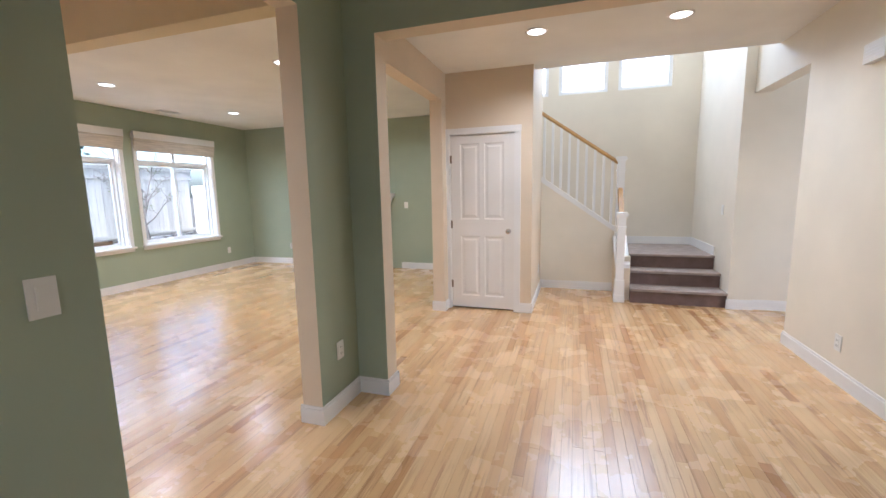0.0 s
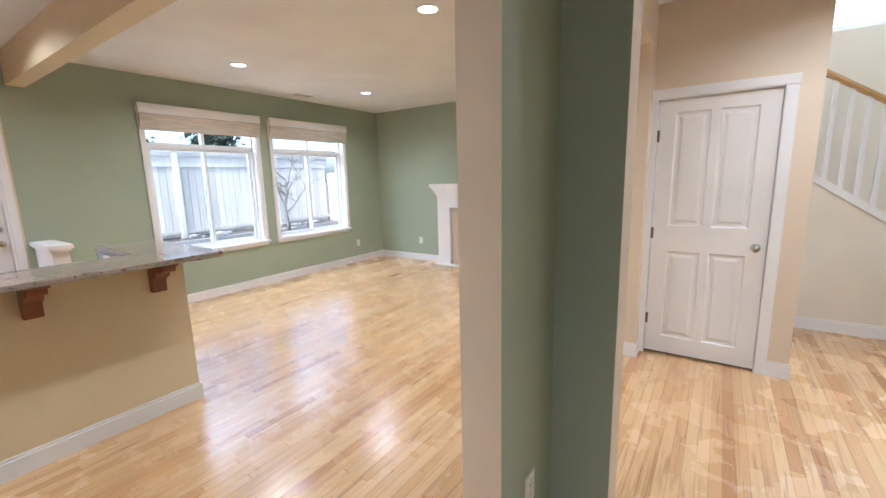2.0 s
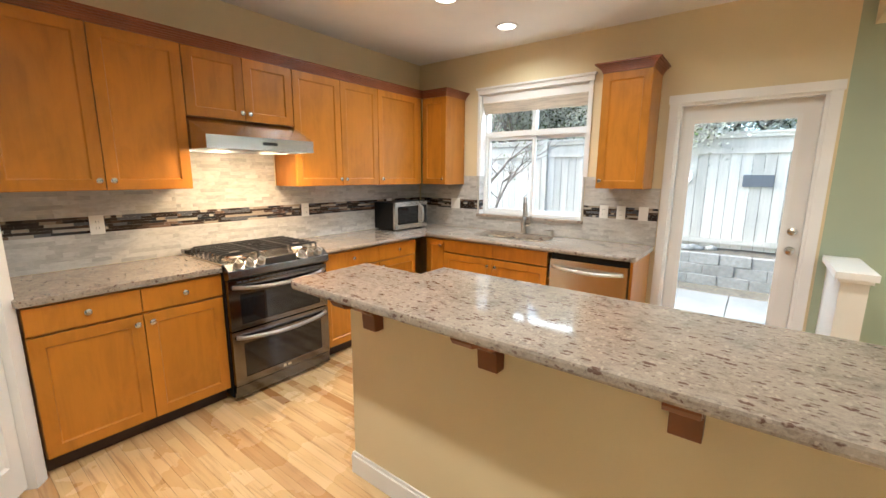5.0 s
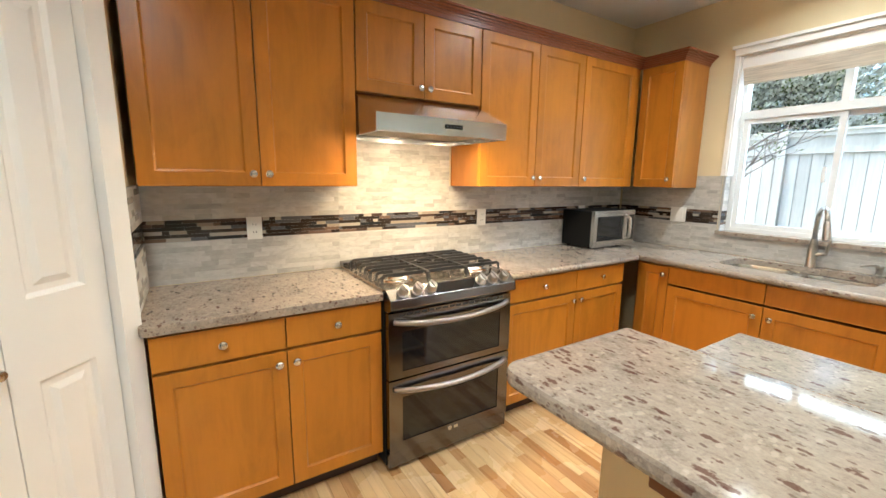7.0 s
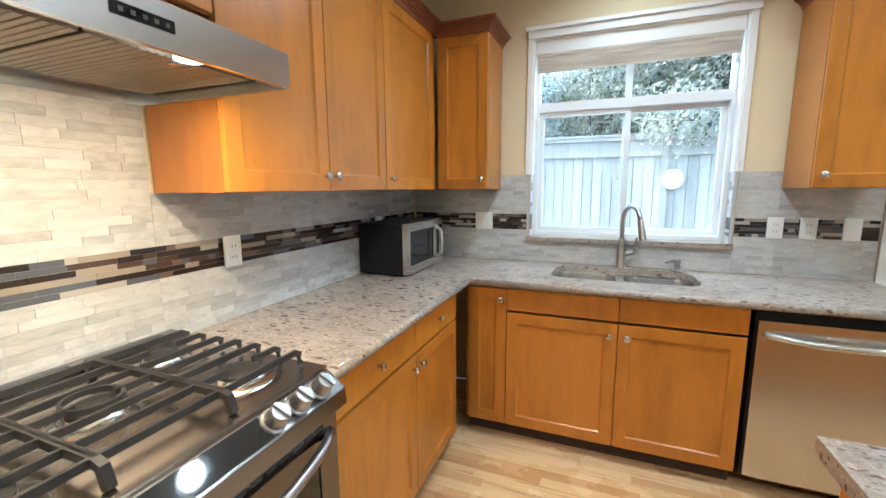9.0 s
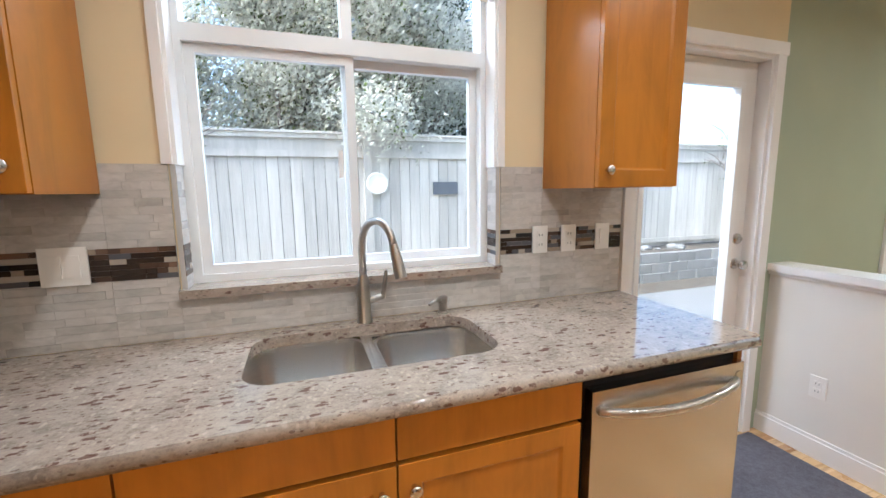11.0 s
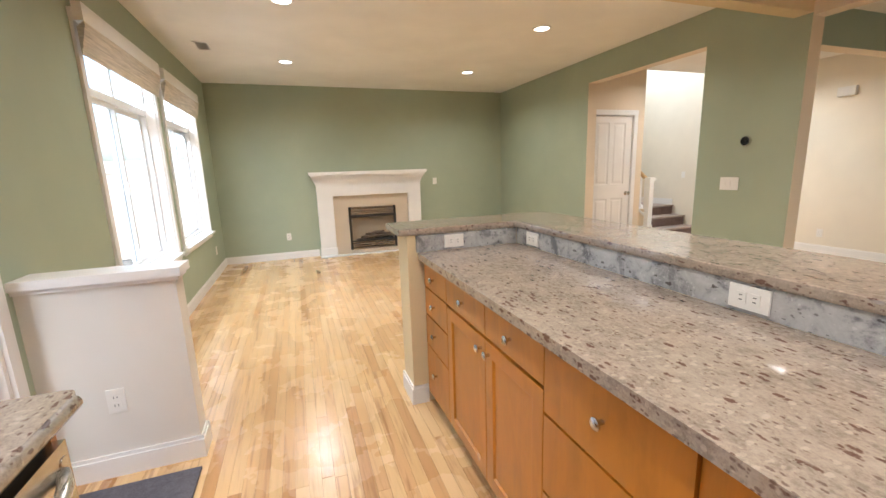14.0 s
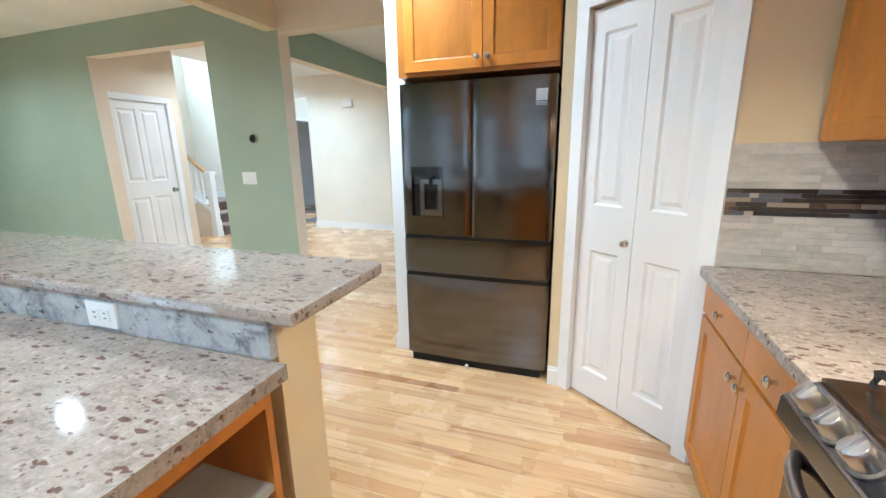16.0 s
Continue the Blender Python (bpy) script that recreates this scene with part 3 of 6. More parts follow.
lathe(bm, [(0.030, 0), (0.030, 0.010), (0.024, 0.016), (0.012, 0.018), (0.010, 0.030)], 18, Matrix.Translation((xb, 1.775, 1.125)) @ Matrix.Rotation(radians(90), 4, "Y"))
add("deadbolt", bm, CHROME, smooth=40)


def panel_door(name, m, w, h, label, panels, handle=None, hinges=(), leaf_mat=None, kind="structure", cat="door"):
    """A moulded door leaf in local axes: x along the width, front at y=0 facing -y. panels: (x0, x1, z0, z1)."""
    root = tagged(empty(name, m), label, cat, kind=kind)
    bm = bmesh.new()
    t = 0.035
    xs = sorted({0, w, *[p[0] for p in panels], *[p[1] for p in panels]})
    zs = sorted({0, h, *[p[2] for p in panels], *[p[3] for p in panels]})
    for xa_, xb_ in zip(xs, xs[1:]):
        for za_, zb_ in zip(zs, zs[1:]):
            inside = any(p[0] <= xa_ and xb_ <= p[1] and p[2] <= za_ and zb_ <= p[3] for p in panels)
            if not inside:
                box(bm, xa_, xb_, 0, t, za_, zb_)
    bmesh.ops.remove_doubles(bm, verts=bm.verts, dist=0.0001)
    part("leaf", bm, leaf_mat or DOORW, root)
    for x0, x1, z0, z1 in panels:
        bm = bmesh.new()
        rings = []
        for ins, dep in ((0.0, 0.0), (0.012, 0.011), (0.030, 0.011), (0.050, 0.003)):
            rings.append([bm.verts.new(p) for p in ((x0 + ins, dep, z0 + ins), (x1 - ins, dep, z0 + ins), (x1 - ins, dep, z1 - ins), (x0 + ins, dep, z1 - ins))])
        for a, b in zip(rings, rings[1:]):
            for i in range(4):
                bm.faces.new((a[i], a[(i + 1) % 4], b[(i + 1) % 4], b[i]))
        bm.faces.new(rings[-1])
        part("panel", bm, leaf_mat or DOORW, root)
    if handle:
        part("door_knob", knob(handle[0], 0, handle[1], "-y", handle[2]), handle[3], root, smooth=40)
    for z in hinges:
        bm = bmesh.new()
        lathe(bm, [(0.007, -0.045), (0.007, 0.045), (0.004, 0.05)], 10, Matrix.Translation((-0.006, -0.005, z)))
        box(bm, -0.004, 0.016, -0.003, 0, z - 0.044, z + 0.044)
        part("hinge", bm, BRONZE, root)
    return root


# closet door in the foyer, with its casing
panel_door("door_2", Matrix.Translation((-1.415, 4.662, 0.022)), 0.745, 2.025, "white moulded four-panel closet door, shut, with nickel knob",
           [(0.115, 0.345, 1.06, 1.93), (0.40, 0.63, 1.06, 1.93), (0.115, 0.345, 0.14, 0.86), (0.40, 0.63, 0.14, 0.86)], (0.682, 0.925, 1.0, CHROME), (0.28, 1.0, 1.76))
bm = bmesh.new()
for b in ((-1.49, -1.425, 4.634, 4.65, 0, 2.06), (-0.66, -0.595, 4.634, 4.65, 0, 2.06), (-1.495, -0.59, 4.630, 4.65, 2.06, 2.125),
          (-1.425, -1.418, 4.64, 4.77, 0, 2.06), (-0.667, -0.66, 4.64, 4.77, 0, 2.06), (-1.418, -0.667, 4.64, 4.77, 2.05, 2.06)):
    box(bm, *b)
tagged(link("trim_closet_door", bm, TRIM, bevel=0.003), "white painted casing round the closet door", "trim", kind="structure")
# dark strip laid in for the shade under the closet door
bm = bmesh.new()
box(bm, -1.42, -0.66, 4.70, 4.76, -0.001, 0.011)
tagged(link("threshold_closet", bm, KICK), "dark strip drawn as the shade in the gap below the closet door", "threshold", kind="structure")

# folding pantry door
for k in range(2):
    lw = (_len - 0.132) / 2
    x0 = 0.062 + k * (lw + 0.004)
    panel_door("pantry_door", PANTRY @ Matrix.Translation((x0 + lw, -0.02, 0.015)) @ Matrix.Rotation(math.pi, 4, "Z"), lw, 2.03,
               "white moulded folding pantry door leaf, shut", [(0.07, lw - 0.07, 1.10, 1.92), (0.07, lw - 0.07, 0.16, 0.86)], (lw - 0.03, 0.93, 0.55, CHROME) if k == 1 else None, kind="structure")
bm = bmesh.new()
for b in ((-0.012, 0.058, 0.0, 0.016, 0, 2.055), (_len - 0.062, _len + 0.008, 0.0, 0.016, 0, 2.055), (-0.012, _len + 0.008, 0, 0.018, 2.055, 2.12), (0.05, 0.058, -0.1, 0, 0, 2.055), (_len - 0.062, _len - 0.054, -0.1, 0, 0, 2.055)):
    box(bm, *b)
_ob = tagged(link("trim_pantry_door", bm, TRIM, bevel=0.003), "white painted casing round the pantry door", "trim", kind="structure")
_ob.matrix_world = PANTRY
# near-black sheet behind the leaves, painted as the pantry's inner shade
bm = bmesh.new()
box(bm, 0.05, _len - 0.05, -0.14, -0.10, 0, 2.1)
_ob = tagged(link("wall_pantry_back", bm, KICK), "dark sheet drawn as the shade inside the pantry", "wall", kind="structure")
_ob.matrix_world = PANTRY

# unseen dining room window behind the start of the walk, added for light
win = tagged(empty("window_dining", Matrix.Translation((0.2, -2.68, 1.1))), "white framed window added unseen in the dining room to let light in", "window", kind="structure")
for x0, x1, z0, z1 in ((-0.3, -0.24, 1.1, 2.1), (0.64, 0.7, 1.1, 2.1), (-0.24, 0.64, 1.1, 1.16), (-0.24, 0.64, 2.04, 2.1)):
    bm = bmesh.new()
    box(bm, x0, x1, -2.71, -2.65, z0, z1)
    part("window_frame", bm, TRIM, win)
bm = bmesh.new()
box(bm, -0.24, 0.64, -2.684, -2.68, 1.16, 2.04)
part("pane", bm, GLASS, win).visible_shadow = False

# ---- foyer: stairs, rails, hall ----
SX0, SX1, SY = 0.67, 1.70, 5.40
root = tagged(empty("staircase", Matrix.Translation((SX0, SY, 0))), "carpeted staircase with three steps up to a landing", "staircase", kind="structure")
add = local(root)
RISE, RUN = 0.18, 0.27
for i in range(3):
    y = SY + i * RUN
    y1 = y + RUN if i < 2 else 7.05
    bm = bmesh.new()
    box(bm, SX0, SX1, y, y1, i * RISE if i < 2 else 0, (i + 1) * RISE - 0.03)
    add("riser", bm, CARPET, label="brown carpeted riser, coloured darker as the shaded side")
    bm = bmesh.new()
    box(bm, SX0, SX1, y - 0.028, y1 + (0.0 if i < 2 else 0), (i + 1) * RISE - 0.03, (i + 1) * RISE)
    add("tread", bm, CARPETL, label="brown carpeted tread, coloured lighter as the lit top", bevel=0.012)
# upper flight, going up to the left from the landing
for i in range(8):
    x1 = 0.60 - i * 0.256
    z = 0.54 + i * RISE
    bm = bmesh.new()
    box(bm, x1 - 0.256, x1, 6.02, 7.05, z - 0.02, z + RISE)
    add("step", bm, CARPETL)
bm = bmesh.new()
for b in ((SX0, 1.686, 7.036, 7.05, 0.54, 0.655), (1.686, 1.70, 5.95, 7.05, 0.54, 0.655)):
    box(bm, *b)
add("skirting", bm, TRIM)


def stair_z(x):
    """Height of the sloping stringer's top over the flight at x."""
    return 0.90 + (0.515 - x) * 0.704


_x0, _x1 = 0.55, -1.46
bm = bmesh.new()
prism(bm, [(_x0, 0), (_x0, stair_z(_x0) - 0.05), (-0.47, stair_z(-0.47) - 0.05), (-0.47, 0)], 5.98, 6.02, "xz")
tagged(link("wall_under_stairs", bm, BEIGE_LIT), "beige wall below the sloping stairs", "wall", kind="structure")
bm = bmesh.new()
prism(bm, [(_x0, stair_z(_x0) - 0.075), (_x0, stair_z(_x0)), (_x1, stair_z(_x1)), (_x1, stair_z(_x1) - 0.075)], 5.965, 6.05, "xz")
tagged(link("trim_stringer", bm, TRIM), "white sloping stringer cap", "trim", kind="structure")
bm = bmesh.new()
box(bm, 0.505, 0.67, 5.50, 6.02, 0, 0.56)
tagged(link("wall_stair_side", bm, BEIGE), "beige side of the lower steps", "wall", kind="structure")
bm = bmesh.new()
prism(bm, [(5.45, 0.42), (5.45, 0.47), (5.95, 0.78), (5.95, 0.73)], 0.49, 0.66, "yz")
tagged(link("trim_stair_side", bm, TRIM), "white cap on the side of the lower steps", "trim", kind="structure")

rail = tagged(empty("stair_railing", Matrix.Translation((0.60, 5.45, 0))), "white stair railing with square newels and an oak handrail", "railing")
add = local(rail)


def newel(x, y, z0, z1):
    bm = bmesh.new()
    box(bm, x - 0.062, x + 0.062, y - 0.062, y + 0.062, z0, z0 + 0.09)
    box(bm, x - 0.056, x + 0.056, y - 0.056, y + 0.056, z0 + 0.09, z0 + 0.28)
    box(bm, x - 0.046, x + 0.046, y - 0.046, y + 0.046, z0 + 0.28, z1 - 0.06)
    for k, (r, a, b) in enumerate(((0.056, z1 - 0.19, z1 - 0.17), (0.058, z1 - 0.06, z1 - 0.04), (0.070, z1 - 0.04, z1 - 0.018), (0.060, z1 - 0.018, z1))):
        box(bm, x - r, x + r, y - r, y + r, a, b)
    return bm


add("newel_post", newel(0.54, 5.43, 0, 1.12), TRIM, bevel=0.004)
add("newel_post", newel(0.565, 5.99, 0.54, 1.83), TRIM, bevel=0.004)


def handrail(p, q):
    bm = bmesh.new()
    p, q = Vector(p), Vector(q)
    d = (q - p).normalized()
    s = d.cross(Vector((0, 0, 1))).normalized()
    u = s.cross(d)
    prof = [(-0.028, -0.022), (0.028, -0.022), (0.034, 0.0), (0.024, 0.024), (-0.024, 0.024), (-0.034, 0.0)]
    a = [bm.verts.new(p + s * i + u * j) for i, j in prof]
    b = [bm.verts.new(q + s * i + u * j) for i, j in prof]
    for i in range(6):
        bm.faces.new((a[i], a[(i + 1) % 6], b[(i + 1) % 6], b[i]))
    bm.faces.new(a[::-1])
    bm.faces.new(b)
    bmesh.ops.recalc_face_normals(bm, faces=bm.faces)
    return bm


add("handrail", handrail((0.56, 6.0, 1.73), (-1.40, 6.0, 1.73 + 1.96 * 0.704)), RAIL, label="oak handrail")
add("handrail", handrail((0.542, 5.48, 1.07), (0.562, 5.94, 1.40)), RAIL, label="short oak handrail")
for i in range(17):
    x = 0.46 - i * 0.112
    bm = bmesh.new()
    z0, z1 = stair_z(x) - 0.01, 1.73 + (0.56 - x) * 0.704 - 0.02
    box(bm, x - 0.016, x + 0.016, 5.984, 6.016, z0, z1)
    add("baluster", bm, TRIM)
for i in range(4):
    y = 5.53 + i * 0.115
    bm = bmesh.new()
    box(bm, 0.535, 0.567, y - 0.016, y + 0.016, 0.47 + (y - 5.45) * 0.62 - 0.02, 1.07 + (y - 5.48) * 0.717 - 0.02)
    add("baluster", bm, TRIM)

# high stairwell windows
for k, (a, b) in enumerate(((-1.20, -0.46), (-0.30, 0.43), (0.58, 1.32))):
    root = tagged(empty("window_%d" % (4 + k), Matrix.Translation(((a + b) / 2, 7.10, 2.90))), "white high stairwell window", "window", kind="structure")
    add = local(root)
    bm = bmesh.new()
    for bb in ((a, a + 0.05, 7.08, 7.16, 2.90, 4.60), (b - 0.05, b, 7.08, 7.16, 2.90, 4.60), (a + 0.05, b - 0.05, 7.08, 7.16, 2.90, 2.95), (a + 0.05, b - 0.05, 7.08, 7.16, 4.55, 4.60)):
        box(bm, *bb)
    add("window_frame", bm, VINYL)
    bm = pane(a + 0.048, b - 0.048, 7.115, 7.121, 2.948, 4.552, "-y")
    add("pane", bm, [CLEAR, GLASS]).visible_shadow = False
# neighbouring house with lapped siding, outside those windows
SIDING = paint("pale_blue_siding", (0.62, 0.68, 0.74), 0.6)
house = tagged(empty("neighbour_house", Matrix.Translation((0, 17.4, -0.12))), "pale blue house with lapped siding", "house")
add = local(house)
for i in range(44):
    bm = bmesh.new()
    z = -0.12 + i * 0.2
    prism(bm, [(17.40, z), (17.376, z), (17.388, z + 0.205), (17.40, z + 0.205)], -4.5, 6.0, "yz")
    add("siding_board", bm, SIDING)
bm = bmesh.new()
box(bm, -4.5, 6.0, 17.40, 24.0, -0.12, 8.6)
add("wall", bm, SIDING)
bm = bmesh.new()
prism(bm, [(17.0, 8.65), (20.7, 10.8), (24.4, 8.65), (24.4, 8.5), (20.7, 10.65), (17.0, 8.5)], -4.9, 6.4, "yz")
add("roof", bm, mat("asphalt_shingle", (0.10, 0.10, 0.11), 0.9))

# hall door of reddish wood, seen through the opening
panel_door("hall_door", Matrix.Translation((2.56, 5.60, 0.01)) @ Matrix.Rotation(radians(72), 4, "Z"), 0.82, 2.03, "reddish brown wooden door standing open in the hall",
           [(0.12, 0.36, 1.0, 1.9), (0.46, 0.70, 1.0, 1.9), (0.12, 0.36, 0.15, 0.85), (0.46, 0.70, 0.15, 0.85)], (0.76, 0.93, 1.0, CHROME), leaf_mat=DARKWOOD, kind="structure")
bm = bmesh.new()
for b in ((2.44, 2.51, 5.404, 5.42, 0, 2.1), (3.49, 3.56, 5.404, 5.42, 0, 2.1), (2.44, 3.56, 5.402, 5.42, 2.1, 2.17), (2.50, 2.515, 5.42, 5.54, 0, 2.1), (3.485, 3.50, 5.42, 5.54, 0, 2.1)):
    box(bm, *b)
tagged(link("trim_hall_door", bm, TRIM, bevel=0.003), "white painted casing in the hall", "trim", kind="structure")
bm = bmesh.new()
box(bm, 2.25, 2.95, 4.45, 5.05, 0, 0.010)
tagged(link("floor_mat_hall", bm, MATM, bevel=0.003), "dark mat on the hall floor", "mat")


# ---- small wall fittings ----
def plate(name, x, y, z, face, w, h, slots, label, cat):
    """A wall plate with its switches or sockets."""
    rot = {"-y": 0, "+x": 90, "+y": 180, "-x": -90}[face]
    root = tagged(empty(name, Matrix.Translation((x, y, z)) @ Matrix.Rotation(radians(rot), 4, "Z")), label, cat, "wall plates")
    bm = bmesh.new()
    box(bm, -w / 2, w / 2, -0.007, 0, -h / 2, h / 2)
    part("cover_plate", bm, PLATE, root, bevel=0.003)
    for sx, sz, sw, sh, dark in slots:
        bm = bmesh.new()
        box(bm, sx - sw / 2, sx + sw / 2, -0.0105, -0.006, sz - sh / 2, sz + sh / 2)
        part("rocker" if not dark else "socket", bm, PLATE, root, bevel=0.0015)
        if dark:
            for dx in (-0.007, 0.007):
                bm = bmesh.new()
                if w > h:
                    box(bm, sx - 0.005, sx + 0.005, -0.0115, -0.010, sz + dx - 0.0012, sz + dx + 0.0012)
                else:
                    box(bm, sx + dx - 0.0012, sx + dx + 0.0012, -0.0115, -0.010, sz - 0.005, sz + 0.005)
                part("slot", bm, SLOT, root)
    return root


SOCK = [(0, 0.02, 0.034, 0.028, True), (0, -0.02, 0.034, 0.028, True)]
SOCKH = [(0.02, 0, 0.028, 0.034, True), (-0.02, 0, 0.028, 0.034, True)]


def outlet(x, y, z, face, on="painted wall"):
    return plate("power_outlet", x, y, z, face, 0.072, 0.116, SOCK, "white power outlet on the " + on, "outlet")


def switch(x, y, z, face, n=1, on="painted wall"):
    return plate("light_switch", x, y, z, face, 0.027 + 0.046 * n, 0.116, [(0.046 * (i - (n - 1) / 2), 0, 0.034, 0.067, False) for i in range(n)], "white rocker light switch on the " + on, "switch")


switch(-1.46, 0.735, 1.135, "+x", 1, "green dining room wall")
outlet(-1.46, 2.22, 0.40, "+x", "green wall beside the pillar")
outlet(XW, 6.28, 0.35, "+x", "green living room wall")
outlet(-5.53, YF, 0.37, "-y", "green wall beside the fireplace")
switch(-2.96, YF, 1.18, "-y", 1, "green wall beside the fireplace")
switch(-1.60, 2.50, 1.17, "-x", 3, "green living room wall")
outlet(1.80, 3.51, 0.29, "-x", "pale foyer wall")
switch(1.70, 5.75, 1.13, "-x", 1, "stairwell wall")
outlet(-0.47, 5.6, 0.35, "+x", "closet wall")
outlet(-3.94, 1.10, 0.33, "+x", "cream island wall")
outlet(-6.22, 1.98, 0.38, "-y", "low kitchen wall")
root = tagged(empty("thermostat", Matrix.Translation((-1.60, 2.385, 1.54)) @ Matrix.Rotation(radians(-90), 4, "Z")), "small round dark thermostat on the green wall", "thermostat")
bm = bmesh.new()
lathe(bm, [(0.042, 0), (0.042, 0.018), (0.039, 0.024)], 28, Matrix.Rotation(radians(90), 4, "X"))
part("ring", bm, CHROME, root, smooth=40)
bm = bmesh.new()
lathe(bm, [(0.037, 0.024), (0.036, 0.028), (0.03, 0.030)], 28, Matrix.Rotation(radians(90), 4, "X"))
part("face", bm, BLACKGLASS, root, smooth=40)
root = tagged(empty("door_chime", Matrix.Translation((1.80, 3.42, 2.24)) @ Matrix.Rotation(radians(-90), 4, "Z")), "white door chime box high on the foyer wall", "door chime")
bm = bmesh.new()
box(bm, -0.10, 0.10, -0.05, 0, -0.06, 0.06)
part("cover", bm, PLATE, root, bevel=0.008)
bm = bmesh.new()
for i in range(4):
    box(bm, -0.08, 0.08, -0.052, -0.0495, -0.035 + i * 0.02, -0.029 + i * 0.02)
part("grille", bm, TRIM, root)


# ---- ceiling lamps and vents ----
def can_light(x, y, watts):
    root = tagged(empty("recessed_light", Matrix.Translation((x, y, H))), "white recessed ceiling light, switched on", "ceiling light", "recessed ceiling lights")
    bm = bmesh.new()
    seg = 28
    prof = [(0.072, -0.004), (0.075, -0.010), (0.092, -0.007), (0.096, 0.0)]
    rings = [[bm.verts.new((r * math.cos(2 * math.pi * i / seg), r * math.sin(2 * math.pi * i / seg), z)) for i in range(seg)] for r, z in prof]
    for a, b in zip(rings, rings[1:]):
        for i in range(seg):
            bm.faces.new((a[i], b[i], b[(i + 1) % seg], a[(i + 1) % seg]))
    bmesh.ops.recalc_face_normals(bm, faces=bm.faces)
    part("trim_ring", bm, TRIM, root, smooth=True)
    bm = bmesh.new()
    lathe(bm, [(0.072, -0.002), (0.072, -0.005)], seg)
    part("lens", bm, LENS, root)
    d = bpy.data.lights.new("lamp", "AREA")
    d.shape, d.size, d.energy, d.color = "DISK", 0.13, watts, (1.0, 0.94, 0.85)
    d.spread = radians(150)
    lamp = new("lamp", d)
    lamp.location = (x, y, H - 0.009)
    return root


for x, y in ((-5.31, 3.58), (-5.32, 5.48), (-2.87, 5.55), (-2.87, 3.65)):
    can_light(x, y, 1.7)
# the last one, at (-2.9, 0.6), is an added fill for the island wall
for x, y, w in ((-5.23, -0.36, 1.3), (-5.97, -0.28, 0.6), (-5.22, 0.49, 0.7), (-5.22, 1.51, 0.8), (-2.9, 0.6, 2.5)):
    can_light(x, y, w)
for x, y in ((-0.36, 3.74), (0.73, 3.79)):
    can_light(x, y, 1.6)


def vent(x, y, along, label):
    root = tagged(empty("ceiling_vent", Matrix.Translation((x, y, H)) @ Matrix.Rotation(radians(0 if along == "x" else 90), 4, "Z")), label, "vent", "ceiling vents")
    bm = bmesh.new()
    for b in ((-0.15, 0.15, -0.07, -0.055, -0.008, 0), (-0.15, 0.15, 0.055, 0.07, -0.008, 0), (-0.15, -0.135, -0.055, 0.055, -0.008, 0), (0.135, 0.15, -0.055, 0.055, -0.008, 0)):
        box(bm, *b)
    part("frame", bm, TRIM, root)
    bm = bmesh.new()
    box(bm, -0.135, 0.135, -0.055, 0.055, -0.001, -0.0005)
    part("backing", bm, SLOT, root)
    for i in range(6):
        bm = bmesh.new()
        y0 = -0.05 + i * 0.018
        prism(bm, [(y0, -0.007), (y0 + 0.010, -0.002), (y0 + 0.011, -0.003), (y0 + 0.001, -0.008)], -0.135, 0.135, "yz")
        part("slat", bm, TRIM, root)


vent(-5.99, 1.52, "y", "white slatted ceiling vent in the kitchen")
vent(-6.13, 5.0, "y", "white slatted ceiling vent in the living room")

# ---- living room ----
STONE_SURR = paint("beige_stone_surround", (0.62, 0.52, 0.40), 0.35)
root = tagged(empty("fireplace", Matrix.Translation((-4.08, YF, 0))), "white mantel fireplace with beige surround and black gas insert", "fireplace")
add = local(root)
fx0, fx1, yf = -5.04, -3.28, YF
bm = bmesh.new()
box(bm, fx0, -4.79, yf - 0.14, yf, 0, 1.20)
box(bm, -3.51, fx1, yf - 0.14, yf, 0, 1.20)
box(bm, -4.79, -3.51, yf - 0.14, yf, 1.0, 1.20)
add("mantel_frame", bm, TRIM, bevel=0.004)
for a, b in ((fx0, -4.79), (-3.51, fx1)):
    bm = bmesh.new()
    box(bm, a - 0.012, b + 0.012, yf - 0.155, yf, 0, 0.14)
    add("plinth", bm, TRIM, bevel=0.004)
bm = bmesh.new()
for i, (o, za, zb) in enumerate(((0.015, 1.20, 1.235), (0.03, 1.235, 1.27), (0.05, 1.27, 1.31), (0.075, 1.31, 1.345), (0.10, 1.345, 1.40))):
    box(bm, fx0 - o, fx1 + o, yf - 0.14 - o, yf, za, zb)
add("mantel_shelf", bm, TRIM, bevel=0.004)
bm = bmesh.new()
box(bm, -4.79, -4.55, yf - 0.09, yf, 0, 1.0)
box(bm, -3.735, -3.51, yf - 0.09, yf, 0, 1.0)
box(bm, -4.55, -3.735, yf - 0.09, yf, 0.80, 1.0)
box(bm, -4.55, -3.735, yf - 0.09, yf, 0, 0.07)
add("surround", bm, STONE_SURR, label="beige stone surround", bevel=0.003)
bm = bmesh.new()
box(bm, -5.06, -3.26, yf - 0.24, yf - 0.142, 0, 0.018)
add("hearth_strip", bm, TRIM, bevel=0.003)
bm = bmesh.new()
box(bm, -4.55, -3.735, yf - 0.012, yf - 0.004, 0.07, 0.80)
box(bm, -4.55, -4.535, yf - 0.08, yf - 0.012, 0.07, 0.80)
box(bm, -3.75, -3.735, yf - 0.08, yf - 0.012, 0.07, 0.80)
add("firebox", bm, mat("firebox_lining", (0.46, 0.36, 0.26), 0.8))
bm = bmesh.new()
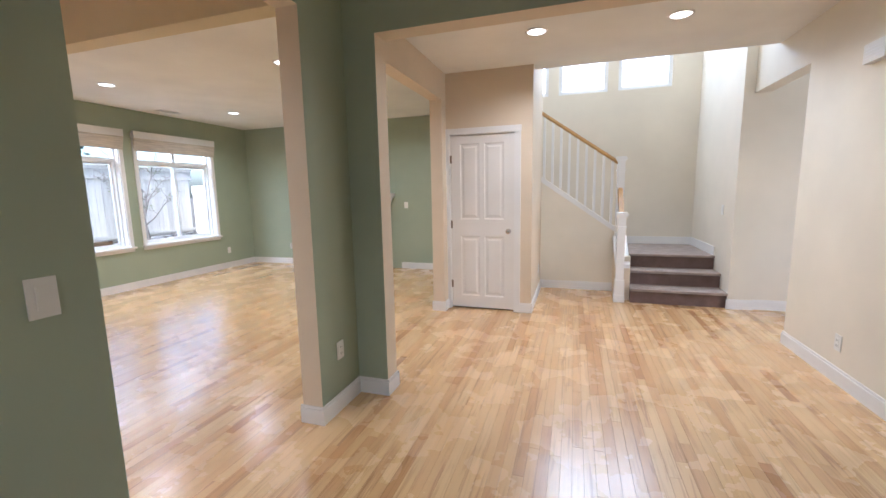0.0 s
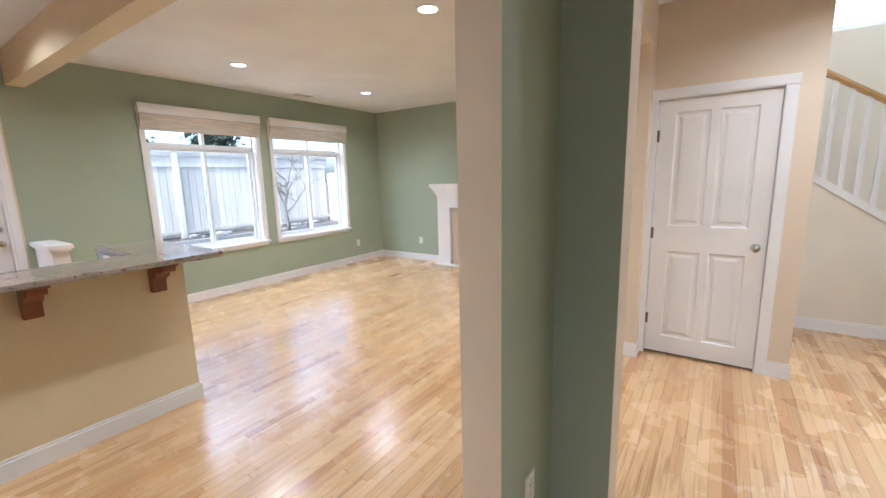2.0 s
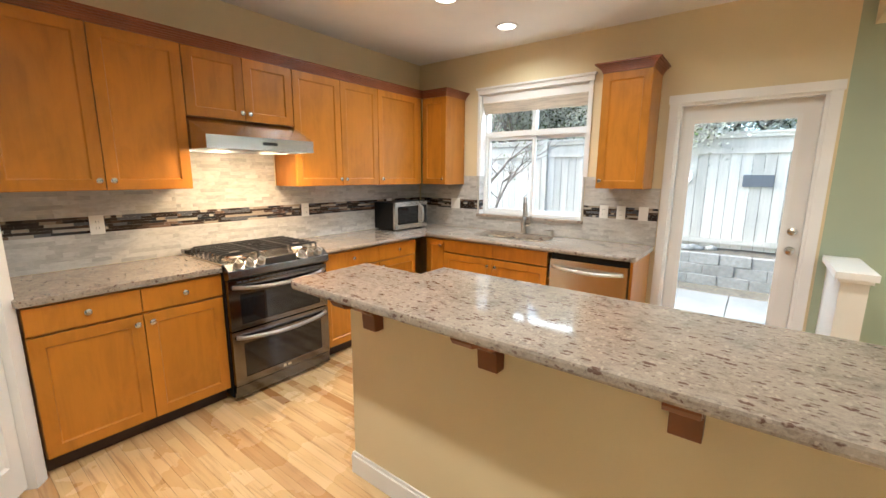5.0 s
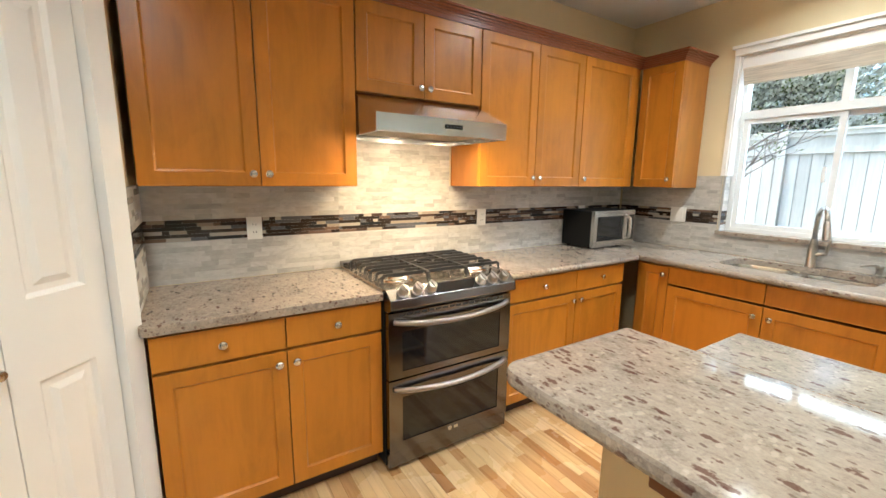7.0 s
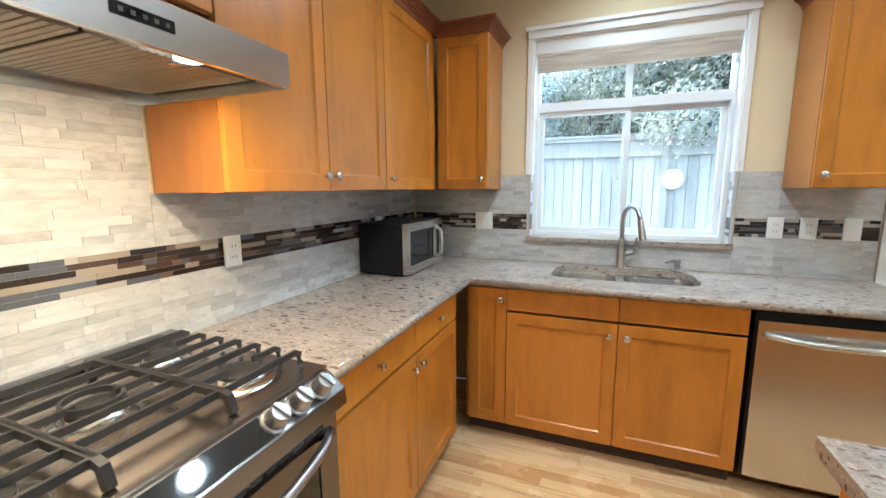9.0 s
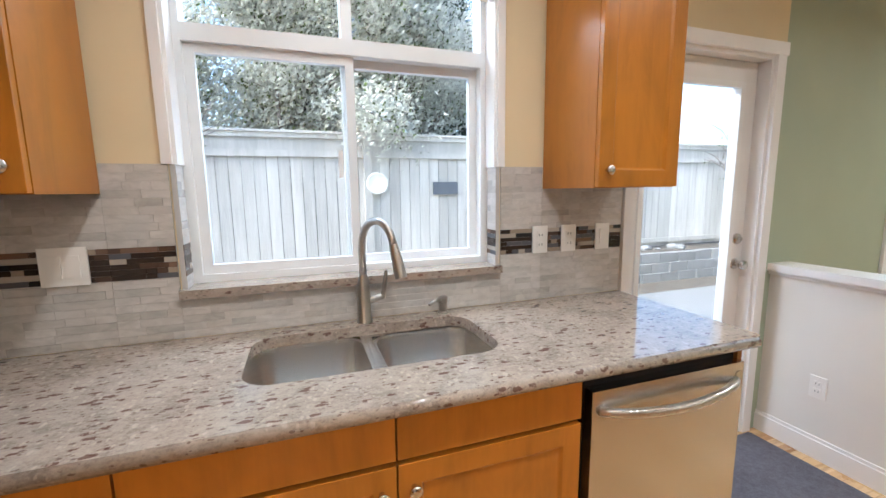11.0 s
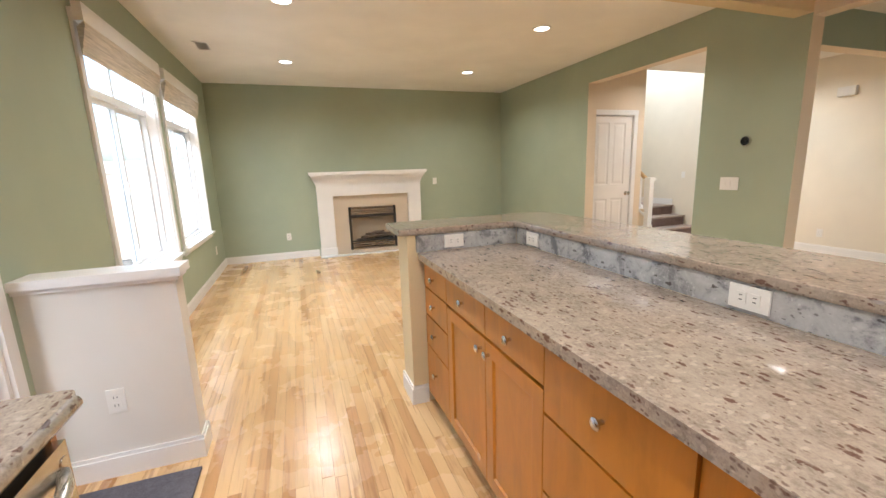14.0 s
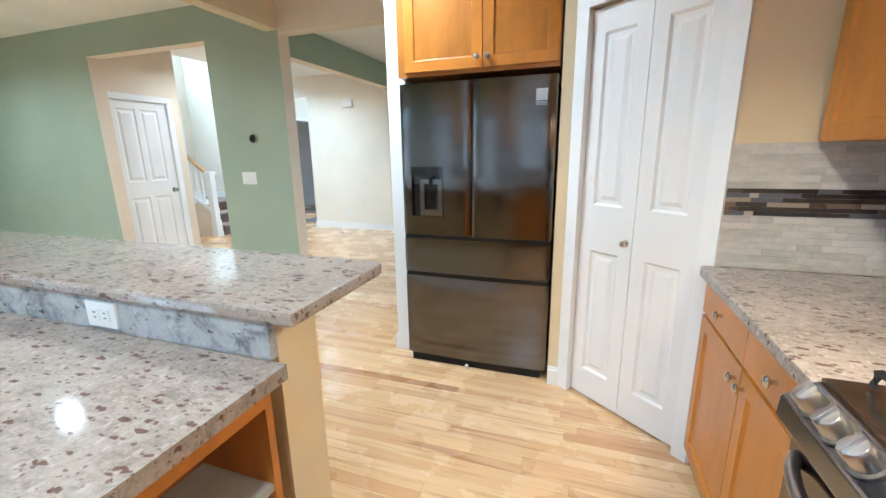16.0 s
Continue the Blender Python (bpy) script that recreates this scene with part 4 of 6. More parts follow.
for a, b, c, d in ((-4.55, -4.51, 0.07, 0.80), (-3.775, -3.735, 0.07, 0.80), (-4.51, -3.775, 0.62, 0.665), (-4.51, -3.775, 0.20, 0.225)):
    box(bm, a, b, yf - 0.105, yf - 0.082, c, d)
add("insert_frame", bm, IRON)
for k, z in enumerate((0.69, 0.725, 0.76, 0.10, 0.135, 0.17)):
    bm = bmesh.new()
    prism(bm, [(yf - 0.108, z - 0.010), (yf - 0.088, z + 0.002), (yf - 0.088, z + 0.010), (yf - 0.108, z - 0.002)], -4.51, -3.775, "yz")
    add("louvre", bm, STEELX, label="steel louvre")
bm = pane(-4.51, -3.775, yf - 0.094, yf - 0.090, 0.225, 0.62, "-y")
add("fire_glass", bm, [CLEAR, GLASS]).visible_shadow = False
LOG = wood("charred_ceramic_log", (0.16, 0.11, 0.08), 0.9)
for k, (p, q, r) in enumerate((((-4.36, yf - 0.045, 0.27), (-3.82, yf - 0.05, 0.28), 0.026), ((-4.28, yf - 0.06, 0.32), (-3.95, yf - 0.035, 0.35), 0.022), ((-4.12, yf - 0.06, 0.33), (-3.84, yf - 0.04, 0.30), 0.020))):
    bm = bmesh.new()
    p, q = Vector(p), Vector(q)
    tube(bm, [p.lerp(q, i / 6) + Vector((0, 0, 0.008 * math.sin(i * 2.1 + k))) for i in range(7)], [r * f for f in (0.75, 1, 1.1, 0.95, 1.05, 1, 0.7)])
    add("log", bm, LOG, smooth=True)
bm = bmesh.new()
box(bm, -4.44, -3.80, yf - 0.08, yf - 0.014, 0.21, 0.245)
add("ember_bed", bm, IRON)

# low wall by the back door
bm = bmesh.new()
box(bm, XW, -5.91, 1.98, 2.10, 0, 0.945)
tagged(link("wall_low", bm, OFFW), "low off-white painted wall beside the back door", "wall", kind="structure")
bm = bmesh.new()
box(bm, XW, -5.895, 1.965, 2.115, 0.925, 0.945)
box(bm, XW, -5.88, 1.95, 2.13, 0.945, 0.985)
tagged(link("trim_low_wall", bm, TRIM, bevel=0.006), "white wooden cap on the low wall", "trim", kind="structure")
baseboard("baseboard_low_wall", [(XW, 1.98, -5.896, 1.98, 0, -1), (-5.91, 1.98, -5.91, 2.10, 1, 0), (XW, 2.10, -5.896, 2.10, 0, 1)])
bm = bmesh.new()
box(bm, -6.46, -5.90, 1.00, 1.875, 0, 0.014)
tagged(link("door_mat", bm, MATM, bevel=0.004), "charcoal pile door mat on the wooden floor", "mat")

# ---- kitchen ----
FACE = {"-y": 0, "+x": 90, "+y": 180, "-x": -90}


def small_knob(x, z, y0=-0.02):
    bm = bmesh.new()
    lathe(bm, [(0.007, 0), (0.006, 0.010), (0.008, 0.016), (0.016, 0.020), (0.0165, 0.025), (0.012, 0.029), (0.004, 0.030)], 14, Matrix.Translation((x, y0, z)) @ Matrix.Rotation(radians(90), 4, "X"))
    return bm


def holed(bm, outer, inner, at, d0, d1):
    """A panel with a rectangular opening through it, as one closed shell."""
    rings = []
    for (u0, u1, w0, w1), d in ((outer, d0), (outer, d1), (inner, d1), (inner, d0)):
        rings.append([bm.verts.new(at(u, w, d)) for u, w in ((u0, w0), (u1, w0), (u1, w1), (u0, w1))])
    for a, b in zip(rings, rings[1:] + rings[:1]):
        for i in range(4):
            bm.faces.new((a[i], a[(i + 1) % 4], b[(i + 1) % 4], b[i]))
    bmesh.ops.recalc_face_normals(bm, faces=bm.faces)


def shaker(root, x0, x1, z0, z1, knob_at=None, slab=False, wood_mat=None):
    """A door or drawer front: flat recessed panel in a frame, or a plain slab."""
    wm = wood_mat or CAB
    g = 0.0025
    x0, x1, z0, z1 = x0 + g, x1 - g, z0 + g, z1 - g
    if slab:
        bm = bmesh.new()
        box(bm, x0, x1, -0.02, 0, z0, z1)
        front = part("drawer_front", bm, wm, root, bevel=0.003)
    else:
        s = 0.058
        bm = bmesh.new()
        holed(bm, (x0, x1, z0, z1), (x0 + s, x1 - s, z0 + s, z1 - s), lambda u, w, d: (u, d, w), 0.0, -0.02)
        front = part("door", bm, wm, root, bevel=0.0015)
        bm = bmesh.new()
        rings = []
        for ins, y in ((0, -0.0195), (0.006, -0.012), (0.010, -0.011)):
            rings.append([bm.verts.new(p) for p in ((x0 + s + ins, y, z0 + s + ins), (x1 - s - ins, y, z0 + s + ins), (x1 - s - ins, y, z1 - s - ins), (x0 + s + ins, y, z1 - s - ins))])
        for a, b in zip(rings, rings[1:]):
            for i in range(4):
                bm.faces.new((a[i], a[(i + 1) % 4], b[(i + 1) % 4], b[i]))
        bm.faces.new(rings[-1])
        part("door_panel", bm, wm, front)
    if knob_at:
        part("knob", small_knob(*knob_at), CHROME, front, "satin nickel knob", smooth=40)
    return front


def cabinet(name, m, w, z0, z1, d, fronts, label, group, kick=0.0, side=True):
    """A cabinet in local axes: width along x from 0, front frame at y=0 facing -y."""
    root = tagged(empty(name, m), label, "cabinet", group)
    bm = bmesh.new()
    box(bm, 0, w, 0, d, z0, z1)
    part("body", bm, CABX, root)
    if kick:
        # the shade under the cabinet is put into the kick's colour
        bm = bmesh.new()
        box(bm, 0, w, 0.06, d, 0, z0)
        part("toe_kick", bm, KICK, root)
    for f in fronts:
        shaker(root, *f)
    return root


def place(face, x, y):
    return Matrix.Translation((x, y, 0)) @ Matrix.Rotation(radians(FACE[face]), 4, "Z")


UZ0, UZ1 = 1.41, 2.295
UP = "upper kitchen cabinets"
LO = "base kitchen cabinets"
# uppers on the range wall (they face +y, so local x runs towards -x)
YU = -1.386
cabinet("wall_cabinet", place("+y", -2.965, YU), 0.895, UZ0, UZ1, 0.29, [(0.0, 0.447, UZ0, UZ1, (0.415, UZ0 + 0.055)), (0.447, 0.895, UZ0, UZ1, (0.48, UZ0 + 0.055))], "honey wood wall cabinet with two shaker doors", UP)
cabinet("wall_cabinet", place("+y", -3.862, YU), 0.756, 1.87, UZ1, 0.29, [(0.0, 0.378, 1.87, UZ1, (0.35, 1.92)), (0.378, 0.756, 1.87, UZ1, (0.406, 1.92))], "short honey wood wall cabinet above the range hood", UP)
cabinet("wall_cabinet", place("+y", -4.62, YU), 0.888, UZ0, UZ1, 0.29, [(0.0, 0.455, UZ0, UZ1, (0.425, UZ0 + 0.055)), (0.455, 0.888, UZ0, UZ1, (0.485, UZ0 + 0.055))], "honey wood wall cabinet with two shaker doors beside the hood", UP)
cabinet("wall_cabinet", place("+y", -5.51, YU), 0.645, UZ0, UZ1, 0.29, [(0.0, 0.575, UZ0, UZ1, (0.035, UZ0 + 0.055))], "honey wood wall cabinet reaching into the corner", UP)
# uppers beside the window (they face +x, local x runs towards +y)
cabinet("wall_cabinet", place("+x", -6.17, -1.364), 0.314, UZ0, UZ1, 0.318, [(0.0, 0.314, UZ0, UZ1, (0.28, UZ0 + 0.06))], "narrow honey wood wall cabinet beside the window", UP)
cabinet("wall_cabinet", place("+x", -6.17, 0.485), 0.36, UZ0, UZ1, 0.318, [(0.0, 0.36, UZ0, UZ1, (0.035, UZ0 + 0.06))], "narrow honey wood wall cabinet beside the back door", UP)
# over the refrigerator (faces -x, local x runs towards -y)
cabinet("wall_cabinet", place("-x", -2.41, 0.496), 0.935, 1.825, UZ1, 0.7, [(0.05, 0.52, 1.845, UZ1, (0.49, 1.90)), (0.52, 0.93, 1.845, UZ1, (0.55, 1.90))], "honey wood cabinet above the refrigerator", UP)


def crown(name, runs):
    """Stepped crown moulding on cabinet tops: runs of (x0, x1, y0, y1)."""
    bm = bmesh.new()
    for x0, x1, y0, y1, ox0, ox1, oy0, oy1 in runs:
        n = 6
        for i in range(n):
            f = (i / (n - 1)) ** 1.6
            o = 0.004 + 0.048 * f
            box(bm, x0 - o * ox0, x1 + o * ox1, y0 - o * oy0, y1 + o * oy1, UZ1 + i * 0.011, UZ1 + (i + 1) * 0.011 + 0.0005)
    return tagged(link(name, bm, CROWN), "reddish stained crown moulding on the wall cabinets", "crown moulding")


crown("crown_moulding", [(-6.155, -2.965, -1.69, -1.366, 0, 0, 0, 1)])
crown("crown_moulding", [(XW + 0.004, -6.15, -1.366, -1.05, 0, 1, 0, 1)])
crown("crown_moulding", [(XW + 0.004, -6.15, 0.485, 0.845, 0, 1, 1, 1)])
crown("crown_moulding", [(-2.43, -1.72, -0.44, 0.496, 1, 0, 0, 0)])

# base cabinets
YB = -1.11
KZ, TZ = 0.10, 0.892


def pair(w, mid, knob_side="mid"):
    """A drawer over a door, twice."""
    return [(0, mid, 0.745, TZ - 0.01, (mid / 2, 0.815), True), (mid, w, 0.745, TZ - 0.01, ((mid + w) / 2, 0.815), True),
            (0, mid, KZ, 0.735, (mid - 0.035, 0.685)), (mid, w, KZ, 0.735, (mid + 0.035, 0.685))]


cabinet("base_cabinet", place("+y", -2.965, YB), 0.895, KZ, TZ, 0.56, pair(0.895, 0.465), "honey wood base cabinet with two drawers and two doors", LO, 0.1)
cabinet("base_cabinet", place("+y", -4.625, YB), 1.095, KZ, TZ, 0.56, pair(1.095, 0.60), "honey wood base cabinet with two drawers and two doors", LO, 0.1)
XB = -5.89
cabinet("base_cabinet", place("+x", XB, -1.09), 0.235, KZ, TZ, 0.59, [(0.02, 0.235, KZ, TZ - 0.01, (0.205, 0.825))], "narrow honey wood corner base cabinet", LO, 0.1)
cabinet("base_cabinet", place("+x", XB, -0.855), 1.085, KZ, 0.66, 0.59, [(0, 0.555, 0.765, TZ - 0.004, None, True), (0.555, 1.085, 0.765, TZ - 0.004, None, True), (0, 0.555, KZ, 0.755, (0.515, 0.69)), (0.555, 1.085, KZ, 0.755, (0.595, 0.69))],
        "honey wood sink base cabinet with worn doors", LO, 0.1)
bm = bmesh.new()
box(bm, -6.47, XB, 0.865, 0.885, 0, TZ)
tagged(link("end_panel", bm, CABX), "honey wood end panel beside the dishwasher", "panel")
# island cabinets (they face -x, local x runs towards -y)
XI = -4.69
IS = "island cabinets"
cabinet("base_cabinet", place("-x", XI, 1.985), 0.375, KZ, TZ, 0.55, [(0.02, 0.375, 0.745, TZ - 0.01, (0.19, 0.815), True), (0.02, 0.375, 0.585, 0.74, (0.19, 0.665), True), (0.02, 0.375, 0.40, 0.58, (0.19, 0.50), True), (0.02, 0.375, KZ, 0.395, (0.19, 0.27), True)],
        "narrow honey wood cabinet with four drawers", IS, 0.1)
cabinet("base_cabinet", place("-x", XI, 1.61), 0.83, KZ, TZ, 0.55, pair(0.83, 0.43), "honey wood island cabinet with two drawers and two doors", IS, 0.1)
cabinet("base_cabinet", place("-x", XI, 0.78), 0.485, KZ, TZ, 0.55, [(0, 0.485, 0.665, TZ - 0.01, (0.245, 0.785), True), (0, 0.485, 0.40, 0.66, (0.245, 0.535), True), (0, 0.485, KZ, 0.395, (0.245, 0.25), True)],
        "honey wood island cabinet with three drawers", IS, 0.1)
root = tagged(empty("open_shelf_unit", Matrix.Translation((-4.69, 0.09, 0))), "honey wood open shelf unit at the island's end", "shelf unit", IS)
add = local(root)
bm = bmesh.new()
box(bm, -4.70, -4.68, 0.05, 0.295, 0, TZ)
add("side_panel", bm, CAB)
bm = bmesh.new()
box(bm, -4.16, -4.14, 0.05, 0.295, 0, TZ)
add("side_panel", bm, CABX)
bm = bmesh.new()
box(bm, -4.68, -4.16, 0.275, 0.293, 0, TZ)
add("back_panel", bm, DARKWOOD)
bm = bmesh.new()
box(bm, -4.68, -4.16, 0.05, 0.275, 0.842, TZ)
add("top_rail", bm, CAB)
for z in (0.09, 0.36, 0.62):
    bm = bmesh.new()
    box(bm, -4.68, -4.16, 0.055, 0.275, z, z + 0.018)
    add("shelf", bm, SHELF, label="glossy grey grained shelf", bevel=0.003)

# worktops
def slab(bm, poly, z0, z1):
    prism(bm, poly, z0, z1, "xy")


def rounded(poly, radius, which, seg=6):
    """An outline with some corners rounded."""
    out, n = [], len(poly)
    for i, p in enumerate(poly):
        p = Vector(p)
        if i not in which:
            out.append(tuple(p))
            continue
        a, b = Vector(poly[i - 1]), Vector(poly[(i + 1) % n])
        da, db = (a - p).normalized(), (b - p).normalized()
        for k in range(seg + 1):
            t = k / seg
            q = (p + da * radius) * (1 - t) ** 2 + p * 2 * t * (1 - t) + (p + db * radius) * t ** 2
            out.append(tuple(q))
    return out


CZ0, CZ1 = 0.895, 0.932
bm = bmesh.new()
slab(bm, rounded([(-2.937, -1.692), (-2.937, -1.25), (-2.945, -1.06), (-3.858, -1.06), (-3.858, -1.692)], 0.03, (2,)), CZ0, CZ1)
tagged(link("worktop", bm, GRANITE, bevel=0.006), "cream granite worktop beside the range", "worktop")
# the sink cut-outs are left open: the worktop is laid as strips round them
SK = (-6.405, -6.035, -0.655, 0.082)
bm = bmesh.new()


def ring_outline(x0, x1, y0, y1, r, seg=6):
    pts = []
    for cx, cy, a0 in ((x1 - r, y1 - r, 0), (x0 + r, y1 - r, 90), (x0 + r, y0 + r, 180), (x1 - r, y0 + r, 270)):
        for k in range(seg + 1):
            a = radians(a0 + 90 * k / seg)
            pts.append((cx + r * math.cos(a), cy + r * math.sin(a)))
    return pts


BOWLS = [(SK[0], SK[1], SK[2], -0.312, 0.085), (SK[0] + 0.02, SK[1], -0.268, SK[3], 0.085)]
for pts in ([(-6.49, -1.69), (-6.49, -1.06), (-5.81, -1.06), (-4.622, -1.06), (-4.622, -1.69)],):
    slab(bm, pts, CZ0, CZ1)
X0, X1 = -6.49, -5.84


def frame_with_holes(bm, x0, x1, ya, yb, holes, z0, z1):
    """A slab with rounded holes, built as quads from each hole to the edges of its own stretch."""
    cuts = [ya] + [(holes[i][3] + holes[i + 1][2]) / 2 for i in range(len(holes) - 1)] + [yb]
    for (hx0, hx1, hy0, hy1, r), c0, c1 in zip(holes, cuts, cuts[1:]):
        inner = ring_outline(hx0, hx1, hy0, hy1, r)
        outer = []
        for k, (px, py) in enumerate(inner):
            q = k // 7
            i = k % 7
            if q == 0:
                outer.append((x1, py if i < 3 else c1) if i <= 3 else (px, c1))
            elif q == 1:
                outer.append((px, c1) if i < 3 else ((x0, c1) if i == 3 else (x0, py)))
            elif q == 2:
                outer.append((x0, py) if i < 3 else ((x0, c0) if i == 3 else (px, c0)))
            else:
                outer.append((px, c0) if i < 3 else ((x1, c0) if i == 3 else (x1, py)))
        n = len(inner)
        for z, flip in ((z1, False), (z0, True)):
            iv = [bm.verts.new((*p, z)) for p in inner]
            ov = [bm.verts.new((*p, z)) for p in outer]
            for k in range(n):
                a = (iv[k], ov[k], ov[(k + 1) % n], iv[(k + 1) % n])
                bm.faces.new(a[::-1] if flip else a)
            if not flip:
                top = iv
            else:
                for k in range(n):
                    bm.faces.new((top[k], top[(k + 1) % n], iv[(k + 1) % n], iv[k]))


frame_with_holes(bm, X0, X1, -0.90, 0.12, [(SK[0], SK[1], SK[2], SK[3], 0.085)], CZ0, CZ1)
bmesh.ops.remove_doubles(bm, verts=bm.verts, dist=0.0002)
bm.normal_update()
_n0 = len(bm.faces)
box(bm, X0, X1, -1.06, -0.90, CZ0, CZ1)
slab(bm, rounded([(X0, 0.12), (X0, 0.905), (X1, 0.905), (X1, 0.12)], 0.03, (2,)), CZ0, CZ1)
for v, y0, y1 in ((X1, -0.90, 0.12),):
    a = [bm.verts.new(p) for p in ((v, y0, CZ0), (v, y1, CZ0), (v, y1, CZ1), (v, y0, CZ1))]
    bm.faces.new(a)
bmesh.ops.recalc_face_normals(bm, faces=bm.faces)
_top = tagged(link("worktop", bm, GRANITE), "cream granite corner worktop with a double sink cut into it", "worktop")
bm = bmesh.new()
tube(bm, [(X1 - 0.004, -1.05, 0.9135), (X1 - 0.004, 0.875, 0.9135)], 0.0185, 12)
tube(bm, [(X1 + 0.02, -1.064, 0.9135), (-4.622, -1.064, 0.9135)], 0.0185, 12)
part("rounded_edge", bm, GRANITE, _top, smooth=True)

# sink
root = tagged(empty("sink", Matrix.Translation((-6.22, -0.31, 0.72))), "stainless steel double-bowl undermount sink", "sink")
add = local(root)
for x0, x1, y0, y1, r in BOWLS:
    bm = bmesh.new()
    rings = []
    for ins, z in ((-0.012, 0.8945), (0.0, 0.8945), (0.004, 0.875), (0.010, 0.76), (0.035, 0.715), (0.09, 0.705)):
        rr = max(r - ins * 0.4, 0.03)
        rings.append([bm.verts.new((px, py, z)) for px, py in ring_outline(x0 + ins, x1 - ins, y0 + ins, y1 - ins, rr)])
    for a, b in zip(rings, rings[1:]):
        for k in range(len(a)):
            bm.faces.new((a[k], a[(k + 1) % len(a)], b[(k + 1) % len(a)], b[k]))
    bm.faces.new(rings[-1])
    bmesh.ops.recalc_face_normals(bm, faces=bm.faces)
    bmesh.ops.reverse_faces(bm, faces=bm.faces)
    add("bowl", bm, SINKSTEEL, smooth=50)
    bm = bmesh.new()
    lathe(bm, [(0.045, 0.7055), (0.042, 0.709), (0.030, 0.708), (0.028, 0.706)], 20, Matrix.Translation(((x0 + x1) / 2, (y0 + y1) / 2, 0)))
    add("drain", bm, CHROME, smooth=40)

bm = bmesh.new()
prism(bm, [(BOWLS[0][3] - 0.005, 0.86), (BOWLS[0][3] - 0.002, 0.886), (BOWLS[0][3] + 0.006, 0.8955), (BOWLS[1][2] - 0.006, 0.8955), (BOWLS[1][2] + 0.002, 0.886), (BOWLS[1][2] + 0.005, 0.86)], SK[0] + 0.001, SK[1] - 0.001, "yz")
add("divider", bm, SINKSTEEL, smooth=50)
bm = bmesh.new()
box(bm, SK[0] - 0.012, SK[0] + 0.022, BOWLS[0][3], SK[3] + 0.012, 0.890, 0.8945)
add("rim", bm, SINKSTEEL)

# faucet
root = tagged(empty("faucet", Matrix.Translation((-6.45, -0.285, CZ1))), "brushed nickel gooseneck kitchen faucet with side lever", "faucet")
add = local(root)
fx, fy = -6.45, -0.285
bm = bmesh.new()
lathe(bm, [(0.029, CZ1), (0.029, CZ1 + 0.006), (0.025, CZ1 + 0.012), (0.024, CZ1 + 0.13), (0.018, CZ1 + 0.16), (0.0145, CZ1 + 0.18)], 20, Matrix.Translation((fx, fy, 0)))
add("base", bm, SATIN, smooth=40)
bm = bmesh.new()
arc = [(fx, fy, CZ1 + 0.17), (fx, fy, CZ1 + 0.27)]
for k in range(1, 13):
    a = math.pi * k / 12 * 0.93
    arc.append((fx + 0.085 * (1 - math.cos(a)) * 0.86, fy + 0.085 * (1 - math.cos(a)) * 0.5, CZ1 + 0.28 + 0.095 * math.sin(a)))
tube(bm, arc, 0.0135, 14)
add("spout", bm, SATIN, smooth=True)
bm = bmesh.new()
e, e0 = Vector(arc[-1]), Vector(arc[-2])
d = (e - e0).normalized()
tube(bm, [e, e + d * 0.02, e + d * 0.09, e + d * 0.115], [0.0145, 0.017, 0.021, 0.020], 16)
add("spray_head", bm, SATIN, smooth=40)
bm = bmesh.new()
tube(bm, [(fx, fy, CZ1 + 0.075), (fx + 0.01, fy + 0.075, CZ1 + 0.095)], [0.013, 0.011], 12)
tube(bm, [(fx + 0.01, fy + 0.068, CZ1 + 0.085), (fx + 0.016, fy + 0.082, CZ1 + 0.19)], [0.010, 0.006], 12)
add("lever", bm, SATIN, smooth=40)
root = tagged(empty("soap_dispenser", Matrix.Translation((-6.450, 0.020, CZ1))), "brushed nickel soap dispenser beside the sink", "soap dispenser")
add = local(root)
bm = bmesh.new()
lathe(bm, [(0.022, CZ1), (0.022, CZ1 + 0.006), (0.015, CZ1 + 0.012), (0.014, CZ1 + 0.04), (0.019, CZ1 + 0.045), (0.019, CZ1 + 0.062), (0.012, CZ1 + 0.068)], 18, Matrix.Translation((-6.450, 0.020, 0)))
add("pump", bm, SATIN, smooth=40)
bm = bmesh.new()
tube(bm, [(-6.450, 0.020, CZ1 + 0.058), (-6.420, -0.020, CZ1 + 0.060), (-6.400, -0.050, CZ1 + 0.052)], [0.008, 0.007, 0.006], 10)
add("nozzle", bm, SATIN, smooth=True)

# dishwasher
root = tagged(empty("dishwasher", Matrix.Translation((-5.87, 0.525, 0))), "stainless steel dishwasher with a curved bar handle", "dishwasher")
add = local(root)
bm = bmesh.new()
box(bm, -6.45, -5.90, 0.255, 0.86, 0.09, 0.89)
add("body", bm, BLACKP)
bm = bmesh.new()
box(bm, -5.90, -5.862, 0.258, 0.858, 0.10, 0.842)
add("door", bm, SINKSTEEL, bevel=0.006)
bm = bmesh.new()
pts = [(-5.862 + 0.05 * math.sin(math.pi * k / 14) ** 0.6, 0.285 + 0.54 * k / 14, 0.782 - 0.012 * math.sin(math.pi * k / 14)) for k in range(15)]
tube(bm, pts, 0.014, 12)
add("handle", bm, STEEL, smooth=True)
bm = bmesh.new()
lathe(bm, [(0.014, 0), (0.013, 0.002)], 16, Matrix.Translation((-5.862, 0.835, 0.80)) @ Matrix.Rotation(radians(90), 4, "Y"))
add("badge", bm, CHROME)

# microwave on the corner worktop, turned a little
mm = Matrix.Translation((-5.985, -1.56, CZ1)) @ Matrix.Rotation(radians(180), 4, "Z") @ Matrix.Diagonal((1.06, 1.2, 1.06, 1))
root = tagged(empty("microwave", mm), "black microwave oven with a stainless steel front", "microwave")
bm = bmesh.new()
box(bm, -0.24, 0.24, -0.13, 0.10, 0.012, 0.275)
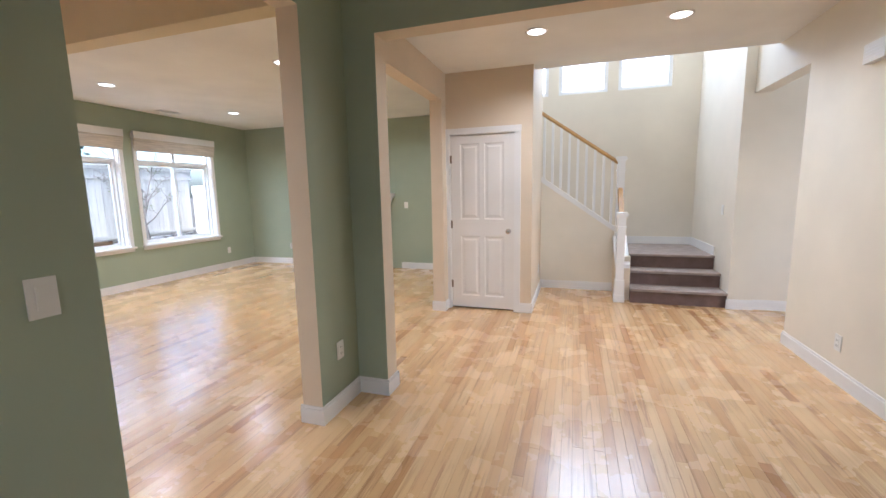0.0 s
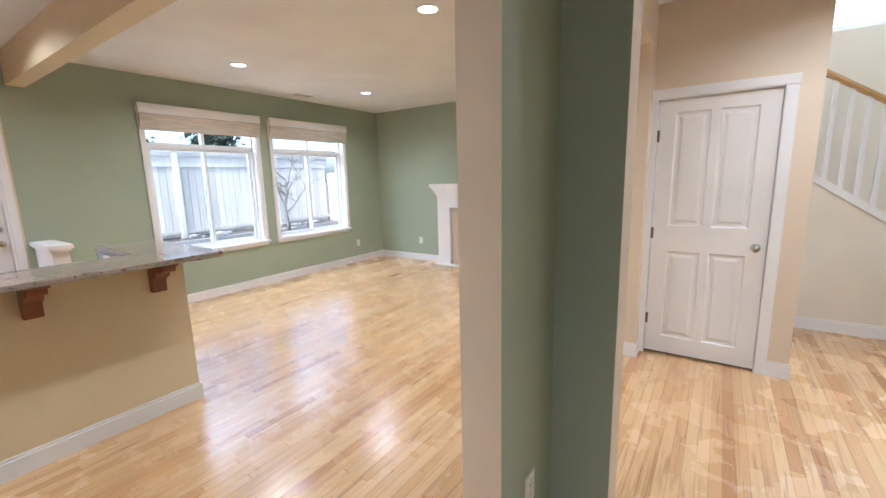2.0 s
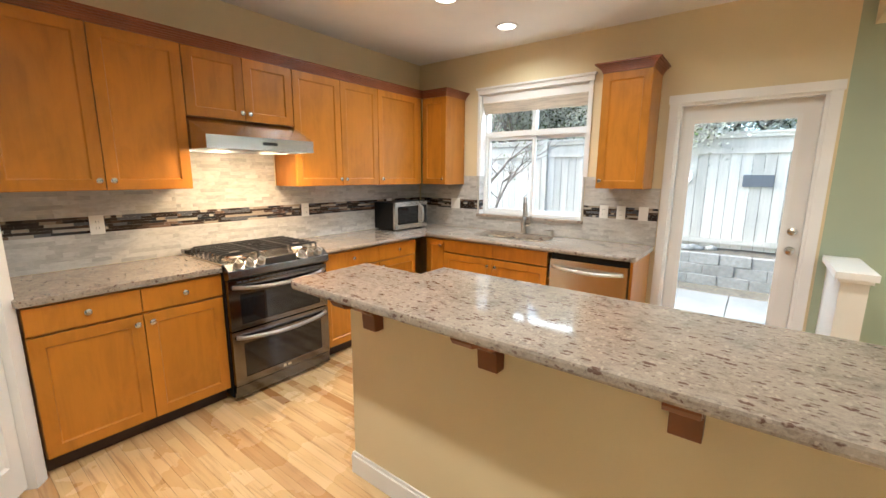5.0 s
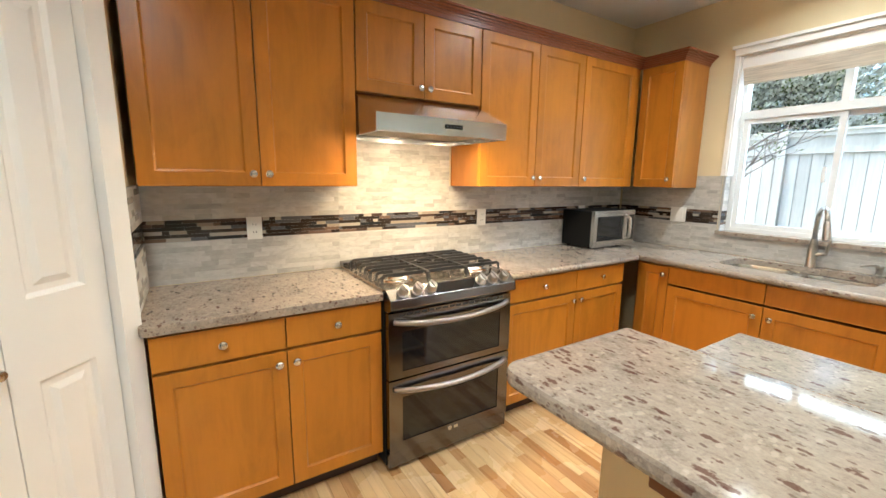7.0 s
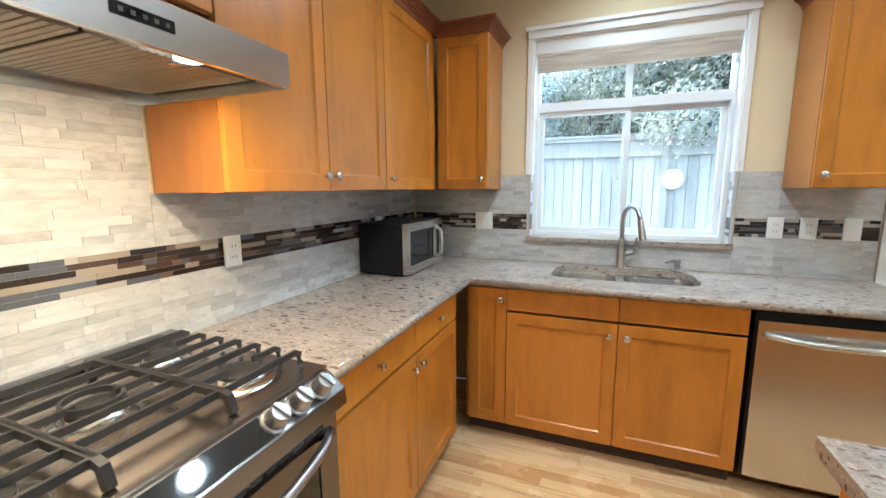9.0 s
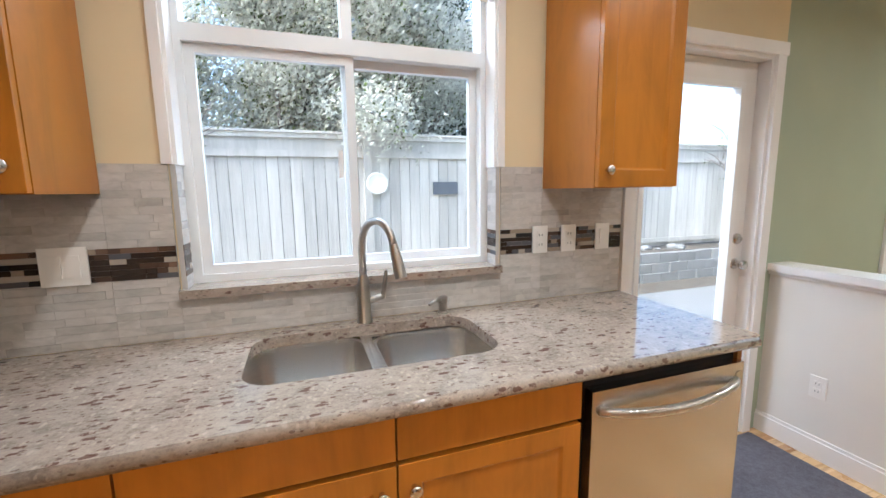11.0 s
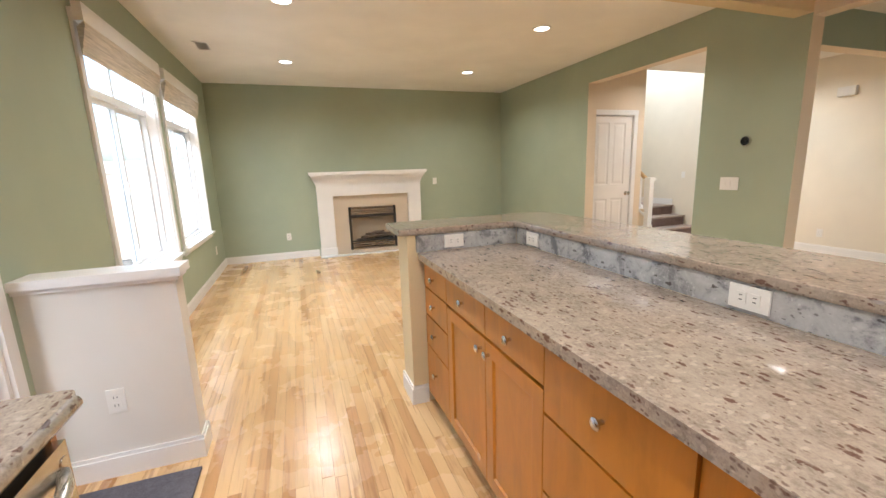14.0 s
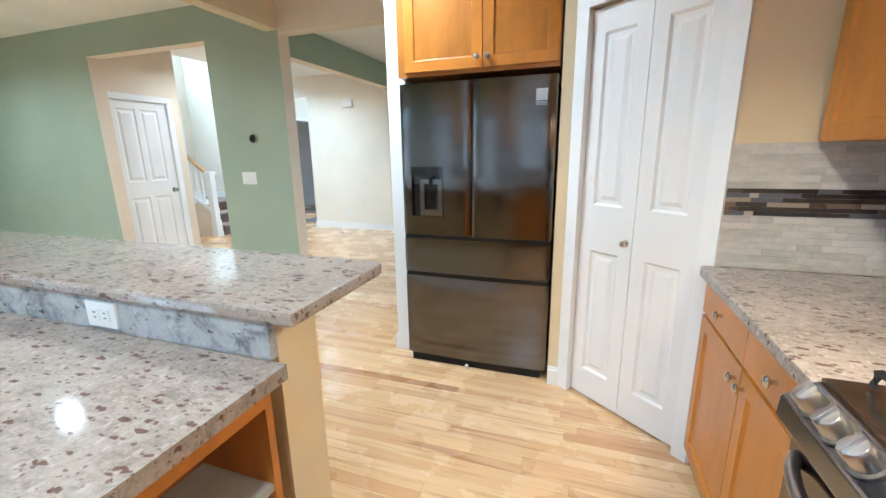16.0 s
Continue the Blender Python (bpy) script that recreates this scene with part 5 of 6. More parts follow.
part("case", bm, BLACKP, root, bevel=0.006)
bm = bmesh.new()
sash_pts = ((-0.24, 0.24, -0.155, -0.13, 0.012, 0.055), (-0.24, 0.24, -0.155, -0.13, 0.235, 0.275), (-0.24, -0.205, -0.155, -0.13, 0.055, 0.235), (0.10, 0.24, -0.155, -0.13, 0.055, 0.235))
for b in sash_pts:
    box(bm, *b)
part("front_frame", bm, STEELX, root)
bm = bmesh.new()
box(bm, -0.205, 0.10, -0.150, -0.13, 0.055, 0.235)
part("door_glass", bm, BLACKGLASS, root)
bm = bmesh.new()
box(bm, 0.155, 0.225, -0.158, -0.15, 0.05, 0.24)
part("control_panel", bm, BLACKGLASS, root)
bm = bmesh.new()
tube(bm, [(0.128, -0.155, 0.05), (0.128, -0.185, 0.075), (0.128, -0.19, 0.145), (0.128, -0.185, 0.215), (0.128, -0.155, 0.24)], 0.010, 10)
part("handle", bm, STEEL, root, smooth=True)
for k, (sx, sy) in enumerate(((-0.2, -0.1), (0.2, -0.1), (-0.2, 0.07), (0.2, 0.07))):
    bm = bmesh.new()
    lathe(bm, [(0.014, 0), (0.014, 0.013)], 10, Matrix.Translation((sx, sy, 0)))
    part("foot", bm, BLACKP, root)

# range hood
root = tagged(empty("range_hood", Matrix.Translation((-4.24, -1.69, 1.66))), "stainless steel under-cabinet range hood with light on", "range hood")
add = local(root)
hx0, hx1 = -4.618, -3.864
bm = bmesh.new()
prism(bm, [(-1.69, 1.70), (-1.69, 1.868), (-1.40, 1.868), (-1.13, 1.745), (-1.13, 1.665), (-1.145, 1.665), (-1.145, 1.70)], hx0, hx1, "yz")
add("canopy", bm, HOOD)
bm = bmesh.new()
box(bm, hx0, hx0 + 0.012, -1.69, -1.145, 1.662, 1.70)
box(bm, hx1 - 0.012, hx1, -1.69, -1.145, 1.662, 1.70)
box(bm, hx0 + 0.012, hx1 - 0.012, -1.69, -1.675, 1.662, 1.70)
add("rim", bm, HOOD)
for k in range(2):
    bm = bmesh.new()
    xa, pitch = hx0 + 0.025 + k * 0.355, 0.0174
    prof = [(xa, 1.698)]
    for i in range(20):
        prof += [(xa + i * pitch, 1.688), (xa + i * pitch + 0.012, 1.688), (xa + i * pitch + 0.0135, 1.691), (xa + i * pitch + 0.0165, 1.691)]
    prof += [(xa + 20 * pitch, 1.688), (xa + 20 * pitch, 1.698)]
    prism(bm, prof, -1.62, -1.24, "xz")
    fl = add("baffle_filter", bm, FILTER)
    bm = bmesh.new()
    lathe(bm, [(0.012, 1.684), (0.012, 1.689)], 14, Matrix.Translation((xa + 0.17, -1.27, 0)))
    part("filter_latch", bm, CHROME, fl)
bm = bmesh.new()
box(bm, -4.33, -4.225, -1.132, -1.128, 1.697, 1.718)
add("control_strip", bm, BLACKGLASS)
for i in range(5):
    bm = bmesh.new()
    box(bm, -4.32 + i * 0.019, -4.312 + i * 0.019, -1.1278, -1.1268, 1.703, 1.711)
    add("button", bm, SLOT)
for x in (-4.40, -4.08):
    bm = bmesh.new()
    lathe(bm, [(0.028, 1.678), (0.028, 1.684)], 18, Matrix.Translation((x, -1.19, 0)))
    add("lamp_lens", bm, LENS)
    dd = bpy.data.lights.new("hood_lamp", "AREA")
    dd.shape, dd.size, dd.energy, dd.color = "DISK", 0.05, 0.75, (1.0, 0.68, 0.38)
    lo = new("hood_lamp", dd)
    lo.matrix_world = look((x, -1.19, 1.672), (x, -1.24, 0.95))

# refrigerator
root = tagged(empty("refrigerator", Matrix.Translation((-2.472, -0.045, 0.0))), "black stainless four-door refrigerator with water dispenser", "refrigerator")
add = local(root)
fy0, fy1, xf = -0.437, 0.482, -2.447
bm = bmesh.new()
box(bm, -2.402, -1.66, fy0 + 0.008, fy1 - 0.008, 0.035, 1.765)
add("body", bm, BLACKP)


def bowed(bm, y0, y1):
    """Gives a fridge front its slight outward curve and rolled side edges."""
    for k in range(1, 14):
        bmesh.ops.bisect_plane(bm, geom=bm.verts[:] + bm.edges[:] + bm.faces[:], plane_co=(0, y0 + (y1 - y0) * (0.5 - 0.5 * math.cos(math.pi * k / 14)), 0), plane_no=(0, 1, 0))
    for v in bm.verts:
        if v.co.x < xf + 0.001:
            u = abs(2 * (v.co.y - y0) / (y1 - y0) - 1)
            v.co.x += 0.011 * u * u + 0.008 * u ** 14


def fdoor(y0, y1, z0, z1, nm):
    bm = bmesh.new()
    box(bm, xf, -2.407, y0, y1, z0, z1)
    bowed(bm, y0, y1)
    return add(nm, bm, DARKSTEEL, smooth=40)


ym = 0.035
rd = fdoor(fy0, ym - 0.003, 0.885, 1.785, "door")
ddp = (0.207, 0.419, 1.005, 1.307)
bm = bmesh.new()
holed(bm, (ym + 0.003, fy1, 0.885, 1.785), ddp, lambda u, w, d: (d, u, w), -2.407, xf)
bowed(bm, ym + 0.003, fy1)
ld = add("door", bm, DARKSTEEL, smooth=40)
bm = bmesh.new()
box(bm, -2.424, -2.408, ddp[0], ddp[1], ddp[2], ddp[3])
box(bm, xf + 0.002, -2.424, ddp[0], ddp[0] + 0.004, ddp[2], ddp[3])
box(bm, xf + 0.002, -2.424, ddp[1] - 0.004, ddp[1], ddp[2], ddp[3])
box(bm, xf + 0.002, -2.424, ddp[0] + 0.004, ddp[1] - 0.004, ddp[3] - 0.06, ddp[3])
add("dispenser", bm, BLACKGLASS, label="black dispenser recess")
bm = bmesh.new()
sash(bm, -2.440, -2.426, ddp[0] + 0.012, ddp[1] - 0.055, ddp[2] + 0.012, ddp[3] - 0.075, 0.028)
box(bm, xf + 0.006, -2.426, ddp[0] + 0.012, ddp[1] - 0.055, ddp[2] + 0.002, ddp[2] + 0.012)
add("dispenser_tray", bm, DARKSTEELX)
bm = bmesh.new()
tube(bm, [(-2.447, 0.29, ddp[3] - 0.06), (-2.447, 0.29, ddp[3] - 0.10)], 0.012, 12)
add("spout", bm, BLACKP)
fdoor(fy0, fy1, 0.640, 0.862, "drawer")
fdoor(fy0, fy1, 0.055, 0.612, "drawer")
for z in (0.8735, 0.626):
    bm = bmesh.new()
    box(bm, -2.442, -2.404, fy0 + 0.01, fy1 - 0.01, z - 0.012, z + 0.012)
    add("grip_channel", bm, BLACKP)
bm = bmesh.new()
box(bm, -2.432, -1.7, fy0 + 0.03, fy1 - 0.03, 0, 0.05)
add("plinth", bm, BLACKP)
bm = bmesh.new()
box(bm, xf - 0.0012, xf, -0.385, -0.325, 1.655, 1.715)
for i in range(3):
    box(bm, xf - 0.0012, xf, -0.385, -0.325, 1.632 + i * 0.007, 1.635 + i * 0.007)
add("sticker", bm, mat("grey_sticker", (0.42, 0.43, 0.44), 0.4))
bm = bmesh.new()
lathe(bm, [(0.012, 0), (0.012, 0.03)], 10, Matrix.Translation((-2.462, 0.06, 0)))
add("foot", bm, PLATE)

# ---- gas range ----
root = tagged(empty("gas_range", Matrix.Translation((-4.24, -1.05, 0))), "black stainless slide-in gas range with double oven", "range")
add = local(root)
rx0, rx1, yb, yf = -4.616, -3.866, -1.67, -1.075
rc = (rx0 + rx1) / 2
bm = bmesh.new()
box(bm, rx0, rx1, yb, yf, 0.03, 0.90)
add("body", bm, BLACKP)
bm = bmesh.new()
box(bm, rx0 - 0.012, rx1 + 0.012, yb, yf + 0.005, 0.934, 0.948)
add("cooktop", bm, COOK, bevel=0.003)
bm = bmesh.new()
box(bm, rx0 - 0.012, rx1 + 0.012, yb - 0.01, yb + 0.055, 0.948, 0.972)
add("rear_trim", bm, DARKSTEELX, bevel=0.005)
for i in range(3):
    bm = bmesh.new()
    a = rx0 + 0.04 + i * 0.235
    box(bm, a, a + 0.20, yb + 0.012, yb + 0.036, 0.9725, 0.974)
    add("rear_vent", bm, SLOT)
bm = bmesh.new()
prism(bm, [(yf, 0.84), (yf, 0.945), (yf + 0.018, 0.945), (yf + 0.072, 0.905), (yf + 0.075, 0.86), (yf + 0.045, 0.84)], rx0, rx1, "yz")
add("control_panel", bm, DARKSTEELX, bevel=0.004)
nrm = Vector((0, 0.045, 0.054)).normalized()
bm = bmesh.new()
for b in ((rc - 0.13, rc + 0.13),):
    p0, p1 = Vector((0, yf + 0.022, 0.9435)), Vector((0, yf + 0.068, 0.9095))
    vs = [bm.verts.new(p) for p in ((b[0], *(p0 + nrm * 0.0015).yz), (b[1], *(p0 + nrm * 0.0015).yz), (b[1], *(p1 + nrm * 0.0015).yz), (b[0], *(p1 + nrm * 0.0015).yz))]
    bm.faces.new(vs)
    r = bmesh.ops.extrude_face_region(bm, geom=bm.faces[:])
    bmesh.ops.translate(bm, verts=[v for v in r["geom"] if isinstance(v, bmesh.types.BMVert)], vec=-nrm * 0.002)
    bmesh.ops.recalc_face_normals(bm, faces=bm.faces)
add("display", bm, BLACKGLASS)
for i, x in enumerate((rx1 - 0.075, rx1 - 0.15, rx1 - 0.225, rx0 + 0.225, rx0 + 0.15, rx0 + 0.075)):
    bm = bmesh.new()
    c = Vector((x, yf + 0.046, 0.928))
    q = nrm.to_track_quat("Z", "Y").to_matrix().to_4x4()
    lathe(bm, [(0.029, 0), (0.029, 0.006), (0.024, 0.008), (0.023, 0.036), (0.020, 0.040), (0.006, 0.0405)], 22, Matrix.Translation(c) @ q)
    kn = add("control_knob", bm, KNOB, label="steel burner knob", smooth=40)
    bm = bmesh.new()
    box(bm, -0.005, 0.005, -0.022, 0.022, 0.038, 0.048)
    bmesh.ops.transform(bm, matrix=Matrix.Translation(c) @ q @ Matrix.Rotation(0.3, 4, "Z"), verts=bm.verts)
    part("grip", bm, KNOB, kn, bevel=0.002)
# oven doors
for z0, z1, wz0, wz1, hz, bow in ((0.50, 0.832, 0.535, 0.735, 0.790, 0.0), (0.115, 0.492, 0.165, 0.40, 0.452, 0.0)):
    bm = bmesh.new()
    holed(bm, (rx0 + 0.004, rx1 - 0.004, z0, z1), (rx0 + 0.075, rx1 - 0.075, wz0, wz1), lambda u, w, d: (u, yf + d, w), 0.0, 0.04)
    dr = add("oven_door", bm, DARKSTEEL)
    bm = bmesh.new()
    box(bm, rx0 + 0.075, rx1 - 0.075, yf + 0.002, yf + 0.036, wz0, wz1)
    add("oven_window", bm, BLACKGLASS)
    bm = bmesh.new()
    n = 16
    pts = [(rx0 + 0.03 + (rx1 - rx0 - 0.06) * k / n, yf + 0.04 + 0.052 * math.sin(math.pi * k / n) ** 0.5, hz - 0.022 * math.sin(math.pi * k / n)) for k in range(n + 1)]
    tube(bm, pts, 0.0135, 12)
    add("oven_handle", bm, HANDLE, label="bowed steel oven handle", smooth=True)
for i in range(16):
    bm = bmesh.new()
    box(bm, rx0 + 0.06 + i * 0.040, rx0 + 0.088 + i * 0.040, yf + 0.0385, yf + 0.0412, 0.815, 0.826)
    add("vent_slot", bm, SLOT)
bm = bmesh.new()
box(bm, rx0 + 0.004, rx1 - 0.004, yf, yf + 0.032, 0.03, 0.108)
add("bottom_panel", bm, DARKSTEEL, bevel=0.003)
bm = bmesh.new()
lathe(bm, [(0.013, 0), (0.012, 0.001)], 16, Matrix.Translation((rc + 0.02, yf + 0.040, 0.14)) @ Matrix.Rotation(radians(-90), 4, "X"))
box(bm, rc - 0.03, rc - 0.004, yf + 0.040, yf + 0.041, 0.131, 0.149)
add("badge", bm, CHROME)
# burners and grates
for bx, by, r in ((rx0 + 0.14, -1.50, 0.042), (rx0 + 0.14, -1.22, 0.052), (rc, -1.36, 0.050), (rx1 - 0.14, -1.50, 0.046), (rx1 - 0.14, -1.22, 0.056)):
    bm = bmesh.new()
    lathe(bm, [(r * 1.65, 0.9485), (r * 1.55, 0.954), (r * 1.2, 0.957), (r * 1.05, 0.968), (r * 0.95, 0.971)], 24, Matrix.Translation((bx, by, 0)))
    bn = add("burner", bm, CHROME, smooth=40)
    bm = bmesh.new()
    lathe(bm, [(r * 0.98, 0.971), (r * 0.98, 0.977), (r * 0.85, 0.980), (r * 0.3, 0.9805)], 24, Matrix.Translation((bx, by, 0)))
    add("burner_cap", bm, IRON, smooth=40)
GZ = 0.992
w3 = (rx1 - rx0 - 0.05) / 3
BURNERS = ((rx0 + 0.14, -1.50), (rx0 + 0.14, -1.22), (rc, -1.36), (rx1 - 0.14, -1.50), (rx1 - 0.14, -1.22))


def cast_bar(bm, pts, w=0.0052, h=0.0075):
    """A cast bar with a flat top along points."""
    pts = [Vector(p) for p in pts]
    rings = []
    for i, p in enumerate(pts):
        d = (pts[min(i + 1, len(pts) - 1)] - pts[max(i - 1, 0)]).normalized()
        side = d.cross(Vector((0, 0, 1)))
        side = side.normalized() if side.length > 0.1 else Vector((0, 1, 0))
        up = side.cross(d)
        rings.append([bm.verts.new(p + side * a * w + up * c * h) for a, c in ((-1, -1), (1, -1), (0.7, 1), (-0.7, 1))])
    for q, v in zip(rings, rings[1:]):
        for k in range(4):
            bm.faces.new((q[k], q[(k + 1) % 4], v[(k + 1) % 4], v[k]))
    bm.faces.new(rings[0][::-1])
    bm.faces.new(rings[-1])


for g in range(3):
    x0 = rx0 + 0.025 + g * w3 + 0.003
    x1 = x0 + w3 - 0.006
    y0, y1 = -1.60, -1.10
    bm = bmesh.new()
    inner = [x1] if g == 0 else [x0] if g == 2 else [x0, x1]
    for sx in inner:
        cast_bar(bm, [(sx, y0, 0.952), (sx, y0 + 0.012, GZ - 0.004), (sx, y0 + 0.03, GZ), (sx, y1 - 0.03, GZ), (sx, y1 - 0.012, GZ - 0.004), (sx, y1, 0.952)], 0.0065)
    for k in range(7):
        y = y0 + 0.035 + (y1 - y0 - 0.07) * k / 6
        near = [bx for bx, by in BURNERS if x0 < bx < x1 and abs(by - y) < 0.045]
        spans = [(x0, near[0] - 0.035), (near[0] + 0.035, x1)] if near else [(x0, x1)]
        for a, c in spans:
            pts = [(a, y, GZ), (c, y, GZ)]
            if g == 0 and a == x0:
                pts = [(x0 - 0.012, y, 0.954), (x0 - 0.010, y, GZ - 0.008), (x0 + 0.004, y, GZ)] + pts[1:]
            if g == 2 and c == x1:
                pts = pts[:1] + [(x1 - 0.004, y, GZ), (x1 + 0.010, y, GZ - 0.008), (x1 + 0.012, y, 0.954)]
            cast_bar(bm, pts)
    if g == 1:
        ring = [(rc + 0.052 * math.cos(a), -1.36 + 0.052 * math.sin(a), GZ - 0.001) for a in [2 * math.pi * k / 18 for k in range(19)]]
        cast_bar(bm, ring, 0.0045, 0.006)
    bmesh.ops.recalc_face_normals(bm, faces=bm.faces)
    add("grate", bm, IRON, label="black cast iron grate")

# ---- island walls, bar top, corbels ----
bm = bmesh.new()
box(bm, -4.085, -3.94, 0.065, 2.22, 0, 1.024)
box(bm, -4.79, -4.085, 2.01, 2.22, 0, 1.024)
tagged(link("island_wall", bm, CREAM), "cream painted low wall of the kitchen island", "wall", kind="structure")
baseboard("baseboard_island", [(-3.94, 0.065, -3.94, 2.22, 1, 0), (-4.085, 0.065, -3.926, 0.065, 0, -1), (-4.804, 2.22, -3.926, 2.22, 0, 1), (-4.79, 1.996, -4.79, 2.22, -1, 0), (-4.79, 2.01, -4.70, 2.01, 0, -1)])
bm = bmesh.new()
slab(bm, rounded([(-4.12, -0.015), (-3.665, -0.015), (-3.665, 2.385), (-4.84, 2.385), (-4.84, 2.0), (-4.12, 2.0)], 0.055, (1, 2, 3)), 1.026, 1.062)
tagged(link("bar_top", bm, GRANITE, bevel=0.010), "raised L-shaped cream granite bar top on the island", "worktop")
bm = bmesh.new()
box(bm, -4.738, -4.112, 0.02, 1.985, CZ0, CZ1)
tagged(link("worktop", bm, GRANITE, bevel=0.008), "cream granite island worktop", "worktop")
bm = bmesh.new()
box(bm, -4.110, -4.087, 0.065, 1.985, CZ1 + 0.0005, 1.025)
tagged(link("upstand", bm, GRANITE_EDGE), "grey mottled granite upstand behind the island worktop", "upstand")
bm = bmesh.new()
box(bm, -4.74, -4.112, 1.985, 2.008, CZ1 + 0.0005, 1.025)
tagged(link("upstand", bm, GRANITE_EDGE), "grey mottled granite upstand at the end of the island worktop", "upstand")
for x, y, face in ((-4.111, 0.62, "-x"), (-4.111, 1.80, "-x"), (-4.52, 1.984, "-y")):
    plate("power_outlet", x, y, 0.982, face, 0.116, 0.072, SOCKH, "white power outlet in the granite upstand", "outlet")


def corbel(y):
    root = tagged(empty("corbel", Matrix.Translation((-3.94, y, 1.024))), "dark stained wooden corbel under the bar top", "corbel", "corbels under the bar top")
    bm = bmesh.new()
    prof = [(0, 0), (0.22, 0), (0.22, -0.03), (0.208, -0.048), (0.18, -0.055), (0.15, -0.048), (0.128, -0.058), (0.115, -0.085), (0.09, -0.102), (0.068, -0.105), (0.056, -0.125), (0.05, -0.195), (0, -0.195)]
    prism(bm, prof, -0.04, 0.04, "xz")
    part("bracket", bm, DARKWOOD, root, bevel=0.003)
    bm = bmesh.new()
    box(bm, 0, 0.235, -0.048, 0.048, -0.014, 0)
    part("top_plate", bm, DARKWOOD, root, bevel=0.002)
    return root


for y in (0.25, 0.86, 1.465, 2.05):
    corbel(y)

# ---- outside: patio, planting bed wall, fence, trees ----
GZ0 = -0.14
CONC = mat("concrete_patio", (0.46, 0.45, 0.43), 0.85)
t = Tree(CONC)
_f = t.maths("ADD", t.maths("MULTIPLY", t.noise(t.coords(), 1.2, 5), 0.6), t.maths("MULTIPLY", t.noise(t.coords(), 60, 3), 0.4))
t.put("Base Color", t.ramp(_f, [(0.35, (0.15, 0.148, 0.146)), (0.65, (0.235, 0.232, 0.228))]))
t.bump(_f, 0.3, 0.004)
SOIL = mat("soil_and_mulch", (0.10, 0.085, 0.07), 0.95)
t = Tree(SOIL)
_f = t.noise(t.coords(), 35, 6)
t.put("Base Color", t.ramp(_f, [(0.35, (0.05, 0.042, 0.035)), (0.7, (0.20, 0.17, 0.13))]))
t.bump(_f, 1.0, 0.02)
bm = bmesh.new()
box(bm, -400, 400, -400, 400, GZ0 - 0.3, GZ0 - 0.02)
tagged(link("ground", bm, SOIL), "dark earth and mulch behind the house", "ground", kind="structure")
bm = bmesh.new()
for i in range(6):
    for j in range(2):
        box(bm, -9.55 + j * 1.43, -8.13 + j * 1.44, -3.0 + i * 2.2, -0.812 + i * 2.2, GZ0 - 0.08, GZ0)
tagged(link("pavement", bm, CONC), "pale concrete patio slabs", "patio", kind="structure")

BLOCK = mat("grey_wall_block", (0.26, 0.25, 0.24), 0.9)
t = Tree(BLOCK)
_f = t.noise(t.coords(), 22, 6)
_c = t.ramp(_f, [(0.3, (0.20, 0.195, 0.19)), (0.7, (0.30, 0.29, 0.28))])
t.put("Base Color", t.n("HueSaturation", {"Color": _c, "Value": t.span(t.n("ObjectInfo").outputs["Random"], 0.90, 1.08)}).outputs[0])
t.bump(_f, 0.4, 0.008)
root = tagged(empty("retaining_wall", Matrix.Translation((-10.2, 3, GZ0))), "low grey block retaining wall below the fence", "retaining wall")
rr = random.Random(4)
blocks = []
for k in range(5):
    bm = bmesh.new()
    L = 0.40
    box(bm, 0, 0.24, 0, L - 0.006, 0, 0.162)
    for v in bm.verts:
        v.co += Vector((rr.uniform(-0.012, 0.012), 0, rr.uniform(-0.004, 0.004)))
    bmesh.ops.bevel(bm, geom=bm.edges[:], offset=0.005, segments=1, affect="EDGES")
    me = bpy.data.meshes.new("block")
    bm.to_mesh(me)
    bm.free()
    me.materials.append(BLOCK)
    blocks.append(me)
for row in range(3):
    for i in range(40):
        ob = new("block", rr.choice(blocks))
        ob.parent = root
        ob.matrix_parent_inverse = root.matrix_world.inverted()
        ob.location = (-10.42 + 0.02 * (2 - row) + rr.uniform(-0.008, 0.008), -6.0 + i * 0.40 + (row % 2) * 0.2, GZ0 - 0.03 + row * 0.165)
bm = bmesh.new()
box(bm, -30, -10.30, -30, 30, GZ0 - 0.1, 0.33)
tagged(link("ground_raised_bed", bm, SOIL), "raised bed of dark soil behind the retaining wall", "ground", kind="structure")

FENCE = mat("weathered_fence_board", (0.50, 0.46, 0.42), 0.85)
t = Tree(FENCE)
_r = t.n("ObjectInfo").outputs["Random"]
_g = t.noise(t.coords((24, 24, 1.4)), 1.0, 6, 0.6, 0.4)
_w = t.noise(t.coords((3, 3, 0.8)), 1.0, 3)
_c = t.ramp(t.maths("ADD", t.maths("MULTIPLY", _g, 0.5), t.maths("MULTIPLY", _w, 0.5)), [(0.35, (0.45, 0.425, 0.385)), (0.65, (0.62, 0.59, 0.54))])
t.put("Base Color", t.n("HueSaturation", {"Color": _c, "Value": t.span(_r, 0.85, 1.15)}).outputs[0])
t.bump(_g, 0.4, 0.004)


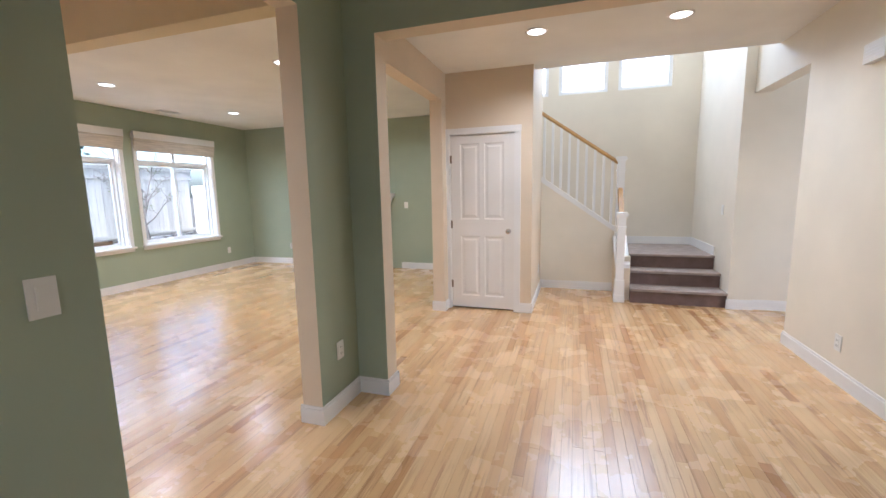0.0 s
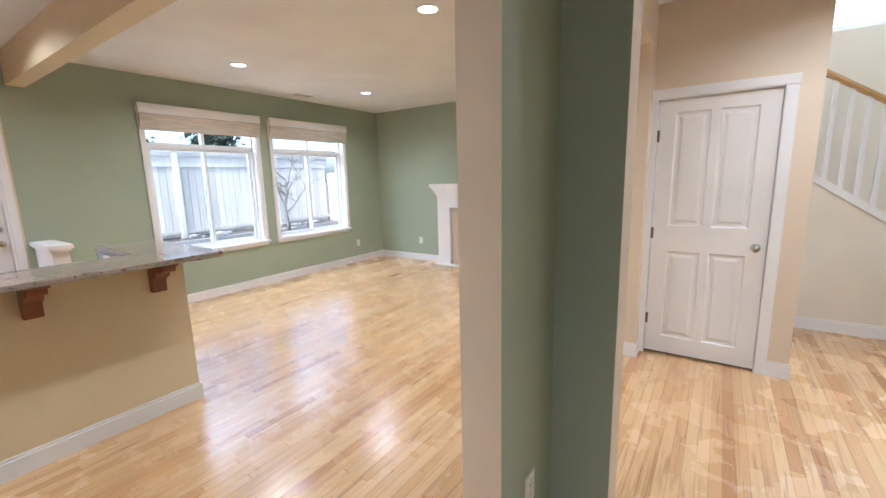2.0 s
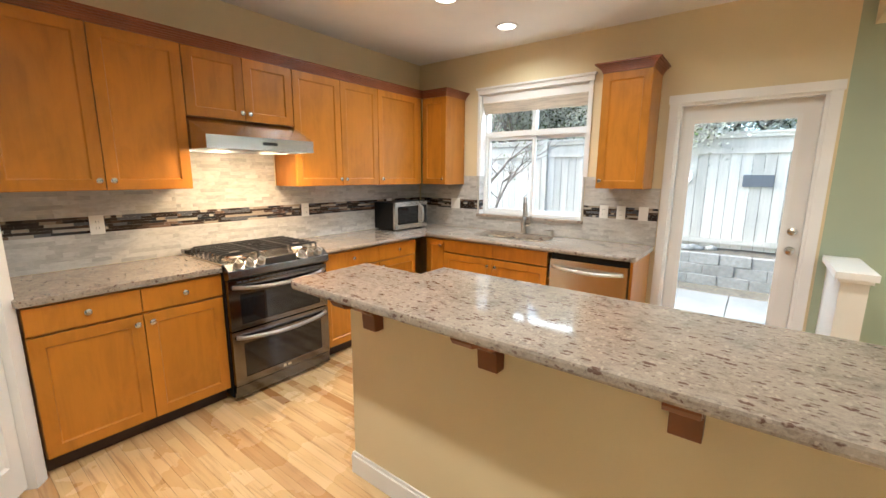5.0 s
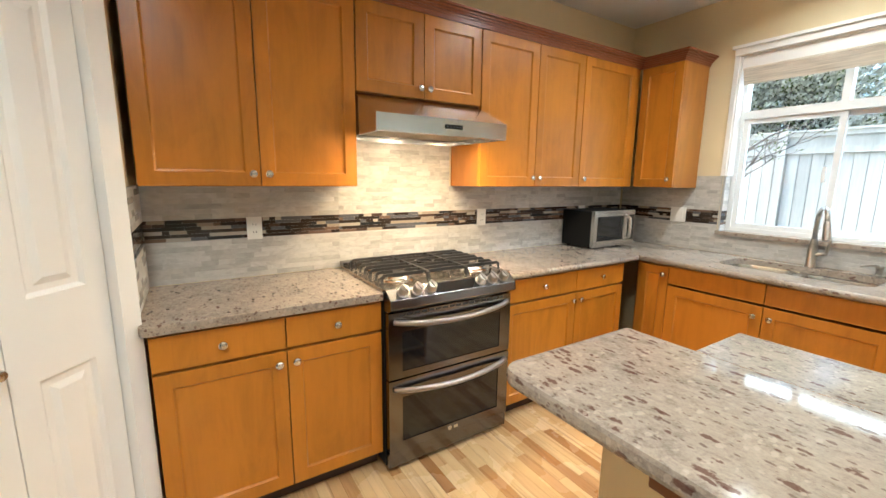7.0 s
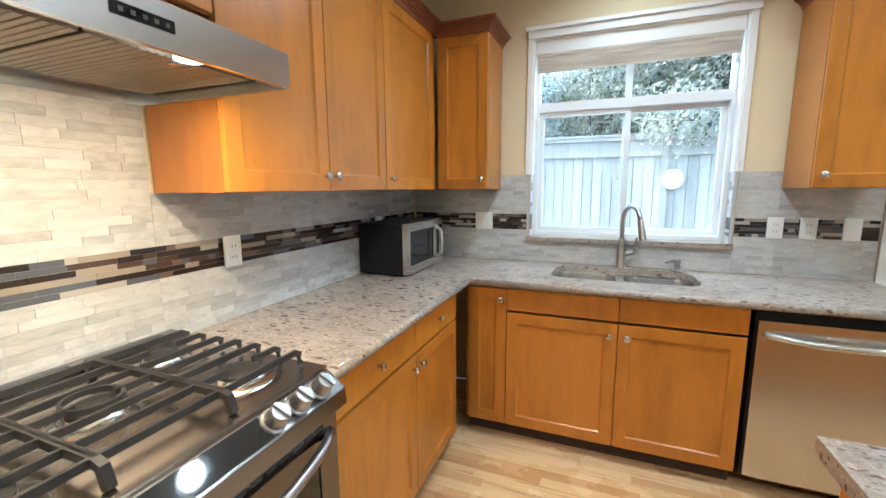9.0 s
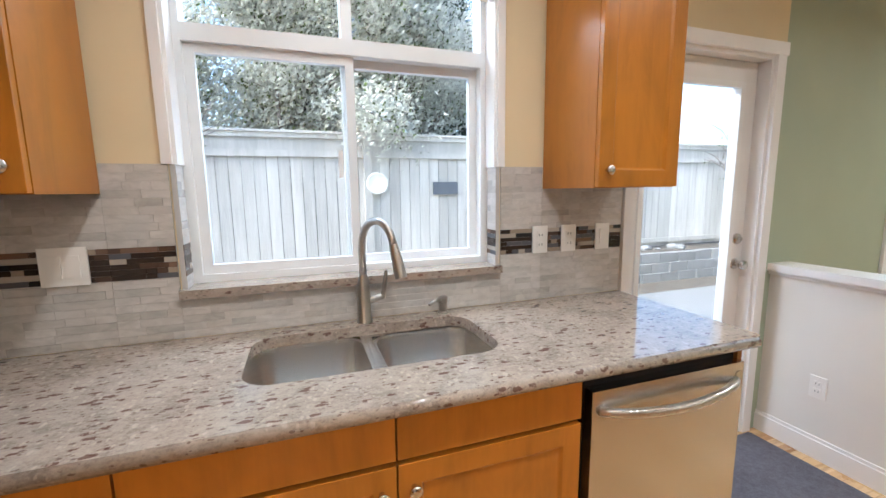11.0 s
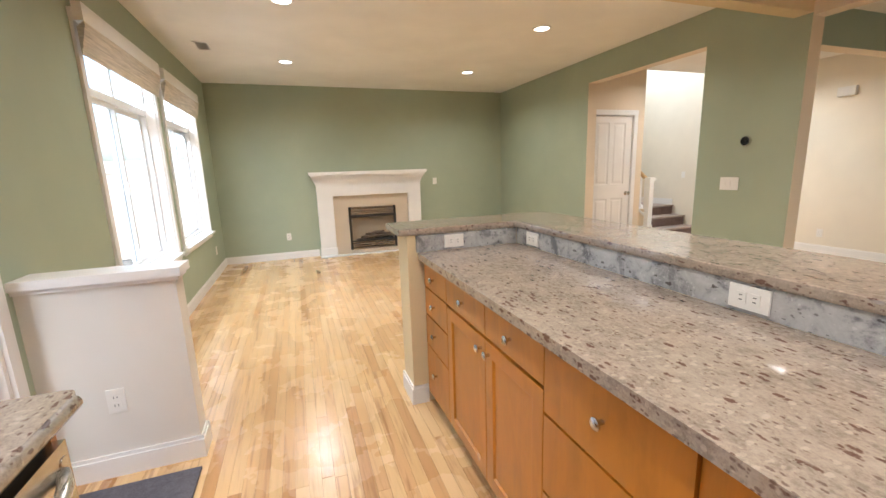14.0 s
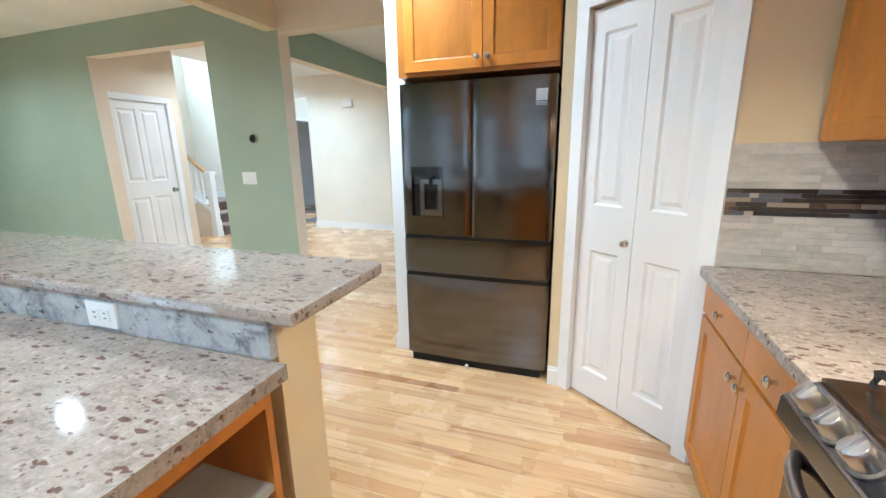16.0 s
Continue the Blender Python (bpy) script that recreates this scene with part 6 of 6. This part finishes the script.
def fence(name, x0, y0, x1, y1, zb, zt, label, cap=True):
    """A board fence from one end to the other, with posts, rails and a lattice-free top panel."""
    a, b = Vector((x0, y0, 0)), Vector((x1, y1, 0))
    L = (b - a).length
    m = Matrix.Translation((x0, y0, zb)) @ Matrix.Rotation(math.atan2(y1 - y0, x1 - x0), 4, "Z")
    root = tagged(empty(name, m), label, "fence")
    h = zt - zb
    bm = bmesh.new()
    box(bm, 0, 0.138, 0, 0.02, 0.03, h - 0.32)
    board = bpy.data.meshes.new("board")
    bm.to_mesh(board)
    bm.free()
    board.materials.append(FENCE)
    n = int(L / 0.145)
    for i in range(n):
        ob = new("board", board)
        ob.parent = root
        ob.location = (i * 0.145, rr.uniform(0, 0.006), 0)
    for z0, z1, d in ((h - 0.33, h - 0.25, 0.05), (h - 0.09, h - 0.03, 0.05), (0.10, 0.18, 0.05)):
        bm = bmesh.new()
        box(bm, 0, L, -0.035, 0, z0, z1)
        part("rail", bm, FENCE, root)
    bm = bmesh.new()
    box(bm, 0, L, 0.002, 0.018, h - 0.25, h - 0.09)
    part("top_panel", bm, FENCE, root)
    if cap:
        bm = bmesh.new()
        box(bm, 0, L, -0.07, 0.07, h - 0.03, h)
        part("cap_rail", bm, FENCE, root)
    for i in range(int(L / 2.35) + 1):
        bm = bmesh.new()
        box(bm, i * 2.35 - 0.05, i * 2.35 + 0.05, -0.07, 0.04, -0.05, h + 0.04)
        part("post", bm, FENCE, root)
    return root


fence("fence", -10.7, -9.0, -10.7, 9.2, 0.33, 2.2, "weathered pale wooden board fence above the retaining wall")
fence("fence", -6.9, 8.9, -10.7, 9.2, GZ0, 1.75, "lower weathered wooden board fence closing the yard", False)
bm = bmesh.new()
lathe(bm, [(0.15, 0), (0.15, 0.03), (0.135, 0.04), (0.125, 0.032), (0.02, 0.03)], 28, Matrix.Translation((-10.66, 0.52, 1.52)) @ Matrix.Rotation(radians(90), 4, "Y"))
tagged(link("round_plaque", bm, PLATE, smooth=40), "round white dial hung on the fence", "plaque")
bm = bmesh.new()
box(bm, -10.68, -10.655, 1.34, 1.72, 1.36, 1.54)
tagged(link("plaque", bm, mat("slate", (0.12, 0.13, 0.15), 0.6), bevel=0.006), "dark rectangular plaque on the fence", "plaque")
bm = bmesh.new()
for i in range(60):
    y = rr.uniform(-4, 9)
    s = rr.uniform(0.05, 0.11)
    r = bmesh.ops.create_icosphere(bm, subdivisions=1, radius=s)
    bmesh.ops.transform(bm, matrix=Matrix.Translation((rr.uniform(-10.55, -10.35), y, 0.33 + s * 0.3)) @ Matrix.Diagonal((1, rr.uniform(0.8, 1.6), rr.uniform(0.5, 0.8), 1)), verts=r["verts"])
tagged(link("stones", bm, BLOCK, smooth=True), "grey stones along the foot of the fence", "stones", kind="stuff")

BARK = mat("grey_bark", (0.17, 0.14, 0.12), 0.9)
t = Tree(BARK)
_f = t.noise(t.coords((30, 30, 8)), 1.0, 5)
t.put("Base Color", t.ramp(_f, [(0.3, (0.09, 0.075, 0.065)), (0.7, (0.27, 0.23, 0.20))]))
t.bump(_f, 0.8, 0.01)


def leafy(name, base, vary):
    m = mat(name, base, 0.6)
    t = Tree(m)
    r = t.n("NewGeometry").outputs["Random Per Island"]
    t.put("Base Color", t.ramp(r, [(0.0, tuple(c * (1 - vary) for c in base)), (1.0, tuple(min(1, c * (1 + vary)) for c in base))]))
    t.b.inputs["Roughness"].default_value = 0.7
    thin = t.n("BsdfTranslucent")
    t.t.links.new(t.b.inputs["Base Color"].links[0].from_socket, thin.inputs["Color"])
    both = t.n("MixShader", {0: 0.4, 1: t.b.outputs[0], 2: thin.outputs[0]})
    t.t.links.new(both.outputs[0], t.t.nodes["Material Output"].inputs["Surface"])
    return m


BLOSSOM = leafy("white_blossom", (0.66, 0.65, 0.57), 0.15)
LEAFG = leafy("fresh_leaf", (0.13, 0.17, 0.05), 0.4)
NEEDLE = leafy("dark_conifer", (0.045, 0.065, 0.042), 0.5)


def quads(pts, size, rng, flat=0.35):
    """Many small bent petals or leaves at random turns, as one mesh."""
    vs, fs = [], []
    for p in pts:
        s = size * rng.uniform(0.6, 1.3)
        u = Vector((rng.gauss(0, 1), rng.gauss(0, 1), rng.gauss(0, 1))).normalized()
        v = u.orthogonal().normalized()
        w = u.cross(v)
        b = len(vs)
        vs += [p - v * s, p + w * s * 0.6 + u * s * flat, p + v * s, p - w * s * 0.6 + u * s * flat]
        fs += [(b, b + 1, b + 2), (b, b + 2, b + 3)]
    return vs, fs


def tree(name, base, height, spread, rng, leaf_sets, label, lean=(0, 0), limbs=9, droop=0.1, first=0.25):
    """A trunk that tapers and leans, limbs that fork twice, small leaves along the twigs."""
    root = tagged(empty(name, Matrix.Translation(base)), label, "tree")
    bm = bmesh.new()
    tips = []

    def grow(p, d, length, r, depth):
        pts, n = [p.copy()], 6
        for i in range(n):
            d = (d + Vector((rng.gauss(0, 0.16), rng.gauss(0, 0.16), rng.gauss(0.03, 0.10)))).normalized()
            p = p + d * length / n
            pts.append(p.copy())
            if depth > 0:
                tips.append((p.copy(), depth))
        tube(bm, pts, [max(r * (1 - 0.65 * i / n), 0.004) for i in range(n + 1)], 6 if depth else 9)
        if depth < 3:
            k = limbs if depth == 0 else 4
            for j in range(k):
                q = pts[rng.randint(2 if depth else int(6 * first) + 1, n)]
                a = rng.uniform(0, 2 * math.pi)
                nd = Vector((math.cos(a), math.sin(a), rng.uniform(0.15, 0.75))).normalized()
                nd = (nd + d * 0.5).normalized()
                grow(q, nd, length * (spread if depth == 0 else 0.6) * rng.uniform(0.7, 1.1), r * 0.42, depth + 1)

    grow(Vector((0, 0, 0)), Vector((lean[0], lean[1], 1)).normalized(), height, 0.035 * height, 0)
    part("trunk", bm, BARK, root, smooth=True)
    for m, count, size, jitter in leaf_sets:
        pts = []
        ok = [p for p, dp in tips if dp >= 2] or [p for p, dp in tips]
        for _ in range(count):
            p = rng.choice(ok)
            pts.append(p + Vector((rng.gauss(0, jitter), rng.gauss(0, jitter), rng.gauss(0, jitter))))
        vs, fs = quads(pts, size, rng)
        me = bpy.data.meshes.new("crown")
        me.from_pydata([tuple(v) for v in vs], [], fs)
        me.materials.append(m)
        ob = new("crown", me)
        ob.parent = root
    return root


rng = random.Random(11)
tree("blossom_tree", (-11.5, -1.0, 0.3), 2.7, 0.62, rng, [(BLOSSOM, 42000, 0.036, 0.17), (LEAFG, 4500, 0.03, 0.16)], "spring tree in white blossom beyond the fence", (0.05, 0.15), 10)
tree("blossom_tree", (-12.1, 1.2, 0.3), 2.9, 0.6, rng, [(BLOSSOM, 42000, 0.036, 0.17), (LEAFG, 4500, 0.03, 0.16)], "white blossoming tree beyond the fence", (0, -0.1), 10)
tree("blossom_tree", (-11.9, -3.2, 0.3), 3.0, 0.6, rng, [(BLOSSOM, 34000, 0.038, 0.18), (LEAFG, 7000, 0.034, 0.16)], "white blossoming tree beyond the fence", (0, 0.1), 10)
tree("bare_shrub", (-9.9, 7.2, 0.3), 1.3, 0.7, rng, [(LEAFG, 300, 0.02, 0.05)], "bare branching shrub near the fence", (0, -0.2), 8)
tree("bare_shrub", (-9.35, -1.85, GZ0), 1.9, 0.62, rng, [(LEAFG, 250, 0.02, 0.06)], "bare branching shrub in the bed", (0.0, -0.25), 7)


def conifer(base, height, radius, rng):
    root = tagged(empty("conifer_tree", Matrix.Translation(base)), "dark evergreen tree beyond the fence", "tree", "evergreens beyond the fence")
    bm = bmesh.new()
    tube(bm, [(0, 0, 0), (0.05, 0, height * 0.5), (0, 0.03, height)], [0.16, 0.09, 0.01], 8)
    pts = []
    for i in range(110):
        z = height * (0.06 + 0.93 * i / 110)
        rad = radius * (1 - z / height) ** 0.8 * rng.uniform(0.65, 1.12) + 0.06
        a = i * 2.4 + rng.uniform(-0.3, 0.3)
        tip = Vector((rad * math.cos(a), rad * math.sin(a), z - rad * 0.22))
        tube(bm, [(0, 0, z), tip * 0.6 + Vector((0, 0, z * 0.4)), tip], [0.02, 0.012, 0.004], 4)
        for k in range(85):
            f = rng.uniform(0.2, 1.0)
            pts.append(Vector((tip.x * f, tip.y * f, z - rad * 0.22 * f)) + Vector((rng.gauss(0, 0.10), rng.gauss(0, 0.10), rng.gauss(-0.03, 0.07))))
    part("trunk", bm, BARK, root)
    vs, fs = quads(pts, 0.075, rng, 0.2)
    me = bpy.data.meshes.new("crown")
    me.from_pydata([tuple(v) for v in vs], [], fs)
    me.materials.append(NEEDLE)
    ob = new("crown", me)
    ob.parent = root


for x, y, h in ((-13.5, 2.6, 5.8), (-14.2, 0.0, 6.4), (-13.8, -2.9, 5.6), (-14.5, 5.2, 5.2), (-14.0, -5.6, 6.0), (-14.6, 8.0, 4.6)):
    conifer((x, y, 0.2), h, 1.5, rng)

# ---- pieces: floor boards and wall tiles ----
def boardwood(name, joined):
    m = mat(name, (0.6, 0.4, 0.2), 0.3)
    t = Tree(m)
    r = t.n("NewGeometry").outputs["Random Per Island"] if joined else t.n("ObjectInfo").outputs["Random"]
    off = t.n("CombineXYZ", {"X": t.maths("MULTIPLY", r, 17.3), "Y": t.maths("MULTIPLY", r, 9.1), "Z": 0.0}).outputs[0]
    g = t.noise(t.coords((60, 2.2, 1), offset=off), 1.0, 6, 0.6, 0.8)
    cl = t.noise(t.coords((7, 1.3, 1), offset=off), 1.0, 4, 0.6, 0.5)
    tone = t.ramp(r, [(0.0, (0.36, 0.17, 0.06)), (0.05, (0.49, 0.27, 0.11)), (0.16, (0.57, 0.345, 0.155)), (0.48, (0.65, 0.42, 0.20)), (0.8, (0.70, 0.48, 0.25)), (1.0, (0.60, 0.365, 0.165))])
    f = t.maths("ADD", t.maths("MULTIPLY", g, 0.5), t.maths("MULTIPLY", cl, 0.5))
    shade_ = t.ramp(f, [(0.30, (0.63, 0.56, 0.48)), (0.48, (1, 1, 1)), (0.72, (1.08, 1.07, 1.05))])
    streak = t.n("MapRange", {"Value": t.noise(t.coords((22, 1.1, 1), offset=off), 1.0, 3, 0.5, 1.2), "From Min": 0.58, "From Max": 0.70}).outputs[0]
    c = t.mix(1.0, tone, shade_, "MULTIPLY")
    c = t.mix(t.maths("MULTIPLY", streak, 0.55), c, (0.27, 0.12, 0.045))
    t.put("Base Color", c)
    t.put("Roughness", t.span(t.noise(t.coords(), 3.0, 4), 0.20, 0.34))
    t.bump(g, 0.035, 0.0006)
    t.b.inputs["Coat Weight"].default_value = 0.6
    t.b.inputs["Coat Roughness"].default_value = 0.22
    return m


PLANK, PLANKJ = boardwood("maple_floor_board", False), boardwood("maple_floor_boards_far", True)
bm = bmesh.new()
box(bm, XW, -1.53, -1.76, 8.2, -0.06, -0.0045)
box(bm, -1.53, 1.95, -2.65, 8.2, -0.06, -0.0045)
box(bm, 1.95, 4.72, 2.95, 8.2, -0.06, -0.0045)
floor = tagged(link("floor", bm, mat("subfloor", (0.22, 0.13, 0.06), 0.8)), "pale maple strip floor with scattered dark boards", "floor", kind="structure")
PW = 0.057
rng = random.Random(21)
LENGTHS = [0.35, 0.5, 0.65, 0.8, 0.95, 1.1, 1.3, 1.5]
GAP = 0.0003


def plank_verts(x, y, L):
    e = 0.0007
    x0, x1, y0, y1 = x + GAP, x + PW - GAP, y + GAP, y + L - GAP
    lo = [(x0, y0), (x1, y0), (x1, y1), (x0, y1)]
    hi = [(x0 + e, y0 + e), (x1 - e, y0 + e), (x1 - e, y1 - e), (x0 + e, y1 - e)]
    return [(a, b, -0.004) for a, b in lo] + [(a, b, -0.0008) for a, b in lo] + [(a, b, 0.0) for a, b in hi]


PF = [(0, 1, 5, 4), (1, 2, 6, 5), (2, 3, 7, 6), (3, 0, 4, 7), (4, 5, 9, 8), (5, 6, 10, 9), (6, 7, 11, 10), (7, 4, 8, 11), (8, 9, 10, 11)]
plank_mesh = {}
for L in LENGTHS:
    me = bpy.data.meshes.new("floor_board")
    me.from_pydata(plank_verts(0, 0, L), [], PF)
    me.materials.append(PLANK)
    plank_mesh[L] = me
vs, fs, near = [], [], 0
x = XW + 0.002
while x < 4.7:
    y = -1.76 if x < -1.53 else -2.65 if x < 1.95 else 2.95
    start = rng.uniform(0.1, 1.2)
    while y < 8.2:
        L = min(start or rng.choice(LENGTHS), 8.2 - y)
        # boards of the stretch between island, pillar and stairs are picked out one by one
        if near < 300 and L in plank_mesh and -3.0 < x < 0.6 and 0.5 < y and y + L < 4.0:
            ob = new("floor_board", plank_mesh[L])
            ob.parent = floor
            ob.location = (x, y, 0)
            near += 1
        else:
            b = len(vs)
            vs += plank_verts(x, y, L)
            fs += [tuple(b + i for i in f) for f in PF]
        y, start = y + L, 0
    x += PW
me = bpy.data.meshes.new("floor_boards")
me.from_pydata(vs, [], fs)
me.materials.append(PLANKJ)
ob = tagged(new("floor_boards", me), kind="stuff")
ob.parent = floor


# backsplash
def tilestone(name, joined):
    m = mat(name, (0.5, 0.48, 0.45), 0.4)
    t = Tree(m)
    r = t.n("NewGeometry").outputs["Random Per Island"] if joined else t.n("ObjectInfo").outputs["Random"]
    off = t.n("CombineXYZ", {"X": t.maths("MULTIPLY", r, 5.3), "Y": t.maths("MULTIPLY", r, 8.1), "Z": t.maths("MULTIPLY", r, 3.7)}).outputs[0]
    v = t.noise(t.coords((14, 14, 30), offset=off), 1.0, 5, 0.6, 0.8)
    tone = t.ramp(r, [(0.0, (0.46, 0.44, 0.415)), (0.35, (0.52, 0.50, 0.475)), (0.7, (0.56, 0.54, 0.515)), (1.0, (0.50, 0.47, 0.43))])
    t.put("Base Color", t.mix(1.0, tone, t.ramp(v, [(0.3, (0.80, 0.79, 0.78)), (0.6, (1.06, 1.05, 1.04))]), "MULTIPLY"))
    t.put("Roughness", t.span(r, 0.22, 0.4))
    return m


def accent(name):
    m = mat(name, (0.1, 0.08, 0.07), 0.12)
    t = Tree(m)
    r = t.n("NewGeometry").outputs["Random Per Island"]
    ramp = t.n("ValToRGB", {"Fac": r})
    ramp.color_ramp.interpolation = "CONSTANT"
    e = ramp.color_ramp.elements
    cols = [(0.0, (0.030, 0.020, 0.016)), (0.38, (0.075, 0.045, 0.032)), (0.52, (0.16, 0.10, 0.07)), (0.64, (0.32, 0.26, 0.20)), (0.74, (0.10, 0.10, 0.11)), (0.84, (0.42, 0.37, 0.31)), (0.93, (0.02, 0.02, 0.022))]
    while len(e) < len(cols):
        e.new(0.5)
    for el, (p, c) in zip(e, cols):
        el.position, el.color = p, (*c, 1)
    t.put("Base Color", ramp.outputs[0])
    t.put("Roughness", t.span(r, 0.06, 0.22))
    return m


TILE, TILEJ, ACCENT = tilestone("grey_marble_tile", False), tilestone("grey_marble_tiles", True), accent("glass_accent_strip")
GROUT = mat("pale_grout", (0.50, 0.48, 0.455), 0.9)
TH = 0.0255
TL = [0.075, 0.10, 0.13, 0.16, 0.20]


def tile_verts(L, h, d):
    g, e = 0.00025, 0.0004
    lo = [(g, g), (L - g, g), (L - g, h - g), (g, h - g)]
    hi = [(g + e, g + e), (L - g - e, g + e), (L - g - e, h - g - e), (g + e, h - g - e)]
    return [(a, 0, b) for a, b in lo] + [(a, -d + e, b) for a, b in lo] + [(a, -d, b) for a, b in hi]


tile_mesh = {}
for L in TL:
    me = bpy.data.meshes.new("tile")
    me.from_pydata(tile_verts(L, TH, 0.008), [], PF)
    me.materials.append(TILE)
    tile_mesh[L] = me
BAND = (1.140, 1.243)


def splash(name, m, w, zones, label, single):
    """Tiles on one stretch of wall. Local x along it, front facing -y. zones: (x0, x1, z0, z1)."""
    bm = bmesh.new()
    for x0, x1, z0, z1 in zones:
        box(bm, x0, x1, -0.0062, 0.008, z0, z1)
    root = tagged(link(name, bm, GROUT), label, "backsplash", kind="structure")
    root.matrix_world = m
    vs, fs, av, af = [], [], [], []

    def push(V, F, x, z, L, h, d):
        b = len(V)
        V += [(a + x, y, c + z) for a, y, c in tile_verts(L, h, d)]
        F += [tuple(b + i for i in f) for f in PF]

    count = 0
    for x0, x1, z0, z1 in zones:
        z = z0
        while z < z1 - 0.004:
            h = min(TH, z1 - z)
            in_band = BAND[0] - 0.001 <= z < BAND[1] - 0.004
            if in_band:
                hh = (BAND[1] - BAND[0]) / 6
                h = min(hh, z1 - z)
            elif z < BAND[0] < z + h:
                h = BAND[0] - z
            x = x0
            first = True
            while x < x1 - 0.002:
                L = rng.choice(TL) if not in_band else rng.choice((0.03, 0.05, 0.07, 0.10, 0.13, 0.16))
                if first:
                    L = L * rng.uniform(0.4, 1)
                cut = x + L > x1 - 0.02
                if cut:
                    L = x1 - x
                if in_band:
                    push(av, af, x, z, L, h, rng.choice((0.007, 0.0085)))
                elif single and not first and not cut and abs(h - TH) < 1e-6 and count < 290:
                    ob = new("tile", tile_mesh[L])
                    ob.parent = root
                    ob.location = (x, rng.uniform(-0.0003, 0), z)
                    count += 1
                else:
                    push(vs, fs, x, z, L, h, 0.008 + rng.uniform(-0.0002, 0.0002))
                first = False
                x += L
            z += h
    for nm, V, F, mm_ in (("tiles", vs, fs, TILEJ), ("accent_strips", av, af, ACCENT)):
        me = bpy.data.meshes.new(nm)
        me.from_pydata(V, [], F)
        me.materials.append(mm_)
        ob = tagged(new(nm, me), kind="stuff")
        ob.parent = root
    return root


YT = YR + 0.009
splash("backsplash_range", Matrix.Translation((-2.937, YT - 0.0085, 0)) @ Matrix.Rotation(math.pi, 4, "Z"), 3.5,
       [(0.0, 0.925, 0.933, 1.409), (0.925, 1.68, 0.90, 1.665), (1.68, 3.545, 0.933, 1.409)], "grey marble strip tiles with a dark glass accent band", True)
splash("backsplash_window", Matrix.Translation((XW + 0.0005, -1.68, 0)) @ Matrix.Rotation(radians(90), 4, "Z"), 2.5,
       [(0.0, 0.63, 0.933, 1.409), (0.63, 0.81, 0.933, 1.50), (0.81, 1.97, 0.933, 1.067), (1.97, 2.165, 0.933, 1.50), (2.165, 2.59, 0.933, 1.409)], "grey marble strip tiles below the window", True)
splash("backsplash_return", Matrix.Translation((XW - 0.075, 0.2755, 0)), 0.075, [(0.0, 0.082, 1.092, 1.50)], "marble strip tiles lining the window recess", False)
splash("backsplash_return", Matrix.Translation((XW + 0.007, -0.8555, 0)) @ Matrix.Rotation(math.pi, 4, "Z"), 0.075, [(0.0, 0.082, 1.092, 1.50)], "marble strip tiles lining the window recess", False)
splash("backsplash_side", Matrix.Translation((-2.9355, -1.115, 0)) @ Matrix.Rotation(radians(-90), 4, "Z"), 0.5, [(0.0, 0.565, 0.933, 1.409)], "marble strip tiles on the short side wall", False)

# wall plates set into the tiles
for x in (-3.41, -4.885, -5.95):
    outlet(x, YT + 0.0085, 1.19, "+y", "tiled backsplash")
for y, kind_ in ((-1.16, 1), (0.475, 0), (0.62, 0), (0.80, 1)):
    (switch(XW + 0.0095, y, 1.195, "+x", 2 if y < 0 else 1, "tiled backsplash") if kind_ else outlet(XW + 0.0095, y, 1.195, "+x", "tiled backsplash"))
